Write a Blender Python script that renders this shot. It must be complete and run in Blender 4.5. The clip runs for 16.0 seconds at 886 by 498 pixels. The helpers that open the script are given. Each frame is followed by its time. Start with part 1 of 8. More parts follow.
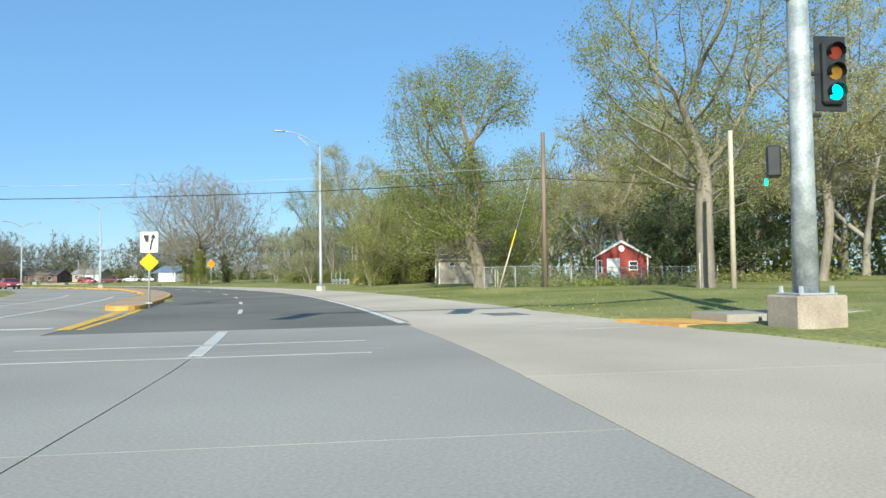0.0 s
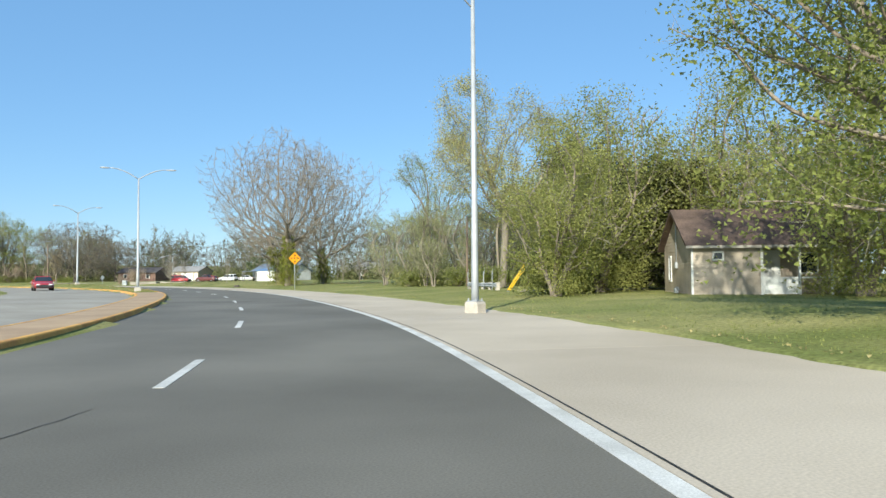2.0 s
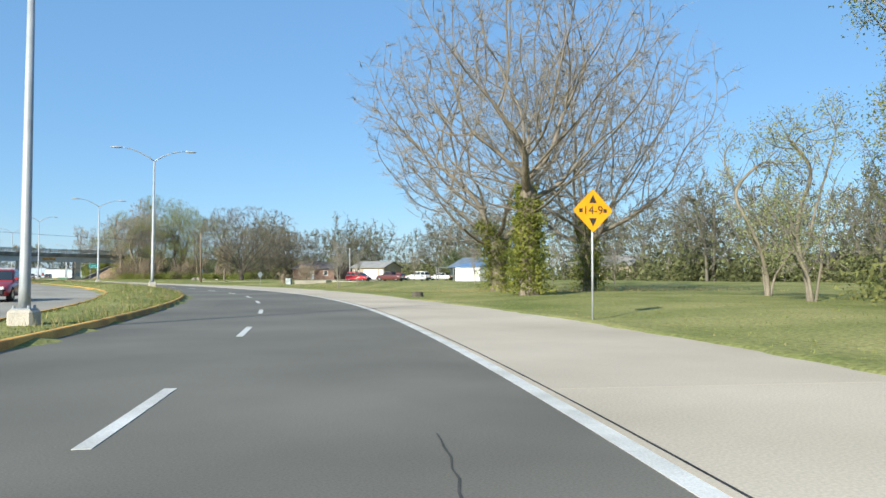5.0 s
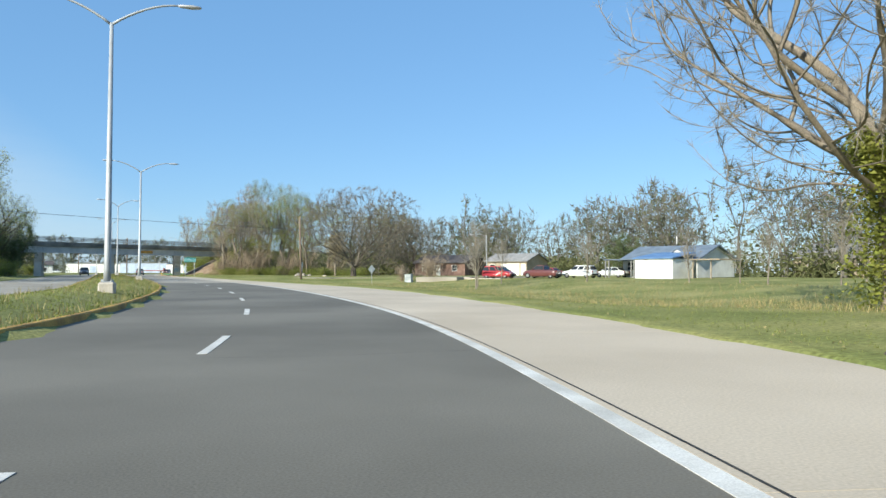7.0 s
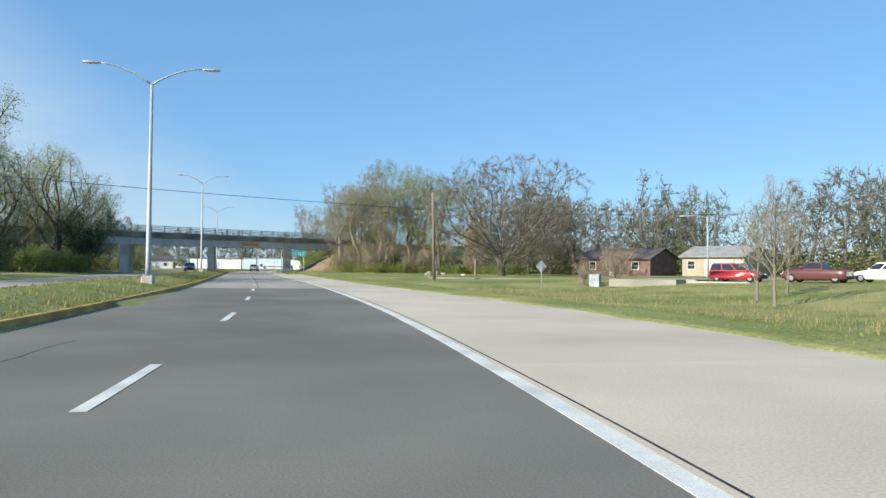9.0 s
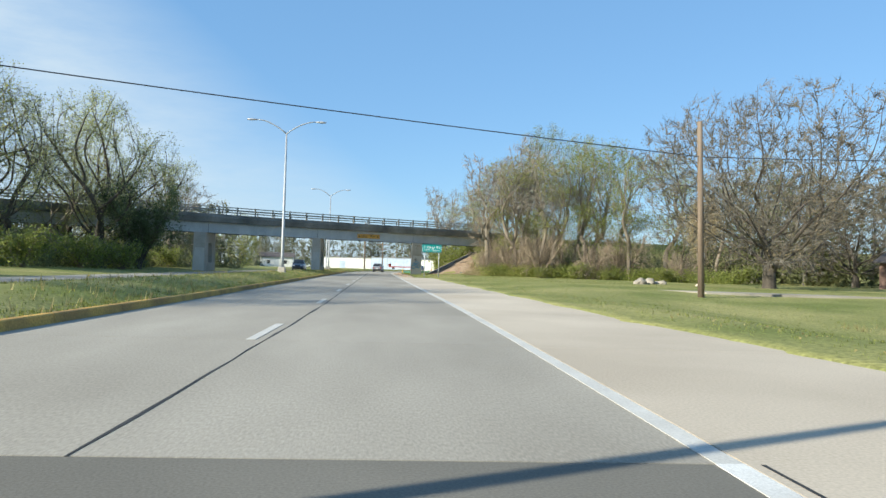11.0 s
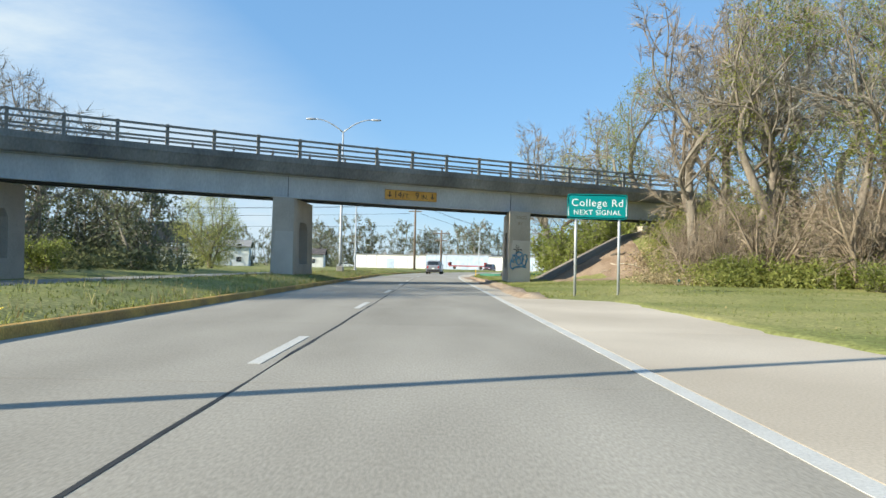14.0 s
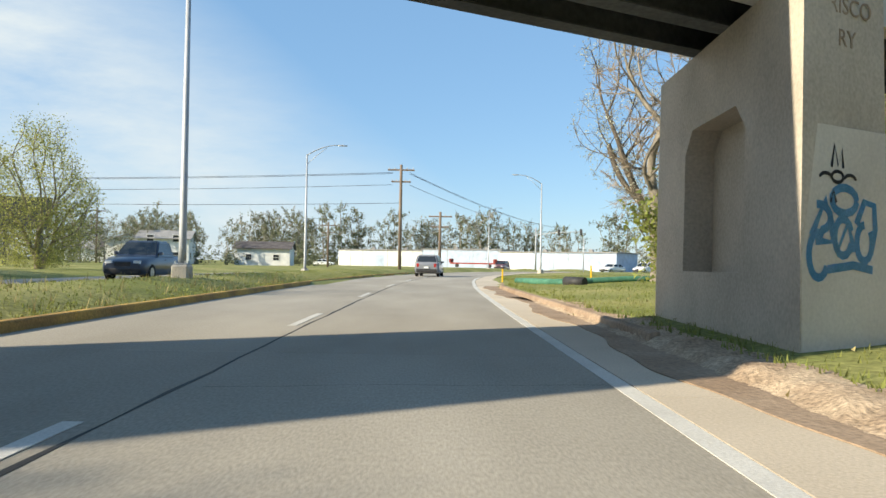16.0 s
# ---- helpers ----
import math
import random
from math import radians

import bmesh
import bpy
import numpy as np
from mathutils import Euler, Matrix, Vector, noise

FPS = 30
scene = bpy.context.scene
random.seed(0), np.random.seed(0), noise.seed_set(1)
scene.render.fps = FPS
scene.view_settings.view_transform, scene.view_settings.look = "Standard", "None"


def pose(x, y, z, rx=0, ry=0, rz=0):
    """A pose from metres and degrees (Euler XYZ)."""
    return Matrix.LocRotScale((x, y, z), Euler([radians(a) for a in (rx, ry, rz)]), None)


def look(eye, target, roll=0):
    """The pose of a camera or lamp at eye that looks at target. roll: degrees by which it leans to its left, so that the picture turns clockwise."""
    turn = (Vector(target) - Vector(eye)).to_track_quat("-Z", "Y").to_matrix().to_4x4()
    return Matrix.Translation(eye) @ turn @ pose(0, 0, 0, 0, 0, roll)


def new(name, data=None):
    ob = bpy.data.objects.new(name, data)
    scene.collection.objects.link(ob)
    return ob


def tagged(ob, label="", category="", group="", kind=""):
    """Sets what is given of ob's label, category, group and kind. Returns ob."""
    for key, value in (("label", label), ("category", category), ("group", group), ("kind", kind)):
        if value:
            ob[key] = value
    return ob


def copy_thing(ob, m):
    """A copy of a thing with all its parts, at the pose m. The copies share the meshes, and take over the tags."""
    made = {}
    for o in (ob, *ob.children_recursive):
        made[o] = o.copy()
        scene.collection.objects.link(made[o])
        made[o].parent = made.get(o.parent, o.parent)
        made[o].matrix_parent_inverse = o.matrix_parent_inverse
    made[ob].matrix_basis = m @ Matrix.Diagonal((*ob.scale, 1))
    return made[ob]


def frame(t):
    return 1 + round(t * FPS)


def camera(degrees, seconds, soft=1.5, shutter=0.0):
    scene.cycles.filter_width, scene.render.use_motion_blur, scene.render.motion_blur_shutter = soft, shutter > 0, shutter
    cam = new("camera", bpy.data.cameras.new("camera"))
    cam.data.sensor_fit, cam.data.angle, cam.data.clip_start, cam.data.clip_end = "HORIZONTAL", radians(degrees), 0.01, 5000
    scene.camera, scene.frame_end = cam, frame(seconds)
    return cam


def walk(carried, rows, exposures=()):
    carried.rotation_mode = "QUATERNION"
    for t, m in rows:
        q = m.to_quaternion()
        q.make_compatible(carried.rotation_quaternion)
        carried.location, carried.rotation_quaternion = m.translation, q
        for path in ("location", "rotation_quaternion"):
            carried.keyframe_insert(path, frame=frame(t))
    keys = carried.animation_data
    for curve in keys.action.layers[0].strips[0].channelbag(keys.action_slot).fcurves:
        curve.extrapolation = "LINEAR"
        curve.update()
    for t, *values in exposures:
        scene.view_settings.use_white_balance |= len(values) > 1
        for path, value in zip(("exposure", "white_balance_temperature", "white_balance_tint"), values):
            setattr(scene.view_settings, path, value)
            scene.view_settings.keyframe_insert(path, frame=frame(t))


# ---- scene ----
cam = camera(62.0, 16.0)
PATH = [
    (0, (-73.232, -237.899, 1.045), (-71.534, -236.844, 1.116), -0.8),
    (0.5, (-67.345, -233.056, 1.103), (-65.678, -231.954, 1.174), -0.7),
    (1, (-61.852, -227.91, 1.181), (-60.222, -226.752, 1.251), -0.7),
    (1.5, (-56.284, -222.431, 1.115), (-54.707, -221.203, 1.19), -0.5),
    (2, (-50.579, -216.245, 1.170), (-49.059, -214.946, 1.244), -0.4),
    (2.5, (-45.118, -209.962, 1.185), (-43.66, -208.595, 1.253), -0.4),
    (3, (-39.987, -203.719, 1.200), (-38.591, -202.289, 1.264), -0.3),
    (3.5, (-35.204, -196.966, 1.130), (-33.873, -195.475, 1.203), -0.2),
    (6, (-15.253, -161.462, 1.207), (-14.266, -159.723, 1.271), 0.2),
    (6.5, (-12.229, -154.221, 1.096), (-11.319, -152.441, 1.159), 0.2),
    (7, (-9.617, -147.249, 1.07), (-8.775, -145.436, 1.132), 0.2),
    (7.5, (-7.193, -139.808, 0.994), (-6.419, -137.965, 1.058), 0.2),
    (8, (-5.24, -132.299, 1.059), (-4.531, -130.43, 1.121), 0.3),
    (8.5, (-3.728, -124.674, 1.063), (-3.109, -122.773, 1.123), 0.5),
    (9, (-2.592, -116.769, 1.110), (-2.07, -114.839, 1.163), 0.6),
    (11.5, (-0.159, -73.059, 1.016), (-0.05, -71.063, 1.067), 1.5),
    (12, (-0.136, -64.491, 1.035), (-0.087, -62.492, 1.081), 1.1),
    (12.5, (-0.153, -55.793, 1.035), (-0.149, -53.794, 1.08), 1.2),
    (13, (-0.222, -46.859, 1.02), (-0.219, -44.86, 1.063), 1.2),
    (13.5, (-0.191, -38.047, 0.99), (-0.178, -36.048, 1.034), 1.2),
    (14, (-0.157, -28.991, 0.972), (-0.135, -26.991, 1.019), 1.2),
    (14.5, (-0.08, -20.598, 0.992), (-0.051, -18.599, 1.039), 1.3),
    (15, (0.045, -11.73, 1.064), (0.071, -9.73, 1.105), 1.1),
    (15.5, (0.113, -2.901, 1.085), (0.138, -0.902, 1.122), 1.1),
    (16, (0.28, 5.58, 0.99), (0.302, 7.58, 1.030), 1.0),
]
walk(cam, [(t, look(e, g, r)) for t, e, g, r in PATH], exposures=((0, 0.66, 6250, 0), (2, 0.7, 6450, 2), (6, 0.7, 6450, 3), (9, 0.68, 6400, 3), (11.5, 0.82, 6700, 3), (14.5, 0.85, 6700, 4), (15.0, 0.98, 7000, 5), (15.5, 1.05, 7200, 5), (16, 0.88, 7400, 6)))

# ---- sky and sun ----
SUN_TURN, SUN_UP = 25.0, 27.0          # the way the shadows fall, from +x towards +y, and the sun's height
world = bpy.data.worlds.new("sky")
scene.world = world
world.use_nodes = True
wn, wl = world.node_tree.nodes, world.node_tree.links
sky = wn.new("ShaderNodeTexSky")
sky.sky_type, sky.sun_disc = "NISHITA", False
sky.sun_elevation = radians(SUN_UP)
sky.sun_rotation = radians(270 - SUN_TURN)
sky.air_density, sky.dust_density, sky.ozone_density = 1.0, 0.2, 4.0
# thin high cloud, drawn on the sky's dome
coord = wn.new("ShaderNodeTexCoord")
split = wn.new("ShaderNodeSeparateXYZ")
wl.new(coord.outputs["Generated"], split.inputs[0])
flat = wn.new("ShaderNodeMapping")
flat.inputs["Scale"].default_value = (1.0, 2.6, 5.0)
flat.inputs["Rotation"].default_value = (0, 0, radians(35))
wl.new(coord.outputs["Generated"], flat.inputs[0])
cloud = wn.new("ShaderNodeTexNoise")
cloud.inputs["Scale"].default_value, cloud.inputs["Detail"].default_value = 2.0, 7.0
cloud.inputs["Roughness"].default_value = 0.62
wl.new(flat.outputs[0], cloud.inputs["Vector"])
cramp = wn.new("ShaderNodeValToRGB")
cramp.color_ramp.elements[0].position, cramp.color_ramp.elements[1].position = 0.26, 0.68
wl.new(cloud.outputs["Fac"], cramp.inputs[0])
# the cloud bank lies low to the west
bank = wn.new("ShaderNodeVectorMath")
bank.operation = "DOT_PRODUCT"
bank.inputs[1].default_value = (-0.61, 0.01, -0.792)
wl.new(coord.outputs["Generated"], bank.inputs[0])
brange = wn.new("ShaderNodeMapRange")
brange.inputs["From Min"].default_value, brange.inputs["From Max"].default_value = -0.09, 0.10
wl.new(bank.outputs["Value"], brange.inputs["Value"])
amount = wn.new("ShaderNodeMath")
amount.operation = "MULTIPLY"
wl.new(cramp.outputs["Color"], amount.inputs[0])
wl.new(brange.outputs[0], amount.inputs[1])
cmix = wn.new("ShaderNodeMix")
cmix.data_type = "RGBA"
cmix.inputs[7].default_value = (4.0, 4.6, 5.35, 1)
wl.new(amount.outputs[0], cmix.inputs[0])
even = wn.new("ShaderNodeMix")
even.data_type = "RGBA"
even.inputs[0].default_value = 0.55
even.inputs[7].default_value = (1.22, 2.68, 5.15, 1)
wl.new(sky.outputs[0], even.inputs[6])
wl.new(even.outputs[2], cmix.inputs[6])
wl.new(cmix.outputs[2], wn["Background"].inputs[0])
wn["Background"].inputs[1].default_value = 0.105
sun = new("sun", bpy.data.lights.new("sun", "SUN"))
sun.data.energy, sun.data.angle, sun.data.color = 4.6, radians(0.55), (1.0, 0.93, 0.82)
sun.matrix_world = look((0, 0, 0), (math.cos(radians(SUN_TURN)), math.sin(radians(SUN_TURN)), -math.tan(radians(SUN_UP))))


# ---- materials ----
def shade(name, a, b, scale=2.0, rough=0.8, metal=0.0, bump=0.15, grain=25.0, island=0.0, each=0.0, spec=0.3,
          stretch=(1, 1, 1), speck=0.25, sharp=0.15, leaf=0.0, dist=0.02):
    """A surface that wanders between two colours, with a finer grain and a relief."""
    m = bpy.data.materials.new(name)
    m.use_nodes = True
    n, l = m.node_tree.nodes, m.node_tree.links
    p = n["Principled BSDF"]
    tc, mp = n.new("ShaderNodeTexCoord"), n.new("ShaderNodeMapping")
    mp.inputs["Scale"].default_value = stretch
    l.new(tc.outputs["Object"], mp.inputs[0])
    big, small = n.new("ShaderNodeTexNoise"), n.new("ShaderNodeTexNoise")
    big.inputs["Scale"].default_value, big.inputs["Detail"].default_value = scale, 5.0
    small.inputs["Scale"].default_value, small.inputs["Detail"].default_value = scale * grain, 3.0
    for t in (big, small):
        l.new(mp.outputs[0], t.inputs["Vector"])
    ramp = n.new("ShaderNodeValToRGB")
    e = ramp.color_ramp.elements
    e[0].position, e[1].position = 0.5 - sharp, 0.5 + sharp
    e[0].color, e[1].color = (*a, 1), (*b, 1)
    l.new(big.outputs["Fac"], ramp.inputs[0])
    vary = n.new("ShaderNodeMapRange")
    vary.inputs["From Min"].default_value, vary.inputs["From Max"].default_value = 0.25, 0.75
    vary.inputs["To Min"].default_value, vary.inputs["To Max"].default_value = 1 - speck, 1 + speck
    l.new(small.outputs["Fac"], vary.inputs["Value"])
    fac = vary.outputs[0]
    for amount_, kind in ((island, "geo"), (each, "obj")):
        if not amount_:
            continue
        src = n.new("ShaderNodeNewGeometry").outputs["Random Per Island"] if kind == "geo" else n.new("ShaderNodeObjectInfo").outputs["Random"]
        r = n.new("ShaderNodeMapRange")
        r.inputs["To Min"].default_value, r.inputs["To Max"].default_value = 1 - amount_, 1 + amount_
        l.new(src, r.inputs["Value"])
        mu = n.new("ShaderNodeMath")
        mu.operation = "MULTIPLY"
        l.new(fac, mu.inputs[0])
        l.new(r.outputs[0], mu.inputs[1])
        fac = mu.outputs[0]
    col = n.new("ShaderNodeVectorMath")
    col.operation = "SCALE"
    l.new(ramp.outputs["Color"], col.inputs[0])
    l.new(fac, col.inputs["Scale"])
    l.new(col.outputs[0], p.inputs["Base Color"])
    p.inputs["Roughness"].default_value, p.inputs["Metallic"].default_value = rough, metal
    p.inputs["Specular IOR Level"].default_value = spec
    if bump:
        bp = n.new("ShaderNodeBump")
        bp.inputs["Strength"].default_value, bp.inputs["Distance"].default_value = bump, dist
        l.new(small.outputs["Fac"], bp.inputs["Height"])
        l.new(bp.outputs[0], p.inputs["Normal"])
    if leaf:
        tr, mx = n.new("ShaderNodeBsdfTranslucent"), n.new("ShaderNodeMixShader")
        l.new(col.outputs[0], tr.inputs["Color"])
        mx.inputs[0].default_value = leaf
        l.new(p.outputs[0], mx.inputs[1])
        l.new(tr.outputs[0], mx.inputs[2])
        l.new(mx.outputs[0], n["Material Output"].inputs[0])
    return m


def glow(name, colour, strength):
    m = bpy.data.materials.new(name)
    m.use_nodes = True
    p = m.node_tree.nodes["Principled BSDF"]
    p.inputs["Base Color"].default_value = (*colour, 1)
    p.inputs["Emission Color"].default_value, p.inputs["Emission Strength"].default_value = (*colour, 1), strength
    return m


ASPHALT = shade("asphalt", (0.122, 0.113, 0.094), (0.182, 0.169, 0.142), 0.22, 0.85, bump=0.1, grain=260, speck=0.22, spec=0.35)
CONCRETE_SOUTH = shade("junction_concrete", (0.27, 0.25, 0.22), (0.36, 0.335, 0.295), 0.16, 0.85, bump=0.08, grain=220, speck=0.16, each=0.05)
CONCRETE = shade("road_concrete", (0.255, 0.23, 0.19), (0.365, 0.333, 0.28), 0.5, 0.85, bump=0.08, grain=110, speck=0.2, each=0.05, stretch=(1, 0.3, 1), sharp=0.2)
SHOULDER = shade("shoulder_concrete", (0.43, 0.365, 0.285), (0.545, 0.47, 0.375), 0.22, 0.9, bump=0.12, grain=180, speck=0.16, each=0.04)
MEDIAN_TOP = shade("median_concrete", (0.36, 0.25, 0.16), (0.46, 0.33, 0.21), 0.5, 0.9, grain=80, speck=0.15)
CURB_YELLOW = shade("curb_yellow", (0.52, 0.265, 0.08), (0.68, 0.385, 0.10), 1.2, 0.8, grain=30, speck=0.25, sharp=0.12)
CURB_WORN = shade("curb_worn_yellow", (0.33, 0.20, 0.07), (0.52, 0.32, 0.085), 0.9, 0.85, grain=30, speck=0.3, sharp=0.1)
YELLOW_LINE = shade("yellow_line", (0.55, 0.33, 0.05), (0.70, 0.44, 0.06), 1.5, 0.7, grain=40, speck=0.2)
FAINT_LINE = shade("faint_line", (0.36, 0.345, 0.31), (0.47, 0.455, 0.42), 1.2, 0.8, grain=40, speck=0.15, sharp=0.25)
CRACK = shade("crack_fill", (0.05, 0.048, 0.044), (0.09, 0.085, 0.078), 2.0, 0.85, grain=30)
WORN_LINE = shade("worn_line", (0.46, 0.445, 0.41), (0.58, 0.565, 0.525), 1.2, 0.75, grain=40, speck=0.15, sharp=0.25)
WHITE_LINE = shade("white_line", (0.47, 0.46, 0.43), (0.67, 0.66, 0.63), 1.3, 0.7, grain=60, speck=0.2)
TAR = shade("tar", (0.020, 0.020, 0.020), (0.05, 0.048, 0.045), 1.5, 0.7, grain=30)
DIRT = shade("dirt", (0.24, 0.165, 0.11), (0.335, 0.25, 0.18), 0.8, 0.95, bump=0.5, grain=25, speck=0.3)
GRASS = shade("grass", (0.155, 0.178, 0.055), (0.295, 0.278, 0.115), 0.19, 0.9, bump=0.6, grain=60, speck=0.42, sharp=0.15, dist=0.05, spec=0.1)
BLADE = shade("grass_blade", (0.165, 0.20, 0.05), (0.29, 0.295, 0.10), 0.25, 0.8, bump=0, island=0.35, leaf=0.35, spec=0.1)
DRY = shade("dry_blade", (0.30, 0.26, 0.12), (0.40, 0.34, 0.17), 0.4, 0.85, bump=0, island=0.3, leaf=0.3, spec=0.1)
STEEL_GREY = shade("galvanised_steel", (0.35, 0.37, 0.39), (0.46, 0.48, 0.50), 1.5, 0.55, metal=0.3, grain=20, speck=0.08, bump=0.02)
POLE_BASE = shade("pole_base_concrete", (0.42, 0.38, 0.33), (0.52, 0.47, 0.41), 2.0, 0.9, grain=20)
TAN_BASE = shade("tan_concrete", (0.31, 0.255, 0.20), (0.42, 0.35, 0.285), 1.5, 0.9, grain=25, speck=0.2)
WOOD_POLE = shade("pole_wood", (0.16, 0.12, 0.09), (0.24, 0.185, 0.14), 1.2, 0.9, grain=18, stretch=(4, 4, 0.3))
PALE_POLE = shade("pale_pole_wood", (0.42, 0.36, 0.27), (0.54, 0.47, 0.36), 1.2, 0.9, grain=18, stretch=(4, 4, 0.3))
WIRE = shade("cable", (0.03, 0.03, 0.035), (0.05, 0.05, 0.055), 1, 0.6, bump=0)
WIRE_PALE = shade("pale_cable", (0.35, 0.36, 0.38), (0.45, 0.46, 0.48), 1, 0.5, bump=0)


# ---- small tools ----
def mesh_of(bm, name):
    me = bpy.data.meshes.new(name)
    bm.normal_update()
    bm.to_mesh(me)
    bm.free()
    return me


def put(name, bm, material, label="", category="", group="", kind=""):
    ob = new(name, mesh_of(bm, name))
    ob.data.materials.append(material)
    return tagged(ob, label, category, group, kind)


def part(name, bm, material, parent, label=""):
    ob = new(name, mesh_of(bm, name) if isinstance(bm, bmesh.types.BMesh) else bm)
    if not ob.data.materials:
        ob.data.materials.append(material)
    ob.parent = parent
    return tagged(ob, label)


def thing(name, label, category, m=None, group=""):
    ob = new(name)
    ob.empty_display_size = 0.2
    if m is not None:
        ob.matrix_basis = m
    return tagged(ob, label, category, group)


def arrays(name, verts, faces, smooth=False):
    """A mesh from numpy: faces all of one size."""
    me = bpy.data.meshes.new(name)
    v, f = np.asarray(verts, dtype=np.float32), np.asarray(faces, dtype=np.int32)
    me.vertices.add(len(v))
    me.vertices.foreach_set("co", v.ravel())
    me.loops.add(f.size)
    me.loops.foreach_set("vertex_index", f.ravel())
    me.polygons.add(len(f))
    me.polygons.foreach_set("loop_start", np.arange(0, f.size, f.shape[1], dtype=np.int32))
    me.polygons.foreach_set("loop_total", np.full(len(f), f.shape[1], dtype=np.int32))
    if smooth:
        me.polygons.foreach_set("use_smooth", np.ones(len(f), dtype=bool))
    me.update()
    me.validate()
    return me


def box(x0, y0, z0, x1, y1, z1, bevel=0.0, bm=None):
    own = bm is None
    bm = bmesh.new() if own else bm
    r = bmesh.ops.create_cube(bm, size=1)
    for v in r["verts"]:
        v.co = ((x0 + x1) / 2 + v.co.x * (x1 - x0), (y0 + y1) / 2 + v.co.y * (y1 - y0), (z0 + z1) / 2 + v.co.z * (z1 - z0))
    if bevel:
        es = list({e for v in r["verts"] for e in v.link_edges})
        bmesh.ops.bevel(bm, geom=es, offset=bevel, segments=1, affect="EDGES")
    return bm


def prism(points, z0, z1, bm=None, bevel=0.0):
    """A plan outline (anticlockwise) drawn up from z0 to z1."""
    bm = bm or bmesh.new()
    lo = [bm.verts.new((x, y, z0)) for x, y in points]
    hi = [bm.verts.new((x, y, z1)) for x, y in points]
    n = len(points)
    fs = [bm.faces.new(list(reversed(lo))), bm.faces.new(hi)]
    for i in range(n):
        fs.append(bm.faces.new((lo[i], lo[(i + 1) % n], hi[(i + 1) % n], hi[i])))
    if bevel:
        bmesh.ops.bevel(bm, geom=list({e for f in fs for e in f.edges}), offset=bevel, segments=1, affect="EDGES")
    return bm


def tube(points, radii, sides=8, bm=None, caps=True):
    """A round bar through the points."""
    bm = bm or bmesh.new()
    pts = [Vector(p) for p in points]
    radii = radii if isinstance(radii, (list, tuple)) else [radii] * len(pts)
    rings, side = [], None
    for i, p in enumerate(pts):
        d = (pts[min(i + 1, len(pts) - 1)] - pts[max(i - 1, 0)]).normalized()
        if side is None:
            side = d.orthogonal().normalized()
        side = (side - d * side.dot(d)).normalized()
        up = d.cross(side)
        rings.append([bm.verts.new(p + (side * math.cos(a) + up * math.sin(a)) * radii[i])
                      for a in (2 * math.pi * k / sides for k in range(sides))])
    for a, b in zip(rings, rings[1:]):
        for k in range(sides):
            f = bm.faces.new((a[k], a[(k + 1) % sides], b[(k + 1) % sides], b[k]))
            f.smooth = True
    if caps:
        bm.faces.new(list(reversed(rings[0])))
        bm.faces.new(rings[-1])
    return bm


# ---- the road's line: a smooth curve through a few plan points ----
KNOTS = [(-152, -302), (-112.0, -269.6), (-73.2, -237.9), (-61.9, -227.9), (-50.6, -216.2), (-40.0, -203.7), (-30.7, -190.1), (-22.3, -175.9),
         (-15.3, -161.5), (-9.6, -147.2), (-5.2, -132.3), (-2.6, -116.8), (-1.0, -99.7), (-0.3, -81.8), (0, -64), (0, -46), (0, -28), (0, -11),
         (0, 6), (0, 24), (0.3, 40), (1.4, 57), (4.2, 76), (9, 95), (18, 115), (34, 137), (62, 162), (110, 190)]


def smooth_line(knots, step=1.0):
    k = np.array(knots, float)
    out = []
    for i in range(len(k) - 1):
        p0, p1, p2, p3 = k[max(i - 1, 0)], k[i], k[i + 1], k[min(i + 2, len(k) - 1)]
        for u in np.linspace(0, 1, 24, endpoint=False):
            out.append(0.5 * (2 * p1 + (p2 - p0) * u + (2 * p0 - 5 * p1 + 4 * p2 - p3) * u * u + (3 * p1 - p0 - 3 * p2 + p3) * u ** 3))
    out = np.array(out)
    d = np.concatenate([[0], np.cumsum(np.hypot(*np.diff(out, axis=0).T))])
    s = np.arange(0, d[-1], step)
    return np.stack([np.interp(s, d, out[:, 0]), np.interp(s, d, out[:, 1])], 1)


LINE = smooth_line(KNOTS)
TAN = np.gradient(LINE, axis=0)
TAN /= np.linalg.norm(TAN, axis=1)[:, None]
NOR = np.stack([TAN[:, 1], -TAN[:, 0]], 1)           # to the right of the way
S0 = float(np.argmin((LINE[:, 0] + 73.2) ** 2 + (LINE[:, 1] + 237.9) ** 2))   # s counts from here
S_MAX = len(LINE) - 1 - S0


def on_road(s, off, z=0.0):
    """The place at s metres along the road and off metres to its right."""
    i = min(max(s + S0, 0), len(LINE) - 1.001)
    k, u = int(i), i - int(i)
    p = LINE[k] * (1 - u) + LINE[k + 1] * u
    n = NOR[k] * (1 - u) + NOR[k + 1] * u
    return (float(p[0] + n[0] * off), float(p[1] + n[1] * off), z)


def heading(s):
    i = int(min(max(s + S0, 0), len(LINE) - 1))
    return math.degrees(math.atan2(TAN[i, 1], TAN[i, 0]))


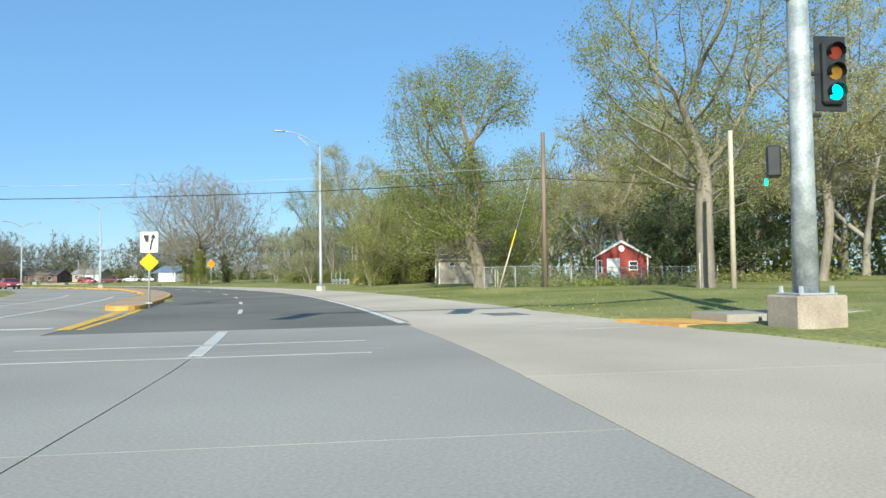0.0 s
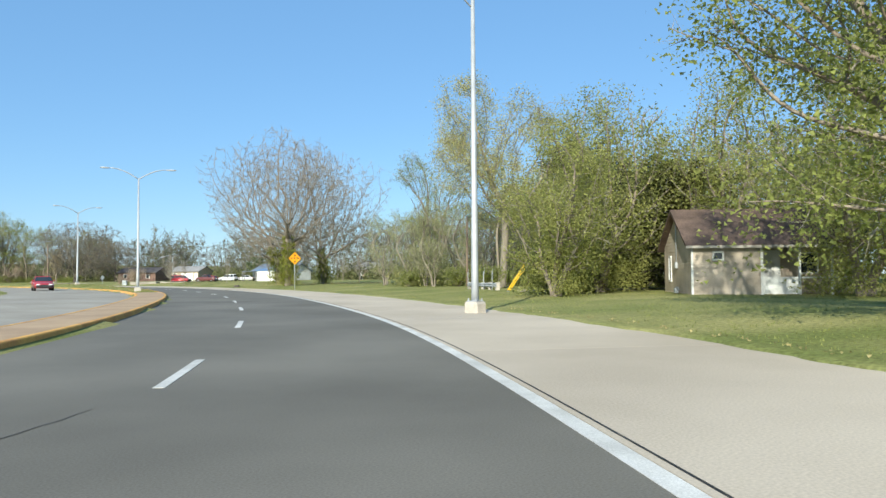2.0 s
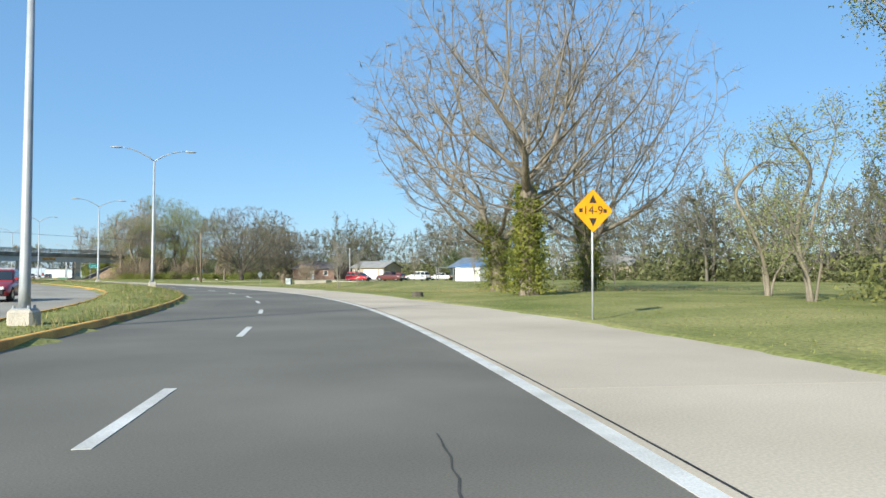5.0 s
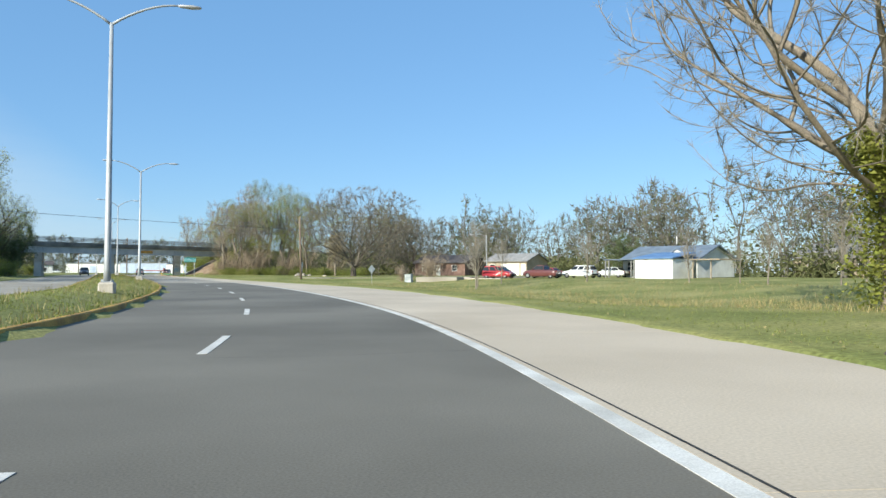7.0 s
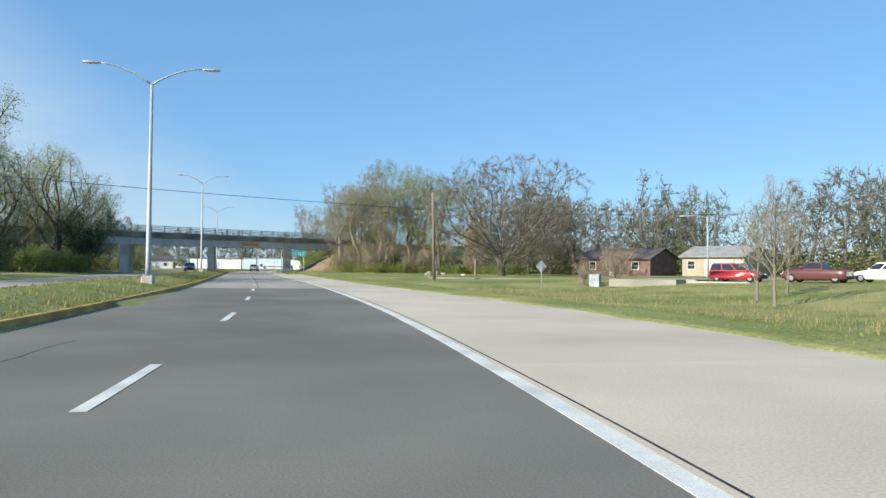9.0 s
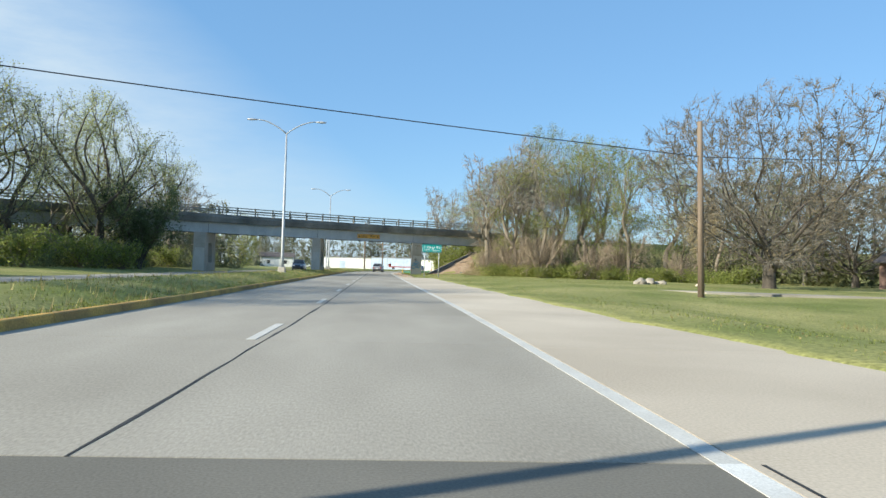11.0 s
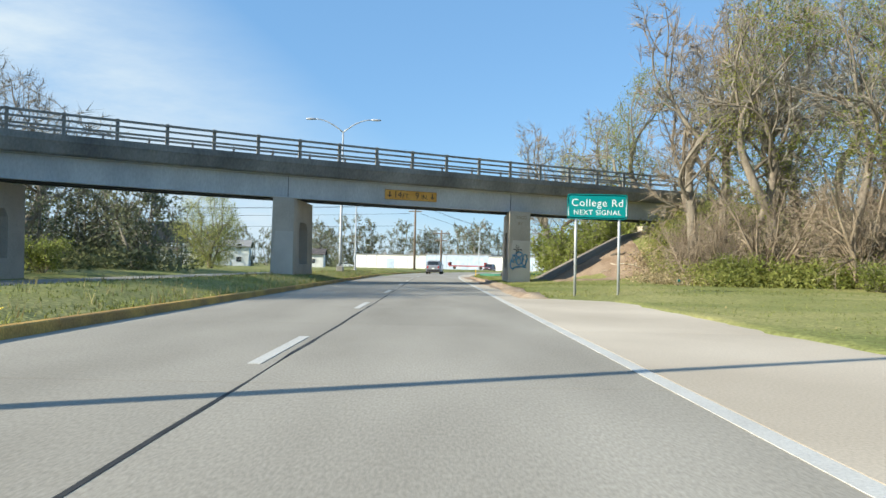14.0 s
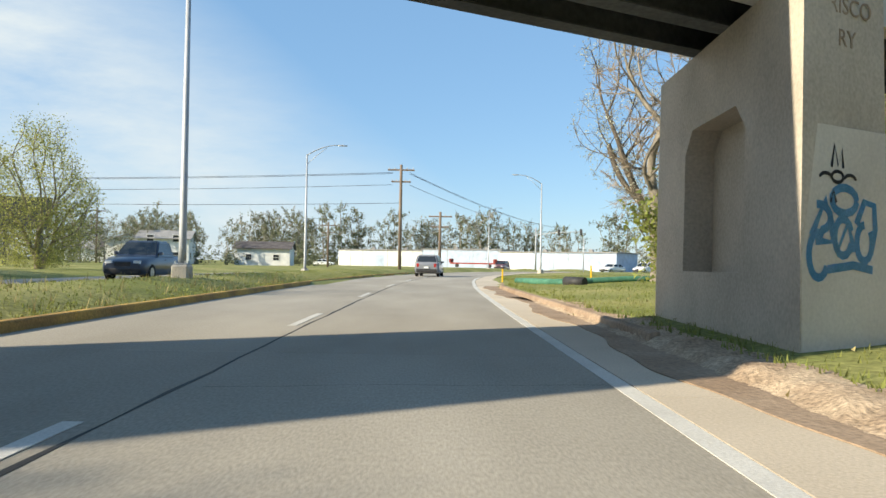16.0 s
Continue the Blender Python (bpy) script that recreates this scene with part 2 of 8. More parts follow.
def offsets(x, y):
    """s and off of many places (arrays)."""
    x, y = np.asarray(x, float).ravel(), np.asarray(y, float).ravel()
    s, o = np.empty(len(x)), np.empty(len(x))
    coarse = LINE[::2]
    for a in range(0, len(x), 4000):
        X, Y = x[a:a + 4000], y[a:a + 4000]
        i = 2 * np.argmin((X[:, None] - coarse[None, :, 0]) ** 2 + (Y[:, None] - coarse[None, :, 1]) ** 2, axis=1)
        dx, dy = X - LINE[i, 0], Y - LINE[i, 1]
        s[a:a + 4000] = i - S0 + dx * TAN[i, 0] + dy * TAN[i, 1]
        o[a:a + 4000] = dx * NOR[i, 0] + dy * NOR[i, 1]
    return s, o


def table(*rows):
    xs, ys = [r[0] for r in rows], [r[1] for r in rows]
    return lambda s: float(np.interp(s, xs, ys)) if np.isscalar(s) else np.interp(s, xs, ys)


SHOULDER_OUT = table((-60, 7.6), (8, 7.2), (16, 6.5), (100, 6.5), (116, 5.8), (132, 6.3), (150, 7.2), (162, 7.2), (194, 5.25), (246, 5.4), (252, 5.6), (253.6, 5.2), (254.4, 2.75), (258.5, 2.65), (266, 3.0), (279, 3.1), (296, 2.8), (304, 3.3), (330, 2.9))
MEDIAN_IN = table((24, -5.2), (300, -5.2))
MEDIAN_OUT = table((24, -5.9), (30, -6.8), (84, -7.1), (98, -7.7), (122, -9.4), (142, -9.8), (178, -11.0), (300, -10.6), (330, -10.0))
OPPOSITE_OUT = table((24, -15.2), (100, -16.0), (142, -17.8), (178, -18.4), (300, -18.0), (330, -17.6))


def strip(s0, s1, inner, outer, z, thick=0.12, step=1.0, bm=None):
    """A slab along the road between two offsets."""
    bm = bm or bmesh.new()
    inner = inner if callable(inner) else (lambda s, v=inner: v)
    outer = outer if callable(outer) else (lambda s, v=outer: v)
    n = max(2, int(round((s1 - s0) / step)) + 1)
    rows = []
    for s in np.linspace(s0, s1, n):
        a, b = on_road(s, inner(s)), on_road(s, outer(s))
        rows.append([bm.verts.new((a[0], a[1], z)), bm.verts.new((b[0], b[1], z)), bm.verts.new((b[0], b[1], z - thick)), bm.verts.new((a[0], a[1], z - thick))])
    for p, q in zip(rows, rows[1:]):
        for k in range(4):
            bm.faces.new((p[k], p[(k + 1) % 4], q[(k + 1) % 4], q[k]))
    bm.faces.new(list(reversed(rows[0])))
    bm.faces.new(rows[-1])
    bmesh.ops.recalc_face_normals(bm, faces=bm.faces)
    return bm


# ---- the bridge's line, wanted by the ground too ----
def bridge_at(a, out=0.0, z=0.0):
    """The place a metres along the bridge's near face (to the north-east) and out metres in front of it."""
    turn = radians(28.5)
    bend = radians(-0.22)
    th = turn + bend * a / 2
    x, y = -2.93 + a * math.cos(th), 10.70 + a * math.sin(th)
    t = turn + bend * a
    return (x + out * math.sin(t), y - out * math.cos(t), z)


BR = np.array([bridge_at(a)[:2] for a in np.arange(-140, 141, 1.0)])
BT = np.gradient(BR, axis=0)
BT /= np.linalg.norm(BT, axis=1)[:, None]


def bridge_coords(x, y):
    x, y = np.asarray(x, float), np.asarray(y, float)
    al, de = np.empty(len(x)), np.empty(len(x))
    for a in range(0, len(x), 4000):
        X, Y = x[a:a + 4000], y[a:a + 4000]
        i = np.argmin((X[:, None] - BR[None, :, 0]) ** 2 + (Y[:, None] - BR[None, :, 1]) ** 2, axis=1)
        dx, dy = X - BR[i, 0], Y - BR[i, 1]
        al[a:a + 4000] = i - 140 + dx * BT[i, 0] + dy * BT[i, 1]
        de[a:a + 4000] = -dx * BT[i, 1] + dy * BT[i, 0]      # behind the near face
    return al, de


def ease(v, a, b):
    u = np.clip((v - a) / (b - a), 0, 1)
    return u * u * (3 - 2 * u)


def bank_rise(x):
    """The height of the bank below the bridge's right end."""
    return np.interp(x, (6.4, 13.2, 14.9, 16.6, 18.5), (0.05, 3.4, 3.72, 5.3, 5.8))


def ground_height(x, y):
    x, y = np.asarray(x, float).ravel(), np.asarray(y, float).ravel()
    s, o = offsets(x, y)
    so, mi, mo, oo = SHOULDER_OUT(s), MEDIAN_IN(s), MEDIAN_OUT(s), OPPOSITE_OUT(s)
    bumps = 0.05 * np.sin(x * 0.31 + 1.3 * np.sin(y * 0.17)) * np.sin(y * 0.27 + x * 0.05)
    right = 0.03 + 0.22 * ease(o, so + 0.3, so + 7) + bumps * ease(o, so, so + 4)
    dip = ease(s, 118, 150) * (1 - ease(s, 196, 222))
    right = right - dip * 0.75 * ease(o, so + 1.5, 13) * (1 - ease(o, 22, 34)) + 0.3 * ease(o, 34, 60)
    median = 0.11 + 0.33 * ease(s, 96, 130) * np.sin(np.pi * np.clip((o - mi) / np.minimum(mo - mi, -0.1), 0, 1))
    left = 0.02 + 0.2 * ease(-o, -oo + 0.3, -oo + 6) + bumps
    z = np.where(o > so + 0.35, right, np.where(o > mi, -0.1, np.where((o > mo) & (s > 27), median, np.where(o > oo, -0.1, left))))
    junction = (s < 27) & (o < so - 0.25)
    z = np.where(junction & (o > -60), -0.1, z)
    z = np.where((s > 262) & (s < 320) & (o > so - 0.25), z + 0.10, z)
    far = ease(np.hypot(x + 20, y + 60), 330, 520)
    z = z * (1 - far) - 0.1 * far
    # the railway's banks at both ends of the bridge
    al, de = bridge_coords(x, y)
    across = np.maximum(np.maximum(-de - 0.4, de - 5.2), 0)
    top = 5.8
    bank_r = np.where((al > 4) & (x > 6.2), bank_rise(x), -9)
    bank_l = np.where(al < -30, np.minimum(top, 0.2 + (-al - 31) * 0.6), -9)
    bank_h = np.maximum(bank_r, bank_l) - across * 0.55
    z = np.where((np.abs(al) < 139) & (bank_h > z) & (o > oo - 400), np.maximum(z, bank_h), z)
    return z


def z_at(x, y):
    return float(ground_height([x], [y])[0])


def axis(lo, hi, step, far):
    mid = list(np.arange(lo, hi + step / 2, step))
    out, d = [], step
    a = lo
    while a > -far:
        d *= 1.5
        a -= d
        out.insert(0, a)
    b, d = hi, step
    while b < far:
        d *= 1.5
        b += d
        mid.append(b)
    return np.array(out + mid)


gx, gy = axis(-60, 45, 1.0, 3000), axis(-245, 100, 1.25, 3000)
GX, GY = np.meshgrid(gx, gy)
GZ = ground_height(GX, GY).reshape(GX.shape)
nx, ny = len(gx), len(gy)
idx = np.arange(nx * ny).reshape(ny, nx)
quads = np.stack([idx[:-1, :-1], idx[:-1, 1:], idx[1:, 1:], idx[1:, :-1]], -1).reshape(-1, 4)
ground = new("ground", arrays("ground", np.stack([GX.ravel(), GY.ravel(), GZ.ravel()], 1), quads, True))
ground.data.materials.append(GRASS)
tagged(ground, "mown spring grass verges and fields along the road", "grass", kind="structure")

# ---- carriageways ----
A0, A1 = 15.0, 182.0                                    # the blacktop's stretch
put("road", strip(A0, A1, -5.2, 1.95, 0.0, 0.3), ASPHALT, "dark blacktop carriageway with two lanes and white lines", "road", kind="structure")


def slabs(name, s0, s1, inner, outer, material, label, length=6.1):
    """Concrete laid in slabs with open joints."""
    s = s0
    bed = put(name, strip(s0, s1, inner, outer, -0.02, 0.3, 3.0), TAR, label, "road", kind="structure")
    while s < s1 - 0.05:
        e = min(s + length, s1)
        part("slab", strip(s + 0.006, e - 0.006, inner, outer, 0.0, 0.1, 2.0), material, bed)
        s = e
    return bed


slabs("road_concrete_south", -75, 14.99, -1.85, 1.86, CONCRETE_SOUTH, "pale worn concrete lane at the junction")
slabs("road_concrete_south_inner", -75, 14.99, -20, -1.865, CONCRETE_SOUTH, "pale worn concrete of the open junction")
slabs("road_concrete_north", A1 + 0.01, S_MAX - 2, -1.66, 1.95, CONCRETE, "pale concrete near lane running under the bridge")
slabs("road_concrete_north_inner", A1 + 0.01, S_MAX - 2, -5.2, -1.675, CONCRETE, "pale concrete passing lane beside the median")
slabs("shoulder_south", -75, 14.99, 1.872, lambda s: float(SHOULDER_OUT(s)), SHOULDER, "light tan concrete beside the junction", 9.1)
slabs("shoulder", 15.0, 262, 1.965, lambda s: float(SHOULDER_OUT(s)), SHOULDER, "light tan concrete hard shoulder", 9.1)
slabs("gutter", 262.02, S_MAX - 2, 1.965, lambda s: float(SHOULDER_OUT(s)), SHOULDER, "narrow dusty concrete gutter", 9.1)
slabs("opposite_road", 15.0, S_MAX - 2, lambda s: float(OPPOSITE_OUT(s)), lambda s: float(MEDIAN_OUT(s)) if s > 27 else -5.25, CONCRETE, "pale concrete carriageway of the opposite way", 9.1)


def paint(name, s0, s1, off, width, material, label, z=0.006):
    return put(name, strip(s0, s1, off - width / 2, off + width / 2, z, 0.005), material, label, "road marking", kind="structure")


paint("edge_line", 15.8, 182, 1.86, 0.17, WHITE_LINE, "solid white edge line beside the shoulder")
paint("edge_line", 182, 320, 1.86, 0.16, WORN_LINE, "worn white edge line on pale concrete")
put("joint_seal", strip(16, 182, 2.035, 2.06, 0.003, 0.002), TAR, "dark tarred joint between lane and shoulder", "joint", kind="structure")
jb = bmesh.new()
rj = random.Random(4)
wob = [rj.uniform(-0.02, 0.02) for _ in range(400)]
strip(A1, 330, lambda s: -1.685 + wob[int(s)], lambda s: -1.65 + wob[int(s) + 7], 0.003, 0.002, 1.0, jb)
put("joint_seal_middle", jb, TAR, "dark uneven tarred joint along the concrete lanes", "joint", kind="structure")
bm = strip(10.0, 14.6, -1.95, -1.75, 0.006, 0.005)
put("lane_dash", bm, WORN_LINE, "wide worn white lane stripe", "road marking", "lane dashes", kind="structure")
for s in (22.1, 30.4, 40.2, 49.9, 59.4, 68.4, 77.5, 86.6, 95.6, 104.5, 113.6, 122.6, 131.6, 140.7, 150.0, 159.6, 169.3, 179.2, 189.1, 199.0, 208.8, 218.8, 229.0, 239.0,
          248.3, 258.0, 268.2, 277.8, 287.7, 297.5, 307.3, 317.0, 327.0):
    s -= 0.0 if s < 35 else 0.5 if 95 < s < 118 else 1.0
    put("lane_dash", strip(s, s + 2.75, -1.93, -1.80, 0.006, 0.005), WHITE_LINE if s < 182 else WORN_LINE, "white broken lane line", "road marking", "lane dashes", kind="structure")

# stop lines and faint crossing lines of the junction
for sa, oa, ob_ in ((9.7, -4.6, 0.5), (11.6, -4.6, 0.6), (14.4, 3.6, 6.2), (12.6, 4.6, 6.6)):
    put("cross_line", strip(sa, sa + 0.10, oa, ob_, 0.006, 0.004), FAINT_LINE, "thin worn white line across the junction", "road marking", "junction lines", kind="structure")
put("stop_line", strip(17.0, 17.35, -10.5, -5.6, 0.006, 0.004), WHITE_LINE, "white stop line on the opposite carriageway", "road marking", kind="structure")
put("turn_line", strip(19, 50, -8.6, -8.45, 0.006, 0.004), WHITE_LINE, "white turn lane line on the opposite carriageway", "road marking", kind="structure")
put("turn_line", strip(19, 60, -11.6, -11.45, 0.006, 0.004), WHITE_LINE, "white lane line on the opposite carriageway", "road marking", kind="structure")
put("yellow_line", strip(11, 60, -15.0, -14.86, 0.006, 0.004), YELLOW_LINE, "yellow line along the opposite carriageway's far side", "road marking", kind="structure")
put("yellow_line", strip(16.5, 27, lambda s: -5.0 - (s - 16.5) * 0.03, lambda s: -4.82 - (s - 16.5) * 0.03, 0.006, 0.004), YELLOW_LINE, "yellow line leading to the median's nose", "road marking", kind="structure")
put("yellow_line", strip(16.5, 27, lambda s: -5.4 - (s - 16.5) * 0.05, lambda s: -5.1 - (s - 16.5) * 0.05, 0.006, 0.004), YELLOW_LINE, "yellow line leading to the median's nose", "road marking", kind="structure")

# ---- the median and its kerbs ----
def kerb(name, s0, s1, off, side, material, label, group=""):
    """Kerb stones with a sloped face towards the lane; side is the way that the top goes from the lane."""
    bm, k = bmesh.new(), s0
    off = off if callable(off) else (lambda s, v=off: v)
    while k < s1 - 0.05:
        e = min(k + 3.0, s1)
        n = 4
        rows = []
        for s in np.linspace(k + 0.008, e - 0.008, n):
            rows.append([bm.verts.new(on_road(s, off(s) + side * d, z)) for d, z in ((0, -0.05), (0.035, 0.13), (0.06, 0.15), (0.17, 0.155), (0.17, -0.05))])
        for p, q in zip(rows, rows[1:]):
            for i in range(5):
                bm.faces.new((p[i], p[(i + 1) % 5], q[(i + 1) % 5], q[i]))
        bm.faces.new(rows[0])
        bm.faces.new(list(reversed(rows[-1])))
        k = e
    bmesh.ops.recalc_face_normals(bm, faces=bm.faces)
    return put(name, bm, material, label, "kerb", group, kind="structure")


NOSE = 26.0
kerb("kerb_median", NOSE + 1.2, 100, -5.2, -1, CURB_YELLOW, "yellow painted kerb of the median")
kerb("kerb_median", 100, 345, -5.2, -1, CURB_WORN, "worn dirty yellow kerb beside the grassed median")
kerb("kerb_median_back", NOSE + 1.2, 110, lambda s: float(MEDIAN_OUT(s)), 1, CURB_YELLOW, "yellow painted kerb of the median's far side")
kerb("kerb_median_back", 110, 345, lambda s: float(MEDIAN_OUT(s)), 1, CURB_WORN, "worn kerb of the median's far side")
nb = bmesh.new()
outline = []
for a in np.linspace(0, math.pi, 9):
    m_ = (-5.2 + MEDIAN_OUT(NOSE + 1.2)) / 2
    w_ = abs(-5.2 - MEDIAN_OUT(NOSE + 1.2)) / 2
    outline.append(on_road(NOSE + 1.2 - math.sin(a) * w_ * 1.3, m_ + math.cos(a) * w_)[:2])
prism(outline, -0.05, 0.155, nb)
bmesh.ops.recalc_face_normals(nb, faces=nb.faces)
put("median_nose", nb, CURB_YELLOW, "rounded yellow painted nose of the median", "kerb", kind="structure")
put("median_paving", strip(NOSE + 1.2, 90, lambda s: -5.37, lambda s: float(MEDIAN_OUT(s)) + 0.17, 0.148, 0.1), MEDIAN_TOP, "reddish tan concrete top of the narrow median", "median", kind="structure")
kerb("kerb_right", 275, 300, lambda s: float(SHOULDER_OUT(s)), 1, DIRT, "crumbling earth-covered kerb by the underpass")

# the blacktop's worn edges and patches
put("manhole_patch", strip(17.5, 18.8, 4.5, 5.5, 0.004, 0.003), shade("patch", (0.16, 0.155, 0.15), (0.2, 0.19, 0.18), 2, 0.85), "grey square patch in the shoulder", "patch", kind="structure")
for sa, la, oa in ((262, 26, 2.55), (285, 14, 2.3)):
    put("sand_drift", strip(sa, sa + la, lambda s, v=oa, a=sa: float(SHOULDER_OUT(s)) - (float(SHOULDER_OUT(s)) - v - 0.14 * math.sin(s * 0.8) - 0.03 * math.sin(s * 2.9)) * min(1.0, (s - a) / 5.0), lambda s: float(SHOULDER_OUT(s)) + 0.03, 0.012, 0.01, 0.15), DIRT, "reddish sand washed along the kerb", "sand", kind="structure")

# ragged turf along the shoulder's edge
def turf(name, s0, s1, wide, seed, label, material):
    rng = np.random.default_rng(seed)
    ss = np.arange(s0, s1, 0.35)
    rows = []
    for s in ss:
        so = float(SHOULDER_OUT(s))
        rag = 0.10 * math.sin(s * 0.9) + 0.05 * math.sin(s * 3.1 + 1) + rng.uniform(-0.05, 0.05)
        for d in (rag - 0.06, rag, rag + 0.3, wide):
            p = on_road(s, so + d)
            rows.append((p[0], p[1], 0.0))
    v = np.array(rows)
    g = ground_height(v[:, 0], v[:, 1]).reshape(-1, 4)
    z = np.zeros((len(ss), 4))
    z[:, 0], z[:, 1], z[:, 2] = -0.02, 0.03, 0.05
    z[:, 3] = g[:, 3] - 0.03
    v[:, 2] = z.ravel()
    i = np.arange(len(v)).reshape(-1, 4)
    q = np.stack([i[:-1, :-1], i[:-1, 1:], i[1:, 1:], i[1:, :-1]], -1).reshape(-1, 4)
    ob = new(name, arrays(name, v, q, True))
    ob.data.materials.append(material)
    return tagged(ob, label, "grass", kind="structure")


turf("verge_turf", 2, 253.6, 1.9, 3, "ragged turf edge along the shoulder", GRASS)


SANDY = shade("sandy_earth", (0.30, 0.215, 0.145), (0.45, 0.35, 0.25), 1.6, 0.95, bump=0.9, grain=16, speck=0.45)


def earth_kerb(s0, s1, seed):
    """A broken kerb under sand and earth, lumpy along its length."""
    rng = np.random.default_rng(seed)
    ss = np.arange(s0, s1, 0.14)
    lump = np.convolve(rng.uniform(-1, 1, len(ss) + 8), np.ones(5) / 5, "same")[4:-4]
    rows = []
    for k, s in enumerate(ss):
        up = min(1.0, (s - s0) / 0.5, (s1 - s) / 1.5)
        wide = 1 + 0.8 * lump[k] + 0.2 * math.sin(s * 0.8)
        for d, z in ((-0.16, -0.01), (-0.02, 0.025), (0.07, 0.07), (0.24, 0.10), (0.48, 0.095)):
            p = on_road(s, float(SHOULDER_OUT(s)) + d * wide + rng.uniform(-0.05, 0.05))
            rows.append((p[0], p[1], (z + (0.09 * lump[k] + rng.uniform(-0.028, 0.028)) * (z > 0.03)) * (up if z > 0 else 1)))
        p = on_road(s, float(SHOULDER_OUT(s)) + 0.85)
        rows.append((p[0], p[1], z_at(p[0], p[1]) - 0.04))
    i = np.arange(len(rows)).reshape(-1, 6)
    q = np.stack([i[:-1, :-1], i[:-1, 1:], i[1:, 1:], i[1:, :-1]], -1).reshape(-1, 4)
    ob = new("earth_kerb", arrays("earth_kerb", np.array(rows), q, True))
    ob.data.materials.append(SANDY)
    return tagged(ob, "crumbling sandy kerb edge by the underpass", "kerb", kind="structure")


earth_kerb(254.3, 286, 4)


# ---- cracks in the blacktop and the slabs ----
def crack(seed, s0, s1, o0, o1, width, label, material=CRACK):
    """A jagged sealed crack between two places on the road."""
    rng = np.random.default_rng(seed)
    n = max(6, int(max(abs(s1 - s0), abs(o1 - o0)) * 4))
    u = np.linspace(0, 1, n)
    ss = s0 + (s1 - s0) * u + np.cumsum(rng.normal(0, 0.035, n))
    oo = o0 + (o1 - o0) * u + np.cumsum(rng.normal(0, 0.025, n))
    w = width * rng.uniform(0.4, 1.3, n)
    along = abs(s1 - s0) > abs(o1 - o0)
    bm = bmesh.new()
    rows = []
    for s, o, k in zip(ss, oo, w):
        a, b = (on_road(s, o - k, 0.004), on_road(s, o + k, 0.004)) if along else (on_road(s - k, o, 0.004), on_road(s + k, o, 0.004))
        rows.append((bm.verts.new(a), bm.verts.new(b)))
    for p, q in zip(rows, rows[1:]):
        bm.faces.new((p[0], p[1], q[1], q[0]))
    bmesh.ops.recalc_face_normals(bm, faces=bm.faces)
    return put("road_crack", bm, material, label, "crack", "road cracks", kind="structure")


for k, (s0, s1, o0, o1) in enumerate(((20.5, 20.9, -4.9, 1.8), (33, 38, -3.4, -2.2), (47.6, 48.1, -1.6, 1.8), (64, 64.6, -5.0, 0.2), (79, 86, 0.4, 0.9), (97.4, 97.8, -5.0, 1.8),
                                      (109, 117, -3.6, -3.1), (121.2, 121.7, -2.0, 1.7), (136, 136.4, -4.8, 1.8), (146, 155, -3.9, -3.3), (160.6, 161.1, -5.0, 1.8), (174, 180, 0.3, 1.0))):
    crack(k + 1, s0, s1, o0, o1, 0.008, "thin dark crack in the blacktop")
for k, (s0, s1, o0, o1) in enumerate(((3.2, 3.6, -7.0, -2.0), (206.5, 206.9, -5.0, -1.8), (247.4, 247.7, -1.5, 0.2), (259, 264, -3.6, -3.2), (271.2, 271.5, -1.5, 1.8))):
    crack(k + 40, s0, s1, o0, o1, 0.005, "thin dark crack in the concrete")


# ---- the railway bridge ----
GIRDER = shade("girder_paint", (0.43, 0.435, 0.425), (0.54, 0.54, 0.52), 0.7, 0.6, grain=20, speck=0.12, stretch=(1, 1, 0.4))
FASCIA = shade("stained_concrete", (0.125, 0.122, 0.115), (0.32, 0.31, 0.285), 0.45, 0.9, grain=25, speck=0.2, sharp=0.2, stretch=(1, 1, 0.5))
# near-black: the shade below the deck put into the colour; also dark girder joints
SHADE_AND_JOINT = shade("shade_and_joint_steel", (0.06, 0.065, 0.07), (0.11, 0.115, 0.12), 0.8, 0.8, grain=15)
RAILING = shade("railing_steel", (0.21, 0.20, 0.18), (0.31, 0.295, 0.265), 1.5, 0.6, grain=12)
PIER = shade("pier_concrete", (0.40, 0.345, 0.28), (0.53, 0.465, 0.385), 0.7, 0.9, grain=30, speck=0.15, sharp=0.2)
PIER_COAT = shade("pier_coat", (0.53, 0.48, 0.415), (0.61, 0.56, 0.49), 0.8, 0.85, grain=30, speck=0.08)
STAIN = shade("pier_stain", (0.26, 0.18, 0.12), (0.33, 0.25, 0.18), 1.0, 0.95, grain=20)
SIGN_ORANGE = shade("faded_orange", (0.62, 0.30, 0.055), (0.70, 0.38, 0.09), 1.6, 0.6, grain=14, speck=0.1, bump=0)
SIGN_BLACK = shade("sign_black", (0.03, 0.03, 0.03), (0.05, 0.045, 0.04), 3, 0.6, bump=0)
SIGN_GREEN = shade("sign_green", (0.0, 0.235, 0.235), (0.005, 0.28, 0.28), 1.0, 0.45, bump=0, speck=0.06)
SIGN_WHITE = shade("sign_white", (0.78, 0.80, 0.80), (0.84, 0.85, 0.85), 2, 0.5, bump=0, speck=0.05)
SIGN_YELLOW = shade("sign_yellow", (0.80, 0.47, 0.0), (0.85, 0.52, 0.01), 2, 0.5, bump=0, speck=0.05)
SIGN_AMBER = shade("sign_amber", (0.82, 0.33, 0.01), (0.86, 0.38, 0.02), 2, 0.5, bump=0, speck=0.05)
SPRAY_BLUE = shade("spray_blue", (0.10, 0.33, 0.55), (0.20, 0.44, 0.63), 3, 0.6, bump=0)
SPRAY_BLACK = shade("spray_black", (0.04, 0.04, 0.05), (0.10, 0.10, 0.10), 3, 0.6, bump=0)


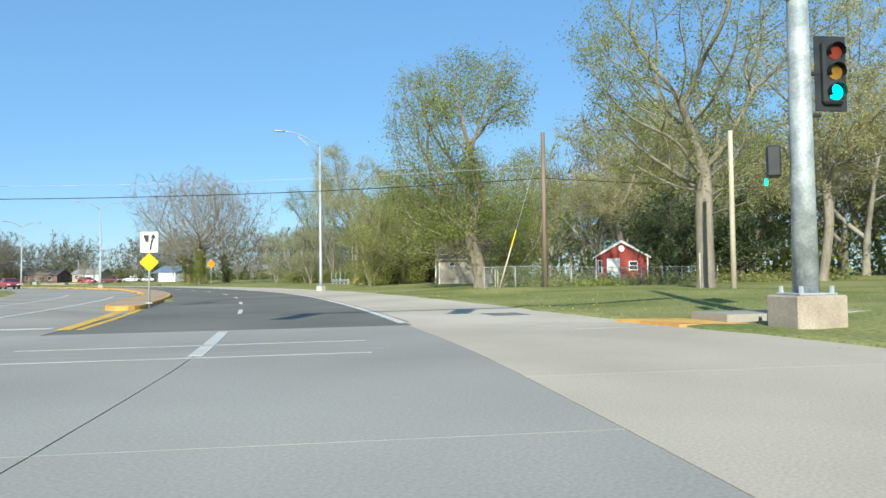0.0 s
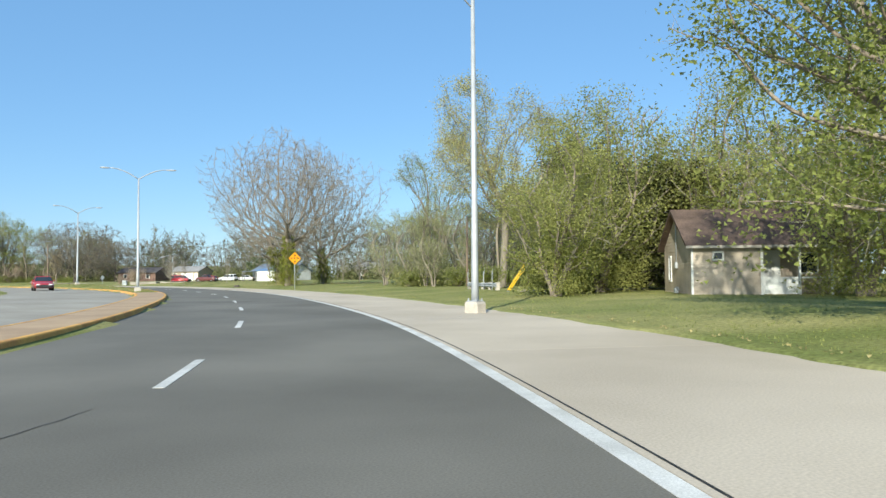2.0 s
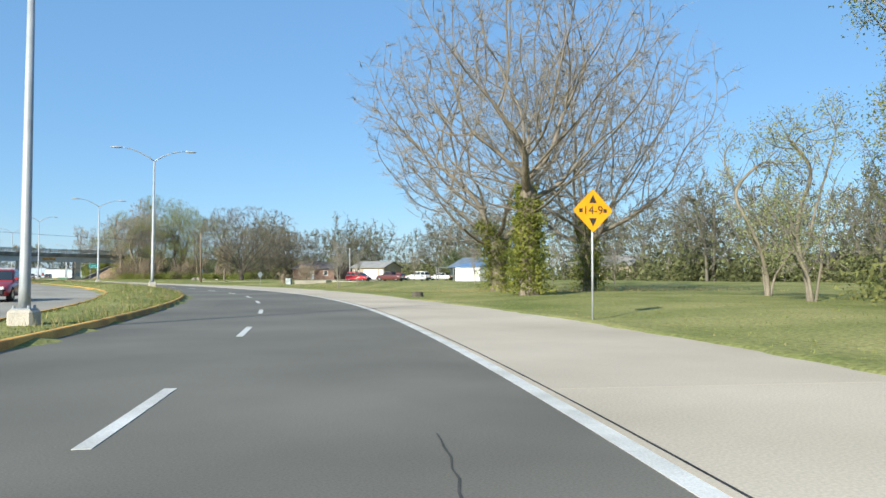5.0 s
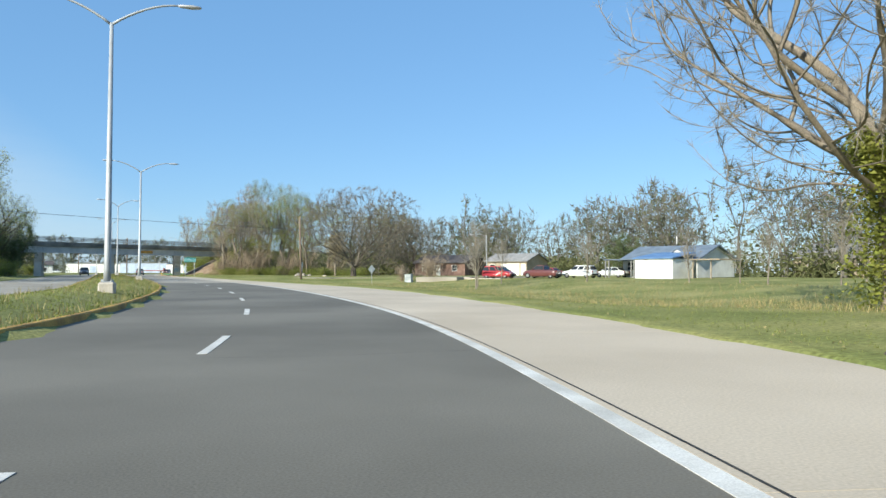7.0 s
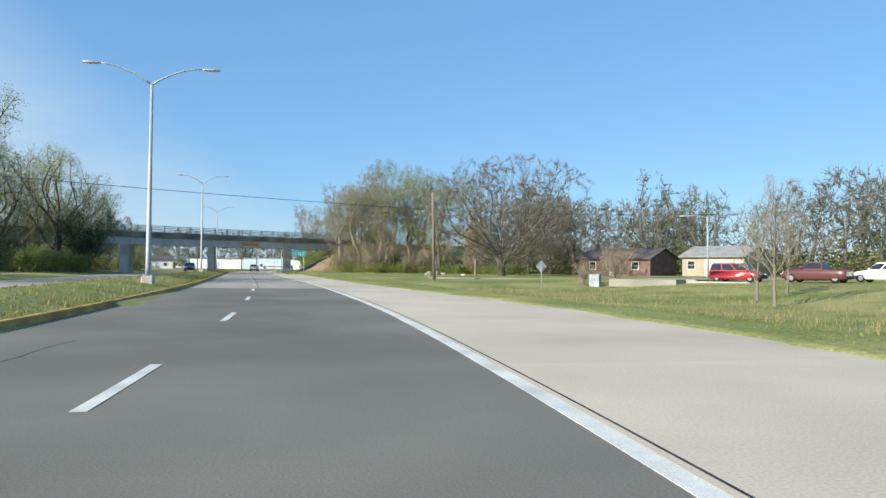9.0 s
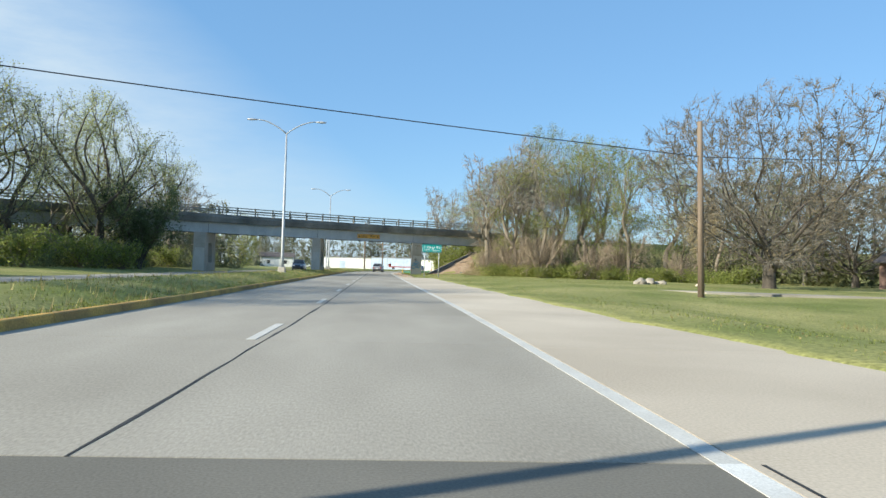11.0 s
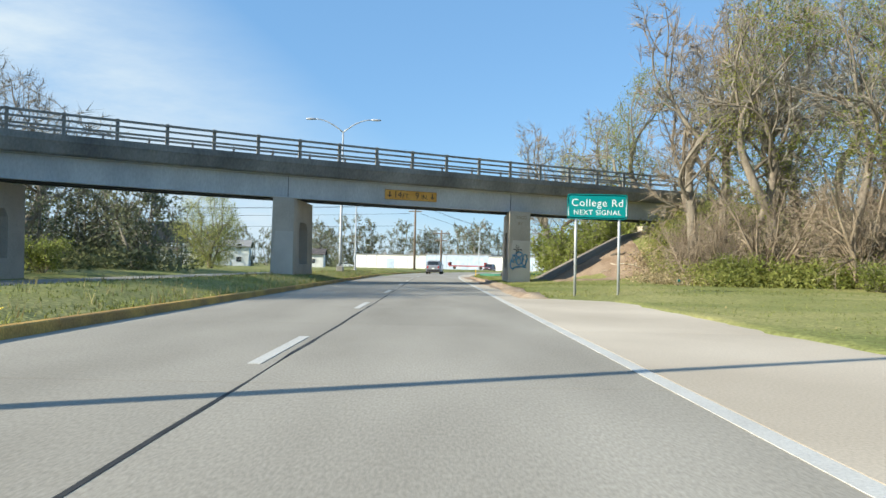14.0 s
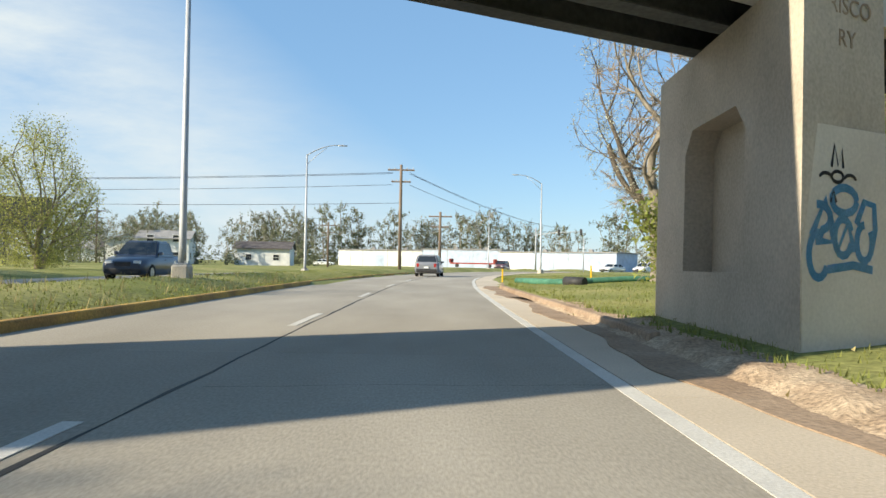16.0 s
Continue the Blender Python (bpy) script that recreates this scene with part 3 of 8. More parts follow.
def sweep(a0, a1, section, step=2.0, bm=None):
    """Draws a closed section of (out, z) along the bridge."""
    bm = bm or bmesh.new()
    rows = [[bm.verts.new(bridge_at(a, o, z)) for o, z in section] for a in np.linspace(a0, a1, max(2, int((a1 - a0) / step) + 1))]
    k = len(section)
    for p, q in zip(rows, rows[1:]):
        for i in range(k):
            bm.faces.new((p[i], p[(i + 1) % k], q[(i + 1) % k], q[i]))
    bm.faces.new(rows[0])
    bm.faces.new(list(reversed(rows[-1])))
    bmesh.ops.recalc_face_normals(bm, faces=bm.faces)
    return bm


B0, B1 = -47.0, 20.6
WIDE = 3.75                                    # from the near to the far face
bridge = thing("railway_bridge", "grey steel girder railway bridge with dark stained concrete deck edge", "bridge")
# inner girders are coloured dark for the shade they hang in
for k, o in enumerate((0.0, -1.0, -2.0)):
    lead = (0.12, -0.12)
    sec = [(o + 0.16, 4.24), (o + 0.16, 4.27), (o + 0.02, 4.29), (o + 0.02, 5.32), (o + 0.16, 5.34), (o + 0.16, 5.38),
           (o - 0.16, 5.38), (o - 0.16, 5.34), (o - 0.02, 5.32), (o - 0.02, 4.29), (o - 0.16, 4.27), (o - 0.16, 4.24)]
    part("girder", sweep(B0, B1, sec), GIRDER if k == 0 else SHADE_AND_JOINT, bridge, "pale grey painted steel girder" if k == 0 else "")
part("deck", sweep(B0, B1 + 1.5, [(0.34, 5.385), (0.40, 5.45), (0.52, 5.86), (0.56, 5.95), (0.56, 6.24), (-WIDE - 0.56, 6.24), (-WIDE - 0.56, 5.95), (-WIDE - 0.3, 5.8), (-2.3, 5.385)]), FASCIA, bridge, "dark stained concrete deck")
for a in (-5.35, 8.1, -18.6):
    p = [bridge_at(a - 0.012, 0.05)[:2], bridge_at(a + 0.012, 0.05)[:2], bridge_at(a + 0.012, 0.02)[:2], bridge_at(a - 0.012, 0.02)[:2]]
    sb = prism(p, 4.30, 5.31)
    bmesh.ops.recalc_face_normals(sb, faces=sb.faces)
    part("girder_joint", sb, SHADE_AND_JOINT, bridge)
# rivet plates on the web
for a in (-2.6, 2.2 + 9.7):
    rb = bmesh.new()
    for i in range(5):
        for j in range(9):
            x, y, z = bridge_at(a + i * 0.09, 0.028, 4.42 + j * 0.1)
            bmesh.ops.create_icosphere(rb, subdivisions=1, radius=0.022, matrix=Matrix.Translation((x, y, z)))
    tagged(part("rivets", rb, GIRDER, bridge), "rows of rivet heads", kind="stuff")
for side, o in (("near", 0.40), ("far", -WIDE - 0.40)):
    for z in (7.12, 6.86, 6.58):
        r = 0.05 if z > 7 else 0.042
        part("rail_bar", sweep(B0, B1 + 1.4, [(o + r, z - r), (o + r, z + r), (o - r, z + r), (o - r, z - r)]), RAILING, bridge)
    a = B0 - 0.3
    while a < B1 + 1.4:
        x, y, _ = bridge_at(a, o - 0.045)
        t = math.degrees(math.atan2(bridge_at(a + 1)[1] - bridge_at(a)[1], bridge_at(a + 1)[0] - bridge_at(a)[0]))
        if side == "near":
            pb = box(-0.075, -0.06, 0, 0.075, 0.06, 0.98, 0.012)
        else:
            pb = box(-0.05, -0.04, 0, 0.05, 0.04, 0.98)
        ob = part("rail_post", pb, RAILING, bridge)
        ob.matrix_basis = pose(x, y, 6.23, 0, 0, t)
        a += 2.12

# ---- piers: skewed walls with a recess in their long sides ----
def pier(cx, cy, label, coat=True, z0=-0.1, w=1.56, ln=5.55):
    """cx, cy: the near face's west corner. The long sides run with the road."""
    u = np.array([math.cos(radians(28)), math.sin(radians(28))])
    top = 4.23
    a = np.array([cx, cy])
    p = thing("bridge_pier", label, "bridge pier", group="bridge piers")
    c = [a, a + u * w, a + u * w + (0.17, ln), a + (0.17, ln)]
    bat = 0.05
    bm = bmesh.new()
    lo = [bm.verts.new((q[0], q[1], z0)) for q in c]
    hi = [bm.verts.new((q[0] + (bat if i in (0, 3) else -bat), q[1] + (bat if i < 2 else -bat), top)) for i, q in enumerate(c)]
    bm.faces.new(list(reversed(lo)))
    bm.faces.new(hi)
    bm.faces.new((lo[0], lo[1], hi[1], hi[0]))
    bm.faces.new((lo[2], lo[3], hi[3], hi[2]))
    recess = []
    for (i, j) in ((1, 2), (3, 0)):
        # the long side with an arched-corner recess let into it
        P0, P1, Q0, Q1 = lo[i].co.copy(), lo[j].co.copy(), hi[i].co.copy(), hi[j].co.copy()
        def at(uu, vv, d=0.0):
            base = P0.lerp(P1, uu).lerp(Q0.lerp(Q1, uu), vv)
            nrm = (P1 - P0).cross(Q0 - P0).normalized()
            return base - nrm * d
        hole = [(0.28, 0.24), (0.72, 0.24), (0.72, 0.66), (0.66, 0.74), (0.34, 0.74), (0.28, 0.66)]
        ring = [bm.verts.new(at(*h)) for h in hole]
        deep = [bm.verts.new(at(*h, 0.45)) for h in hole]
        o = [lo[i], lo[j], hi[j], hi[i]]
        bm.faces.new((o[0], o[1], ring[1], ring[0]))
        bm.faces.new((o[1], o[2], ring[3], ring[2], ring[1]))
        bm.faces.new((o[2], o[3], ring[4], ring[3]))
        bm.faces.new((o[3], o[0], ring[0], ring[5], ring[4]))
        for k in range(6):
            bm.faces.new((ring[k], ring[(k + 1) % 6], deep[(k + 1) % 6], deep[k]))
        bm.faces.new(deep)
    bmesh.ops.recalc_face_normals(bm, faces=bm.faces)
    part("shaft", bm, PIER, p)
    # the paler coat on the lower part of the near face
    if coat:
        n = Vector((u[1], -u[0], 0))
        cb = bmesh.new()
        pts = []
        for uu, z in ((0.03, 0.05), (w - 0.03, 0.05), (w - 0.05, 2.55), (0.05, 2.55)):
            bt = bat * (z - z0) / (top - z0)
            q = a + u * (uu)
            pts.append(Vector((q[0], q[1] + bt, z)))
        front = [cb.verts.new(v + n * 0.006) for v in pts]
        back = [cb.verts.new(v - n * 0.02) for v in pts]
        cb.faces.new(front)
        cb.faces.new(list(reversed(back)))
        for k in range(4):
            cb.faces.new((front[k], back[k], back[(k + 1) % 4], front[(k + 1) % 4]))
        bmesh.ops.recalc_face_normals(cb, faces=cb.faces)
        part("lower_coat", cb, PIER_COAT, p, "paler grey painted lower face")
    return p, a, u


pier(-20.2, -0.2, "grey concrete bridge pier standing among brush", True, w=1.3, ln=4.5)
pier(-8.2, 7.15, "grey concrete bridge pier on the grassed median", True, w=1.16, ln=4.65)
east_pier, ea, eu = pier(4.05, 13.15, "concrete bridge pier with blue spray paint on its near face", True)
pier(-34.0, -8.6, "grey concrete bridge pier behind brush", False)


def near_face(du, z, d=0.012):
    """A place on the east pier's near face."""
    bt = 0.05 * (z + 0.1) / 4.33
    n = (eu[1], -eu[0])
    return Vector((ea[0] + eu[0] * du + n[0] * d, ea[1] + eu[1] * du + n[1] * d + bt, z))


def letters(text, size, material, m, name="letters", spacing=1.0, depth=0.002, align="CENTER"):
    cu = bpy.data.curves.new(name, "FONT")
    cu.body, cu.size, cu.align_x, cu.align_y, cu.extrude, cu.space_character = text, size, align, "CENTER", depth, spacing
    tmp = bpy.data.objects.new(name, cu)
    scene.collection.objects.link(tmp)
    dg = bpy.context.evaluated_depsgraph_get()
    me = bpy.data.meshes.new_from_object(tmp.evaluated_get(dg))
    bpy.data.objects.remove(tmp)
    me.transform(m)
    me.materials.clear()
    me.materials.append(material)
    return me


FACE_TURN = 28.0
fm = Matrix.Translation(near_face(0.80, 3.88, 0.004)) @ pose(0, 0, 0, 90, 0, FACE_TURN)
part("carved_letters", letters("FRISCO", 0.27, STAIN, fm), STAIN, east_pier, "letters cast into the concrete")
fm = Matrix.Translation(near_face(0.80, 3.52, 0.004)) @ pose(0, 0, 0, 90, 0, FACE_TURN)
part("carved_letters", letters("RY", 0.27, STAIN, fm), STAIN, east_pier, "letters cast into the concrete")


def spray(points, r, material, name):
    """A flat band of paint on the pier's near face."""
    bm = bmesh.new()
    pts = [Vector((u, z)) for u, z in points]
    rows = []
    for i, p in enumerate(pts):
        d = (pts[min(i + 1, len(pts) - 1)] - pts[max(i - 1, 0)]).normalized()
        q = Vector((-d.y, d.x)) * r
        rows.append((bm.verts.new(near_face(p.x + q.x, p.y + q.y)), bm.verts.new(near_face(p.x - q.x, p.y - q.y))))
    for a, b in zip(rows, rows[1:]):
        bm.faces.new((a[0], a[1], b[1], b[0]))
    bmesh.ops.solidify(bm, geom=bm.faces[:], thickness=0.003)
    return part(name, bm, material, east_pier, "sprayed blue scribble" if material is SPRAY_BLUE else "sprayed black scribble")


def curl(cx, cz, rx, rz, a0, a1, n=14):
    return [(cx + rx * math.cos(radians(a)), cz + rz * math.sin(radians(a))) for a in np.linspace(a0, a1, n)]


for pts in (curl(0.30, 1.15, 0.16, 0.24, 60, 330), curl(0.30, 1.55, 0.20, 0.14, -80, 100), [(0.18, 1.35), (0.42, 1.75), (0.55, 1.3), (0.25, 1.3)],
            curl(0.72, 1.35, 0.15, 0.20, 20, 340), curl(0.74, 1.75, 0.22, 0.14, 0, 360), [(0.45, 1.0), (0.9, 1.05), (1.25, 1.0)],
            curl(1.10, 1.30, 0.14, 0.2, 90, 400), [(0.95, 1.5), (1.1, 1.75), (1.28, 1.72), (1.30, 1.45), (1.22, 1.2)], [(0.5, 1.55), (0.62, 1.2), (0.8, 1.5), (0.92, 1.2)]):
    spray(pts, 0.046, SPRAY_BLUE, "graffiti")
for pts in (curl(0.62, 2.0, 0.10, 0.06, 0, 360), curl(0.42, 1.98, 0.10, 0.05, 180, 0), curl(0.84, 1.98, 0.10, 0.05, 180, 0), [(0.52, 2.1), (0.57, 2.35), (0.63, 2.12), (0.7, 2.3), (0.72, 2.1)], [(0.5, 1.72), (0.55, 1.85), (0.6, 1.72)]):
    spray(pts, 0.02, SPRAY_BLACK, "graffiti")

# abutment and the paved slope below it, both running with the road
def skew(x, back, z=0.0):
    """The place on the bridge's near face at x, moved back metres to the north."""
    a = (x + 2.93) / 0.89
    for _ in range(3):
        a += (x - bridge_at(a)[0]) / 0.89
    return (x, bridge_at(a)[1] + back, z)


ab = bmesh.new()
prism([skew(14.9, 0.3)[:2], skew(16.8, 0.3)[:2], skew(16.8, 6.2)[:2], skew(14.9, 6.2)[:2]], 3.2, 4.22, ab)
prism([skew(16.1, 0.35)[:2], skew(16.8, 0.35)[:2], skew(16.8, 6.15)[:2], skew(16.1, 6.15)[:2]], 4.22, 5.3, ab)
bmesh.ops.recalc_face_normals(ab, faces=ab.faces)
put("bridge_abutment", ab, PIER, "pale concrete abutment at the top of the bank", "abutment", kind="structure")
sl = bmesh.new()
rows = []
for x in np.linspace(6.6, 15.0, 16):
    z = float(bank_rise(x)) + 0.08
    rows.append([sl.verts.new(skew(x, k, zz)) for k, zz in ((-0.4, z), (6.2, z), (6.2, z - 0.5), (-0.4, z - 0.5))])
for p, q in zip(rows, rows[1:]):
    for i in range(4):
        sl.faces.new((p[i], p[(i + 1) % 4], q[(i + 1) % 4], q[i]))
sl.faces.new(rows[0])
sl.faces.new(list(reversed(rows[-1])))
bmesh.ops.recalc_face_normals(sl, faces=sl.faces)
put("slope_paving", sl, shade("slope_concrete", (0.15, 0.125, 0.10), (0.26, 0.225, 0.185), 0.6, 0.95, grain=25, speck=0.2, sharp=0.2), "weathered concrete paving on the bank below the bridge", "slope paving", kind="structure")
# bare earth of the bank beside it
eb = bmesh.new()
er = random.Random(5)
n_a, n_o = 24, 9
grid = {}
for i in range(n_a):
    for j in range(n_o):
        x = 6.6 + i * 0.26
        x, y, _ = skew(x + er.uniform(-0.08, 0.08), -0.3 - j * (0.40 + 0.012 * i) - er.uniform(-0.06, 0.06))
        edge = i in (0, n_a - 1) or j == n_o - 1
        grid[i, j] = eb.verts.new((x, y, z_at(x, y) + (-0.12 if edge else 0.05 + er.uniform(0, 0.04))))
for i in range(n_a - 1):
    for j in range(n_o - 1):
        eb.faces.new((grid[i, j], grid[i + 1, j], grid[i + 1, j + 1], grid[i, j + 1])).smooth = True
bmesh.ops.recalc_face_normals(eb, faces=eb.faces)
put("bare_earth", eb, DIRT, "bare reddish earth on the bank beside the slope paving", "earth", kind="structure")

# ---- clearance sign on the girder ----
clear = thing("clearance_sign", "faded orange clearance sign with black letters on the girder", "road sign")
p0, p1 = Vector(bridge_at(0.0, 0.06, 4.53)), Vector(bridge_at(3.16, 0.06, 4.56))
ct = math.degrees(math.atan2(p1.y - p0.y, p1.x - p0.x))
cmid = (p0 + p1) / 2 + Vector((0, 0, 0.26))
clear.matrix_basis = pose(*cmid, 90, -0.3, ct)
part("panel", box(-1.58, -0.265, -0.02, 1.58, 0.265, 0.0, 0.008), SIGN_ORANGE, clear)
cb = bmesh.new()
for x0, y0, x1, y1 in ((-1.58, 0.255, 1.58, 0.265), (-1.58, -0.265, 1.58, -0.255), (-1.58, -0.265, -1.57, 0.265), (1.57, -0.265, 1.58, 0.265)):
    box(x0, y0, 0.001, x1, y1, 0.004, 0, cb)
part("border", cb, SIGN_BLACK, clear)


def arrow_down(w, h, stem):
    bm = bmesh.new()
    prism([(-stem, 0.0), (stem, 0.0), (stem, h), (-stem, h)], 0.002, 0.005, bm)
    prism([(0, -h * 0.9), (w, 0.0 - h * 0.1), (stem, -h * 0.25), (-stem, -h * 0.25), (-w, -h * 0.1)], 0.002, 0.006, bm)
    prism([(-stem, -h * 0.3), (stem, -h * 0.3), (stem, 0), (-stem, 0)], 0.002, 0.005, bm)
    return bm


for x in (-1.30, 1.30):
    ar = part("arrow", arrow_down(0.16, 0.16, 0.035), SIGN_BLACK, clear)
    ar.matrix_basis = Matrix.Translation((x, 0.0, 0))
for txt, x, sz in (("14", -0.82, 0.50), ("FT.", -0.32, 0.36), ("9", 0.36, 0.50), ("IN.", 0.82, 0.34)):
    part("letters", letters(txt, sz, SIGN_BLACK, pose(x, 0.0 if sz > 0.4 else -0.05, 0.003)), SIGN_BLACK, clear)


# ---- street lamps ----
LAMP_HEAD = shade("lamp_head", (0.40, 0.41, 0.43), (0.50, 0.51, 0.53), 3, 0.5, metal=0.3, bump=0)


def lamp_arm(length, rise):
    pts = []
    for u in np.linspace(0, 1, 9):
        pts.append((length * u, 0, rise * math.sin(u * math.pi / 2) ** 0.9 if rise else 0))
    return tube(pts, [0.05 - 0.016 * u for u in np.linspace(0, 1, 9)], 7)


def lamp_head():
    bm = bmesh.new()
    secs = ((0.0, 0.05, 0.04), (0.12, 0.10, 0.06), (0.45, 0.14, 0.075), (0.72, 0.10, 0.05), (0.78, 0.03, 0.02))
    rows = []
    for x, w, h in secs:
        rows.append([bm.verts.new((x, w * math.cos(a), h * math.sin(a))) for a in (2 * math.pi * k / 8 for k in range(8))])
    for p, q in zip(rows, rows[1:]):
        for k in range(8):
            bm.faces.new((p[k], p[(k + 1) % 8], q[(k + 1) % 8], q[k])).smooth = True
    bm.faces.new(rows[0])
    bm.faces.new(rows[-1])
    bmesh.ops.recalc_face_normals(bm, faces=bm.faces)
    return bm


def street_lamp(arms, height, label, base=0.55, arm=2.3, rise=0.75, brace=False):
    l = thing("street_lamp", label, "street lamp", group="street lamps")
    part("footing", box(-0.26, -0.26, -0.3, 0.26, 0.26, base, 0.05), POLE_BASE, l, "square concrete footing")
    part("base_plate", box(-0.2, -0.2, base, 0.2, 0.2, base + 0.03, 0.008), STEEL_GREY, l)
    part("pole", tube([(0, 0, base + 0.02), (0, 0, base + 0.5), (0, 0, height)], [0.125, 0.115, 0.062], 12), STEEL_GREY, l)
    for x, y in ((0.15, 0.15), (-0.15, 0.15), (0.15, -0.15), (-0.15, -0.15)):
        bt = bmesh.new()
        bmesh.ops.create_cone(bt, cap_ends=True, segments=6, radius1=0.03, radius2=0.025, depth=0.08, matrix=Matrix.Translation((x, y, base + 0.06)))
        part("bolt", bt, STEEL_GREY, l)
    for turn in arms:
        m = pose(0, 0, height - 0.06, 0, 0, turn)
        a = part("arm", lamp_arm(arm, rise), STEEL_GREY, l)
        a.matrix_basis = m
        if brace:
            b = part("brace", tube([(0, 0, -0.75), (arm * 0.3, 0, 0.0), (arm * 0.62, 0, rise * 0.72)], 0.025, 6), STEEL_GREY, l)
            b.matrix_basis = m
        h = part("lamp_head", lamp_head(), LAMP_HEAD, a)
        h.matrix_basis = Matrix.Translation((arm - 0.05, 0, rise - 0.01))
    return l


double = street_lamp((0, 180), 9.3, "tall grey double-armed street lamp on the median", base=0.35, arm=2.2, rise=0.88)
spots = [(-20.8, -157.8, 0.0, -28), (-9.4, -119.7, 0.25, -9), (-6.7, -81.5, 0.3, -2), (-7.35, -26.2, 0.3, 0), (-7.5, 28.4, 0.3, 0)]
heights = [9.65, 9.25, 9.0, 10.4, 10.9]
for i, (x, y, z, r) in enumerate(spots):
    m = pose(x, y, z_at(x, y) - 0.02, 0, 0, r)
    if i == 0:
        double.matrix_basis = m
    else:
        c = copy_thing(double, m)
        c.scale = (1, 1, heights[i] / 9.3)
single = street_lamp((142,), 10.0, "tall grey single-armed street lamp beside the shoulder", base=0.42, arm=2.6, rise=0.95, brace=True)
single.matrix_basis = pose(-32.0, -201.7, z_at(-32, -201.7), 0, 0, 0)
copy_thing(single, pose(12.0, 87.1, z_at(12, 87.1), 0, 0, 40))
copy_thing(single, pose(-10.5, 67.0, z_at(-10.5, 67), 0, 0, -130))
copy_thing(single, pose(9.5, 132, 0.0, 0, 0, -100))
copy_thing(single, pose(35.5, 112, 0.0, 0, 0, 30))
single.scale = (1, 1, 1.08)


# ---- wooden poles and cables ----
def wood_pole(x, y, height, r, material, label, lean=(0, 0), z=None):
    z = z_at(x, y) if z is None else z
    p = thing("utility_pole", label, "utility pole", pose(x, y, z), "utility poles")
    part("mast", tube([(0, 0, -0.3), (lean[0] * 0.5, lean[1] * 0.5, height * 0.5), (lean[0], lean[1], height)], [r, r * 0.88, r * 0.74], 10), material, p)
    return p


wood_pole(-39.4, -231.7, 6.9, 0.13, PALE_POLE, "short pale wooden pole standing in the grass", (0.1, 0))
wood_pole(-35.7, -221.2, 8.6, 0.15, WOOD_POLE, "brown wooden utility pole beside the fence")
wood_pole(15.3, -47.5, 8.5, 0.16, WOOD_POLE, "grey-brown wooden utility pole in the mown grass", (-0.25, 0))
wood_pole(0.1, -175.7, 6.2, 0.12, WOOD_POLE, "thin broken wooden pole at the wood's edge", (0.2, 0.1))


def utility_pole(x, y, height, turn, label):
    p = wood_pole(x, y, height, 0.17, WOOD_POLE, label)
    for z, w in ((height - 0.5, 1.25), (height - 1.6, 0.9)):
        a = part("crossarm", box(-w, -0.06, z - 0.07, w, 0.06, z + 0.07, 0.01), WOOD_POLE, p)
        a.matrix_basis = pose(0, 0, 0, 0, 0, turn)
        for k in (-0.9, -0.45, 0.45, 0.9):
            ib = bmesh.new()
            bmesh.ops.create_cone(ib, cap_ends=True, segments=7, radius1=0.05, radius2=0.03, depth=0.16, matrix=Matrix.Translation((k * w, 0, z + 0.15)))
            part("insulator", ib, STEEL_GREY, a)
    return p


utility_pole(-3.0, 74.5, 9.8, 0, "tall wooden utility pole with two crossarms")
utility_pole(0.8, 84, 6.6, 0, "dark wooden utility pole in front of the white sheds")
utility_pole(-52, 120, 8.5, 30, "wooden utility pole with crossarms beside far houses")
utility_pole(-16, 118, 6.8, 10, "wooden utility pole with a crossarm")


def cable(p, q, sag, r, material, label):
    pts = [Vector(p).lerp(Vector(q), u) - Vector((0, 0, sag * 4 * u * (1 - u))) for u in np.linspace(0, 1, 25)]
    return put("cable", tube(pts, r, 5), material, label, "cable", "overhead cables")


cable((-35.7, -221.2, 6.34), (-69, -173.7, 6.34), 0.93, 0.022, WIRE, "black overhead cable crossing the road")
cable((-35.7, -221.2, 6.34), (10, -262, 7.4), 0.7, 0.022, WIRE, "black overhead cable over the grass")
cable((-35.7, -221.2, 7.05), (-69, -173.7, 7.0), 0.93, 0.012, WIRE_PALE, "thin pale overhead cable crossing the road")
cable((15.2, -47.5, 6.8), (-46, -69.8, 8.2), 0.4, 0.022, WIRE, "black overhead cable crossing the road before the bridge")
cable((15.2, -47.5, 6.8), (62, -66, 7.6), 0.8, 0.02, WIRE, "black overhead cable over the grass")
for z in (9.45, 9.35, 8.3):
    cable((-3.8, 74.5, z), (-110, 84, z + 0.8), 1.2, 0.02, WIRE, "black overhead cable beyond the bridge")
    cable((-2.2, 74.5, z), (30, 170, z), 1.2, 0.02, WIRE, "black overhead cable beyond the bridge")
cable((-3, 74.5, 6.6), (-90, 70, 6.8), 0.9, 0.02, WIRE, "black overhead cable beyond the bridge")

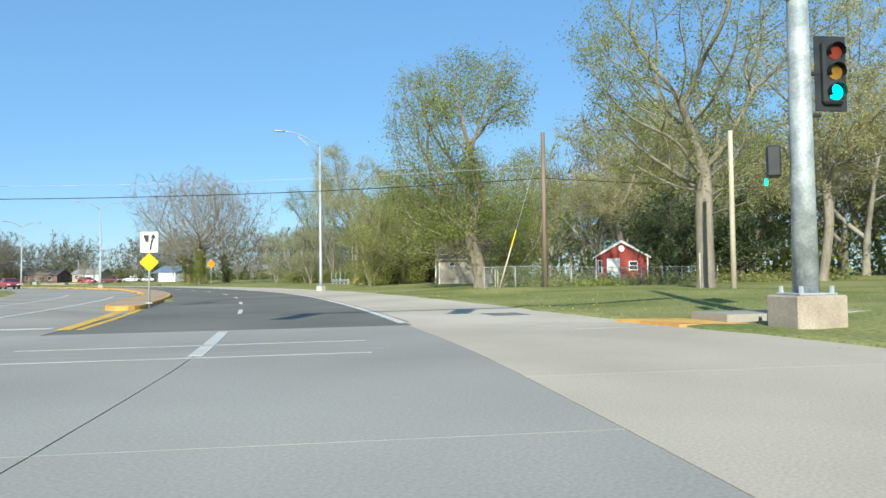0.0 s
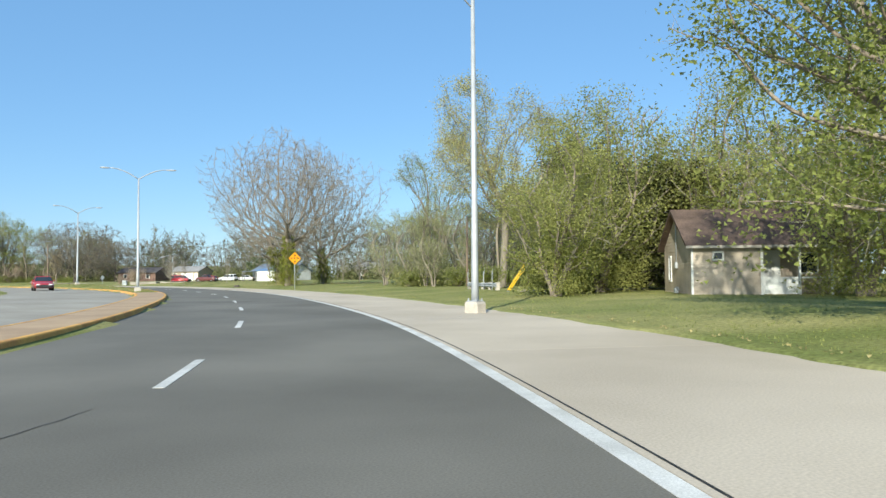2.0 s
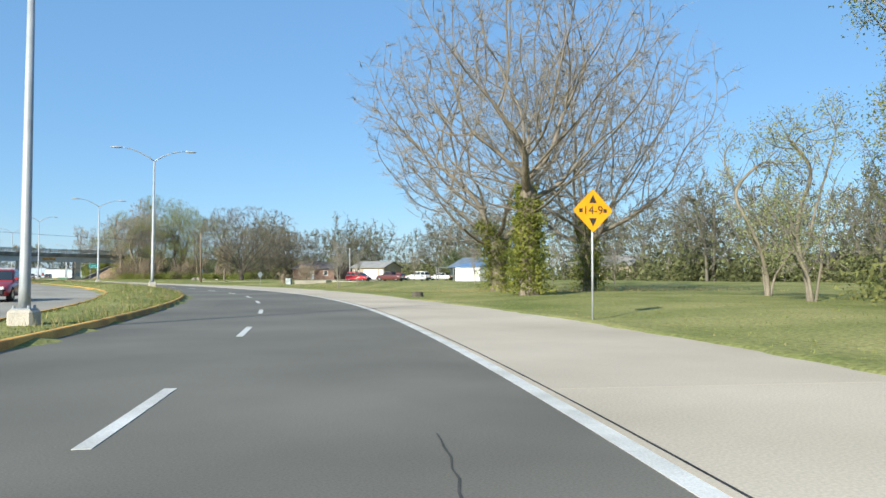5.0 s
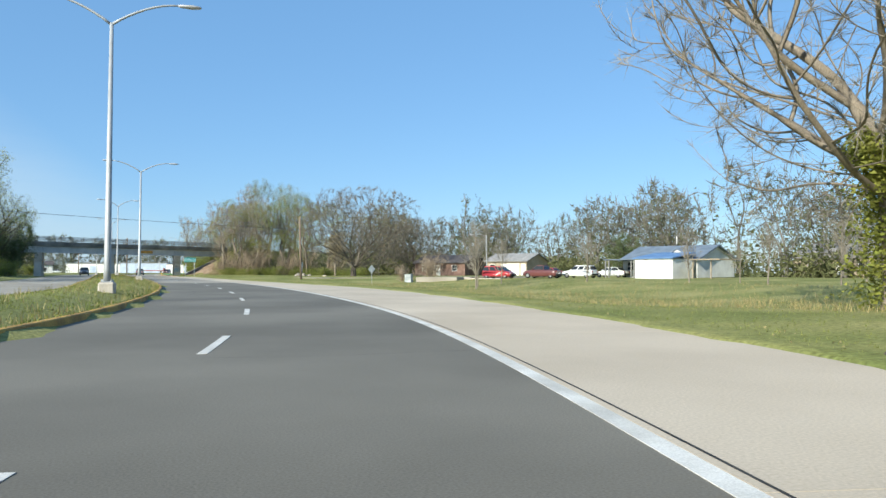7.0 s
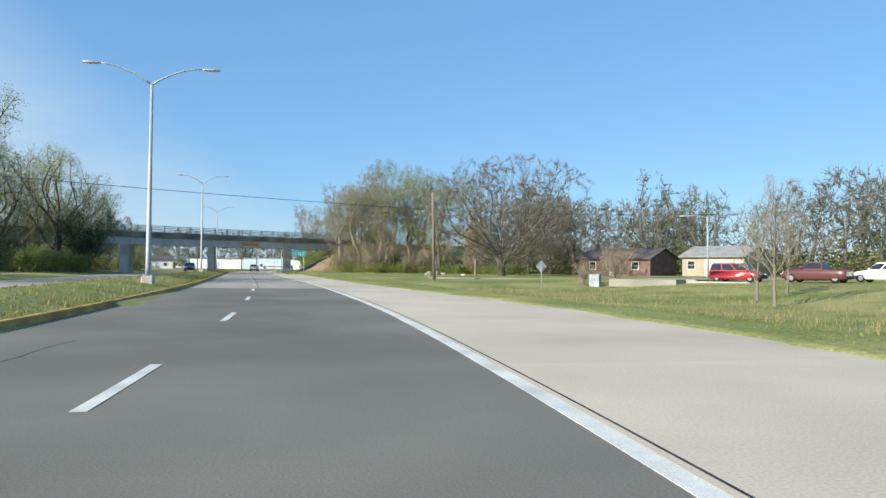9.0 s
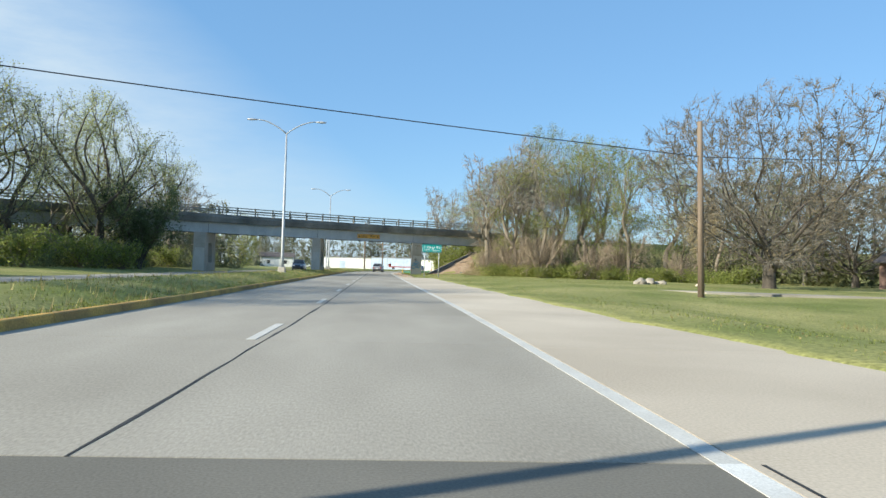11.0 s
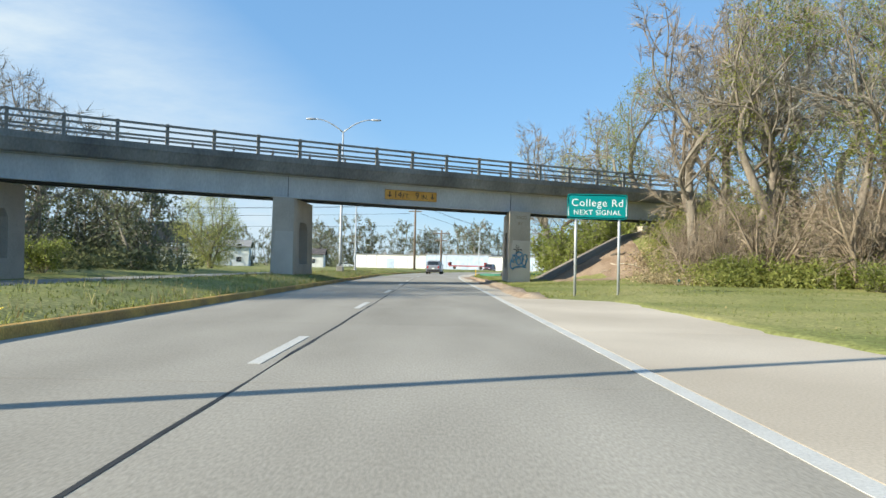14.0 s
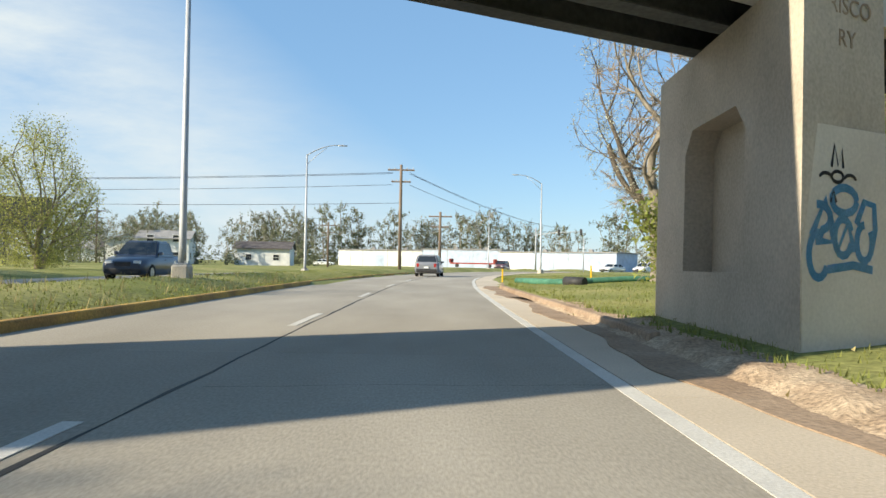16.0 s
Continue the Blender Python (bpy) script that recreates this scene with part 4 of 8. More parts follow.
# guy wires with yellow sleeves
GUARD_YELLOW = shade("guard_yellow", (0.80, 0.47, 0.02), (0.85, 0.53, 0.04), 2, 0.5, bump=0)
for n, (x, y, tx, ty, tz) in enumerate(((-36.6, -218.8, -35.75, -221.0, 8.0), (-13.3, -189.6, -8.6, -191.9, 7.4), (-13.0, -189.3, -8.2, -191.7, 7.2), (-13.6, -189.9, -8.9, -192.4, 7.0))):
    g = thing("guy_wire", "steel guy wire with a yellow plastic guard", "guy wire", group="guy wires")
    z = z_at(x, y)
    a, b = Vector((x, y, z - 0.05)), Vector((tx, ty, tz))
    part("wire", tube([a, b], 0.012, 5), STEEL_GREY, g)
    if n == 0:
        part("pale_guard", tube([a, a.lerp(b, 0.30)], 0.045, 7), PALE_POLE, g, "pale half guard")
        part("yellow_guard", tube([a.lerp(b, 0.18), a.lerp(b, 0.42)], 0.035, 7), GUARD_YELLOW, g)
    else:
        part("yellow_guard", tube([a.lerp(b, 0.02), a.lerp(b, 0.36)], 0.04, 7), GUARD_YELLOW, g)
for x, y, h in ((-39.0, -230.2, 1.6), (-33.9, -217.3, 1.0), (-32.9, -216.6, 1.1)):
    st = thing("marker_stake", "thin pale wooden stake in the grass", "stake", pose(x, y, z_at(x, y)), "stakes")
    part("stake", tube([(0, 0, -0.1), (0.02, 0, h)], 0.035, 6), PALE_POLE, st)

# ---- the traffic signal at the junction ----
POLE_GREY = shade("mottled_zinc", (0.27, 0.30, 0.31), (0.42, 0.45, 0.46), 2.2, 0.6, metal=0.25, grain=9, speck=0.2, bump=0.03, sharp=0.1)
SIGNAL_BLACK = shade("signal_black", (0.022, 0.024, 0.026), (0.035, 0.037, 0.04), 3, 0.5, bump=0)
sx, sy = -58.75, -236.45
sig = thing("traffic_signal", "grey steel signal pole with a side-mounted signal showing green", "traffic signal", pose(sx, sy, 0.05, 0, 0, heading(5)))
part("footing", box(-0.47, -0.47, -0.4, 0.47, 0.47, 0.56, 0.03), TAN_BASE, sig, "square tan concrete footing")
part("base_plate", box(-0.36, -0.36, 0.56, 0.36, 0.36, 0.60, 0.01), STEEL_GREY, sig)
for x in (-0.29, 0.29):
    for y in (-0.29, 0.29):
        bt = bmesh.new()
        bmesh.ops.create_cone(bt, cap_ends=True, segments=6, radius1=0.045, radius2=0.04, depth=0.12, matrix=Matrix.Translation((x, y, 0.66)))
        part("bolt", bt, STEEL_GREY, sig)
part("pole", tube([(0, 0, 0.59), (0, 0, 3.0), (0, 0, 9.0)], [0.22, 0.20, 0.16], 18), POLE_GREY, sig)
arm = Matrix.Rotation(-radians(heading(5)), 3, "Z") @ Vector((-0.78, 0.62, 0)).normalized()
part("mast_arm", tube([(0, 0, 5.95), arm * 3 + Vector((0, 0, 6.1)), arm * 8 + Vector((0, 0, 6.2)), arm * 13.2 + Vector((0, 0, 6.25))], [0.15, 0.13, 0.11, 0.08], 10), STEEL_GREY, sig)


def signal_head(m, lit=2, sides=3):
    h = part("signal_head", box(-0.13, -0.20, -0.56, 0.13, 0.20, 0.56, 0.04), SIGNAL_BLACK, sig, "black three-lamp signal head")
    h.matrix_basis = m
    part("backplate", box(-0.02, -0.31, -0.68, 0.0, 0.31, 0.68, 0.006), SIGNAL_BLACK, h)
    for k, c in enumerate(((0.35, 0.06, 0.03), (0.40, 0.22, 0.03), (0.02, 0.75, 0.55))):
        lb = bmesh.new()
        bmesh.ops.create_cone(lb, cap_ends=True, segments=20, radius1=0.14, radius2=0.13, depth=0.02, matrix=Matrix.Translation((-0.135, 0, 0.36 - k * 0.36)) @ pose(0, 0, 0, 0, 90, 0))
        mt = glow("green_light", (0.02, 0.72, 0.62), 2.2) if k == lit else shade("dark_lens", tuple(v * 0.3 for v in c), tuple(v * 0.6 for v in c), 3, 0.3, bump=0)
        part("lens", lb, mt, h)
        vb = bmesh.new()
        ring = []
        for x in (-0.13, -0.26):
            ring.append([vb.verts.new((x, 0.15 * math.cos(a), 0.36 - k * 0.36 + 0.15 * math.sin(a))) for a in np.linspace(radians(-30), radians(210), 14)])
        for i in range(13):
            vb.faces.new((ring[0][i], ring[0][i + 1], ring[1][i + 1], ring[1][i]))
        bmesh.ops.solidify(vb, geom=vb.faces[:], thickness=0.008)
        part("visor", vb, SIGNAL_BLACK, h)
    return h


signal_head(pose(-0.05, -0.56, 4.5, 0, 0, 0))
ped = part("crossing_signal", box(-0.12, -0.17, -0.28, 0.12, 0.17, 0.28, 0.03), SIGNAL_BLACK, sig, "small black crossing signal")
ped.matrix_basis = pose(0.2, 0.42, 2.95, 0, 0, 60)
part("crossing_light", box(0.1, -0.04, -0.42, 0.16, 0.04, -0.3, 0.01), glow("green_arrow", (0.02, 0.72, 0.40), 1.5), ped)
for d in (7.7, 12.4):
    signal_head(pose(*(arm * d + Vector((-0.28, 0, 5.6))), 0, 0, 0))
rb = box(-0.1, -0.04, -0.02, 0.12, 0.04, 0.02)
for z in (3.75, 4.5):
    rb2 = part("bracket", box(-0.08, -0.36, z - 0.03, 0.0, 0.0, z + 0.03, 0.008), SIGNAL_BLACK, sig)
rb.free()

# kerb ramp and footway at the junction's corner
put("kerb_ramp", prism([on_road(14.4, 6.3)[:2], on_road(12.3, 6.6)[:2], on_road(12.2, 8.0)[:2], on_road(14.1, 7.7)[:2]][::-1], -0.05, 0.05), CURB_YELLOW, "yellow tactile kerb ramp", "kerb ramp", kind="structure")
fw = bmesh.new()
for k in range(9):
    a = 13.9 - 0.0 * k
    o0 = 7.75 + k * 1.52
    prism([on_road(13.8, o0)[:2], on_road(13.8, o0 + 1.5)[:2], on_road(12.5, o0 + 1.5)[:2], on_road(12.5, o0)[:2]][::-1], 0.0, 0.20, fw)
bmesh.ops.recalc_face_normals(fw, faces=fw.faces)
put("pavement", fw, CONCRETE, "narrow pale concrete footway", "pavement", kind="structure")


# ---- road signs ----
def post(h, parent, x=0, y=0, r=0.03, name="post"):
    return part(name, tube([(x, y, -0.3), (x, y, h)], r, 8), STEEL_GREY, parent)


def plate(outline, thick=0.006):
    return prism(outline, 0, thick)


def rounded(w, h, r, n=4):
    pts = []
    for cx, cy, a0 in ((w - r, h - r, 0), (-w + r, h - r, 90), (-w + r, -h + r, 180), (w - r, -h + r, 270)):
        for k in range(n + 1):
            a = radians(a0 + 90 * k / n)
            pts.append((cx + r * math.cos(a), cy + r * math.sin(a)))
    return pts


def diamond(r, c=0.06):
    return rounded_diamond(r, c)


def rounded_diamond(r, c):
    m = pose(0, 0, 0, 0, 0, 45)
    return [tuple((m @ Vector((x, y, 0)))[:2]) for x, y in rounded(r / math.sqrt(2), r / math.sqrt(2), c)]


def standing(x, y, turn, label, category="road sign", group="", z=None):
    """An upright sign; its face looks back along -y when turn is 0."""
    return thing("road_sign", label, category, pose(x, y, z_at(x, y) if z is None else z, 0, 0, turn), group)


FACE = pose(0, -0.045, 0, 90, 0, 0)
# keep right, with a plain yellow diamond under it
kx, ky = -55.9, -214.4
kr = standing(kx, ky, heading(30) - 90, "white arrow sign above a plain yellow diamond on the median's nose", z=0.15)
post(2.62, kr, r=0.035)
part("foot", box(-0.12, -0.12, 0.0, 0.12, 0.12, 0.05, 0.01), STEEL_GREY, kr)
p = part("white_panel", plate(rounded(0.305, 0.38, 0.04)), SIGN_WHITE, kr)
p.matrix_basis = Matrix.Translation((0, 0, 2.26)) @ FACE
p2 = part("median_symbol", prism([(-0.21, 0.26), (-0.12, 0.0), (-0.02, 0.0), (0.0, 0.26)], 0.007, 0.009), SIGN_BLACK, p)
ar = bmesh.new()
for q in ([(0.0, -0.30), (0.07, -0.30), (0.12, -0.02), (0.05, -0.02)], [(0.05, -0.02), (0.12, -0.02), (0.17, 0.16), (0.10, 0.16)], [(0.03, 0.14), (0.25, 0.14), (0.15, 0.32)]):
    prism(q, 0.007, 0.009, ar)
part("arrow", ar, SIGN_BLACK, p)
d = part("yellow_diamond", plate(rounded_diamond(0.34, 0.03)), SIGN_YELLOW, kr)
d.matrix_basis = Matrix.Translation((0, 0, 1.52)) @ FACE

# low clearance warning
lx, ly = -8.2, -162.2
lc = standing(lx, ly, heading(85) - 90 + 8, "amber low-clearance diamond sign on a steel post")
post(3.35, lc)
p = part("amber_panel", plate(rounded_diamond(0.58, 0.05)), SIGN_AMBER, lc)
p.matrix_basis = Matrix.Translation((0, 0, 3.0)) @ FACE
part("border", letters("14-9", 0.32, SIGN_BLACK, pose(0, 0, 0.009)), SIGN_BLACK, p, "black letters")
for sgn in (1, -1):
    part("arrow", prism([(-0.11, 0.20 * sgn), (0.11, 0.20 * sgn), (0.0, 0.42 * sgn)][::sgn], 0.007, 0.009), SIGN_BLACK, p)
    part("side_mark", prism([(0.30 * sgn, -0.05), (0.40 * sgn, -0.05), (0.40 * sgn, 0.05), (0.30 * sgn, 0.05)][::1], 0.007, 0.009), SIGN_BLACK, p)

# the green street sign before the bridge
cs = standing(5.42, -3.6, 0, "large green street name sign on two steel posts", z=0.0)
zc = z_at(5.42, -3.6)
for x in (-0.72, 0.78):
    post(3.5, cs, x, 0.03, 0.05)
p = part("green_panel", plate(rounded(1.04, 0.43, 0.09)), SIGN_GREEN, cs)
p.matrix_basis = Matrix.Translation((0, 0, 3.14)) @ FACE
bb = bmesh.new()
o1, o2 = rounded(1.015, 0.405, 0.08), rounded(0.985, 0.375, 0.06)
v1, v2 = [bb.verts.new((*q, 0.008)) for q in o1], [bb.verts.new((*q, 0.008)) for q in o2]
for i in range(len(v1)):
    j = (i + 1) % len(v1)
    bb.faces.new((v1[i], v1[j], v2[j], v2[i]))
bmesh.ops.solidify(bb, geom=bb.faces[:], thickness=0.002)
part("white_border", bb, SIGN_WHITE, p)
part("letters", letters("College Rd", 0.36, SIGN_WHITE, pose(0, 0.12, 0.008), spacing=1.12), SIGN_WHITE, p)
part("letters", letters("NEXT SIGNAL", 0.245, SIGN_WHITE, pose(0, -0.21, 0.008), spacing=1.1), SIGN_WHITE, p)

# backs of signs facing the other way
SIGN_BACK = shade("sign_back", (0.55, 0.57, 0.58), (0.63, 0.65, 0.66), 2, 0.5, metal=0.2, bump=0)
b = standing(20.6, -61.5, 180 + 14, "grey back of a diamond warning sign on a post")
post(1.9, b)
q = part("panel", plate(rounded_diamond(0.52, 0.04)), SIGN_BACK, b)
q.matrix_basis = Matrix.Translation((0, 0, 1.85)) @ FACE
b = standing(-21.0, -55.0, 10, "white back of a small sign across the road")
post(2.3, b)
q = part("panel", plate(rounded(0.3, 0.38, 0.04)), SIGN_BACK, b)
q.matrix_basis = Matrix.Translation((0, 0, 2.1)) @ FACE
b = standing(15.55, -47.0, 60, "white diamond sign on the utility pole")
post(2.0, b)
q = part("panel", plate(rounded_diamond(0.42, 0.04)), SIGN_BACK, b)
q.matrix_basis = Matrix.Translation((0, 0, 2.0)) @ FACE

# culvert rail with object markers
rail = thing("guard_rail", "short weathered wooden-post guard rail over a culvert", "guard rail")
gx0, gy0, gx1, gy1 = -7.9, -182.4, -11.2, -187.3
gdir = Vector((gx1 - gx0, gy1 - gy0, 0))
glen = gdir.length
gturn = math.degrees(math.atan2(gdir.y, gdir.x))
rail.matrix_basis = pose(gx0, gy0, z_at(-10, -186) - 0.12, 0, 0, gturn)
RAIL_GREY = shade("rail_grey", (0.30, 0.32, 0.33), (0.42, 0.44, 0.45), 2, 0.6, metal=0.3)
for k in range(5):
    x = glen * k / 4
    part("rail_post", box(x - 0.13, -0.12, -0.3, x + 0.13, 0.12, 0.62, 0.015), POLE_BASE, rail, "pale square post")
sec = [(0.14, 0.30), (0.20, 0.36), (0.14, 0.43), (0.20, 0.50), (0.14, 0.57), (0.12, 0.57), (0.12, 0.30)]
gb = bmesh.new()
r0 = [gb.verts.new((-0.2, -y, z)) for y, z in sec]
r1 = [gb.verts.new((glen + 0.2, -y, z)) for y, z in sec]
for i in range(len(sec)):
    gb.faces.new((r0[i], r0[(i + 1) % len(sec)], r1[(i + 1) % len(sec)], r1[i]))
gb.faces.new(r0)
gb.faces.new(list(reversed(r1)))
bmesh.ops.recalc_face_normals(gb, faces=gb.faces)
part("rail_beam", gb, RAIL_GREY, rail, "grey corrugated steel beam")
for k in range(4):
    x = glen * (0.06 + 0.3 * k)
    px = Vector((gx0, gy0, 0)) + gdir * (0.06 + 0.3 * k)
    mk = thing("object_marker", "grey back of a narrow object marker on a thin post", "marker post", pose(px.x - 0.25, px.y + 0.15, z_at(px.x, px.y) - 0.1, 0, 0, 40), "object markers")
    post(1.35, mk, r=0.025)
    q = part("panel", plate([(0, -0.28), (0.13, -0.06), (0.13, 0.08), (0, 0.28), (-0.13, 0.08), (-0.13, -0.06)]), SIGN_BACK, mk)
    q.matrix_basis = Matrix.Translation((0, 0, 1.35)) @ FACE


# ---- trees ----
BARK = shade("bark", (0.17, 0.14, 0.108), (0.285, 0.242, 0.19), 1.4, 0.95, bump=0.6, grain=12, speck=0.3, stretch=(2.2, 2.2, 0.5))
BARK_PALE = shade("pale_bark", (0.19, 0.165, 0.13), (0.28, 0.245, 0.195), 1.4, 0.95, bump=0.6, grain=12, speck=0.3, stretch=(2.2, 2.2, 0.5))
BARK_DARK = shade("dark_bark", (0.07, 0.06, 0.05), (0.13, 0.11, 0.09), 1.4, 0.95, bump=0.6, grain=12, speck=0.3, stretch=(2.2, 2.2, 0.5))
TWIG = shade("twig", (0.20, 0.18, 0.148), (0.30, 0.275, 0.23), 0.6, 0.9, bump=0, island=0.25)
TWIG_TAN = shade("tan_twig", (0.25, 0.195, 0.14), (0.34, 0.275, 0.205), 0.5, 0.9, bump=0, island=0.3)
TWIG_FAR = shade("grey_twig", (0.125, 0.115, 0.098), (0.195, 0.178, 0.15), 0.4, 0.9, bump=0, island=0.25)
LEAF_SPRING = shade("spring_leaf", (0.235, 0.275, 0.06), (0.37, 0.38, 0.11), 0.35, 0.6, bump=0, island=0.35, leaf=0.6, spec=0.15)
LEAF_GREEN = shade("fresh_leaf", (0.235, 0.275, 0.07), (0.36, 0.385, 0.125), 0.35, 0.6, bump=0, island=0.35, leaf=0.6, spec=0.15)
LEAF_OLIVE = shade("olive_leaf", (0.26, 0.275, 0.10), (0.38, 0.37, 0.155), 0.35, 0.6, bump=0, island=0.35, leaf=0.6, spec=0.15)
LEAF_DULL = shade("dull_leaf", (0.13, 0.145, 0.065), (0.205, 0.21, 0.10), 0.35, 0.7, bump=0, island=0.35, leaf=0.4, spec=0.1)
LEAF_BUD = shade("bud", (0.33, 0.265, 0.155), (0.44, 0.365, 0.225), 0.5, 0.7, bump=0, island=0.35, leaf=0.3, spec=0.1)
LEAF_BROWN = shade("brown_bud", (0.19, 0.15, 0.095), (0.28, 0.225, 0.145), 0.5, 0.7, bump=0, island=0.35, leaf=0.3, spec=0.1)
# distance haze mixed into the leaf colour, paler and greyer than the dull leaf
LEAF_HAZE = shade("hazed_leaf", (0.16, 0.178, 0.105), (0.245, 0.258, 0.16), 0.35, 0.7, bump=0, island=0.35, leaf=0.5, spec=0.1)
LEAF_WHITE = shade("pale_blossom", (0.42, 0.43, 0.30), (0.55, 0.55, 0.42), 0.5, 0.7, bump=0, island=0.3, leaf=0.4, spec=0.1)
LEAF_DARK = shade("dark_needles", (0.085, 0.115, 0.055), (0.145, 0.18, 0.085), 0.4, 0.8, bump=0, island=0.4, leaf=0.2, spec=0.1)
LEAF_CEDAR = shade("cedar_needles", (0.085, 0.10, 0.035), (0.165, 0.16, 0.06), 0.4, 0.8, bump=0, island=0.4, leaf=0.2, spec=0.1)
LEAF_PALE = shade("pale_green_leaf", (0.31, 0.34, 0.14), (0.45, 0.46, 0.21), 0.35, 0.6, bump=0, island=0.35, leaf=0.6, spec=0.15)
LEAF_YELLOW = shade("pale_yellow_leaf", (0.40, 0.38, 0.15), (0.55, 0.51, 0.24), 0.35, 0.6, bump=0, island=0.3, leaf=0.6, spec=0.15)
LEAF_FRESH = shade("light_green_leaf", (0.27, 0.29, 0.085), (0.44, 0.44, 0.155), 0.35, 0.6, bump=0, island=0.35, leaf=0.6, spec=0.15)
LEAF_IVY = shade("ivy", (0.15, 0.18, 0.036), (0.29, 0.29, 0.065), 0.8, 0.5, bump=0, island=0.4, leaf=0.35, spec=0.2)


def grow(seed, height, radius, levels, lift=0.35, fork=False, droop=0.0, lean=(0, 0)):
    """Branches of a tree: (points, radii, level). levels: per level (count, angle, length ratio, wobble, up-pull, segments, first place)."""
    rng = np.random.default_rng(seed)
    out = []

    def add(start, way, length, r, lv):
        cnt, ang, ratio, wob, up, seg, first = levels[lv]
        pts, d = [start], way
        for i in range(seg):
            d = d + rng.normal(0, wob, 3) + np.array([0, 0, up / seg])
            d = d / np.linalg.norm(d)
            pts.append(pts[-1] + d * length / seg)
        pts = np.array(pts)
        end = 0.45 if lv == 0 else 0.28
        rad = np.linspace(r, max(r * end, 0.004), seg + 1)
        if lv == 0:
            rad[0] *= 1.28
            if seg > 3:
                rad[1] *= 1.08
        out.append((pts, rad, lv))
        if lv + 1 >= len(levels):
            return
        c2, a2, r2, *_ = levels[lv + 1]
        f2 = levels[lv + 1][6]
        turn = rng.uniform(0, 6.28)
        for j in range(c2):
            u = f2 + (1 - f2) * ((j + rng.uniform(0, 0.9)) / c2)
            k = min(int(u * seg), seg - 1)
            p = pts[k] + (pts[k + 1] - pts[k]) * (u * seg - k)
            t = pts[k + 1] - pts[k]
            t = t / np.linalg.norm(t)
            turn += 2.4 + rng.normal(0, 0.35)
            side = np.cross(t, [0.13, 0.31, 0.94] if abs(t[2]) < 0.9 else [1, 0.2, 0])
            side = side / np.linalg.norm(side)
            oth = np.cross(t, side)
            a = radians(a2 * rng.uniform(0.75, 1.25)) * (1.1 - 0.35 * u)
            w = t * math.cos(a) + (side * math.cos(turn) + oth * math.sin(turn)) * math.sin(a)
            rr = rad[k] * (0.62 if lv else 0.66) * rng.uniform(0.7, 1.0)
            add(p, w, length * r2 * (1.15 - 0.5 * (u - f2) / max(1 - f2, 0.01)) * rng.uniform(0.75, 1.15), max(rr, 0.006), lv + 1)

    add(np.array([0, 0, -0.25]), np.array([lean[0], lean[1], 1.0]) / np.linalg.norm([lean[0], lean[1], 1.0]), height * levels[0][2], radius, 0)
    top = max(b[0][:, 2].max() for b in out)
    k = height / top
    return [(p * [1, 1, k] if k > 1 else p * k, r, lv) for p, r, lv in out]


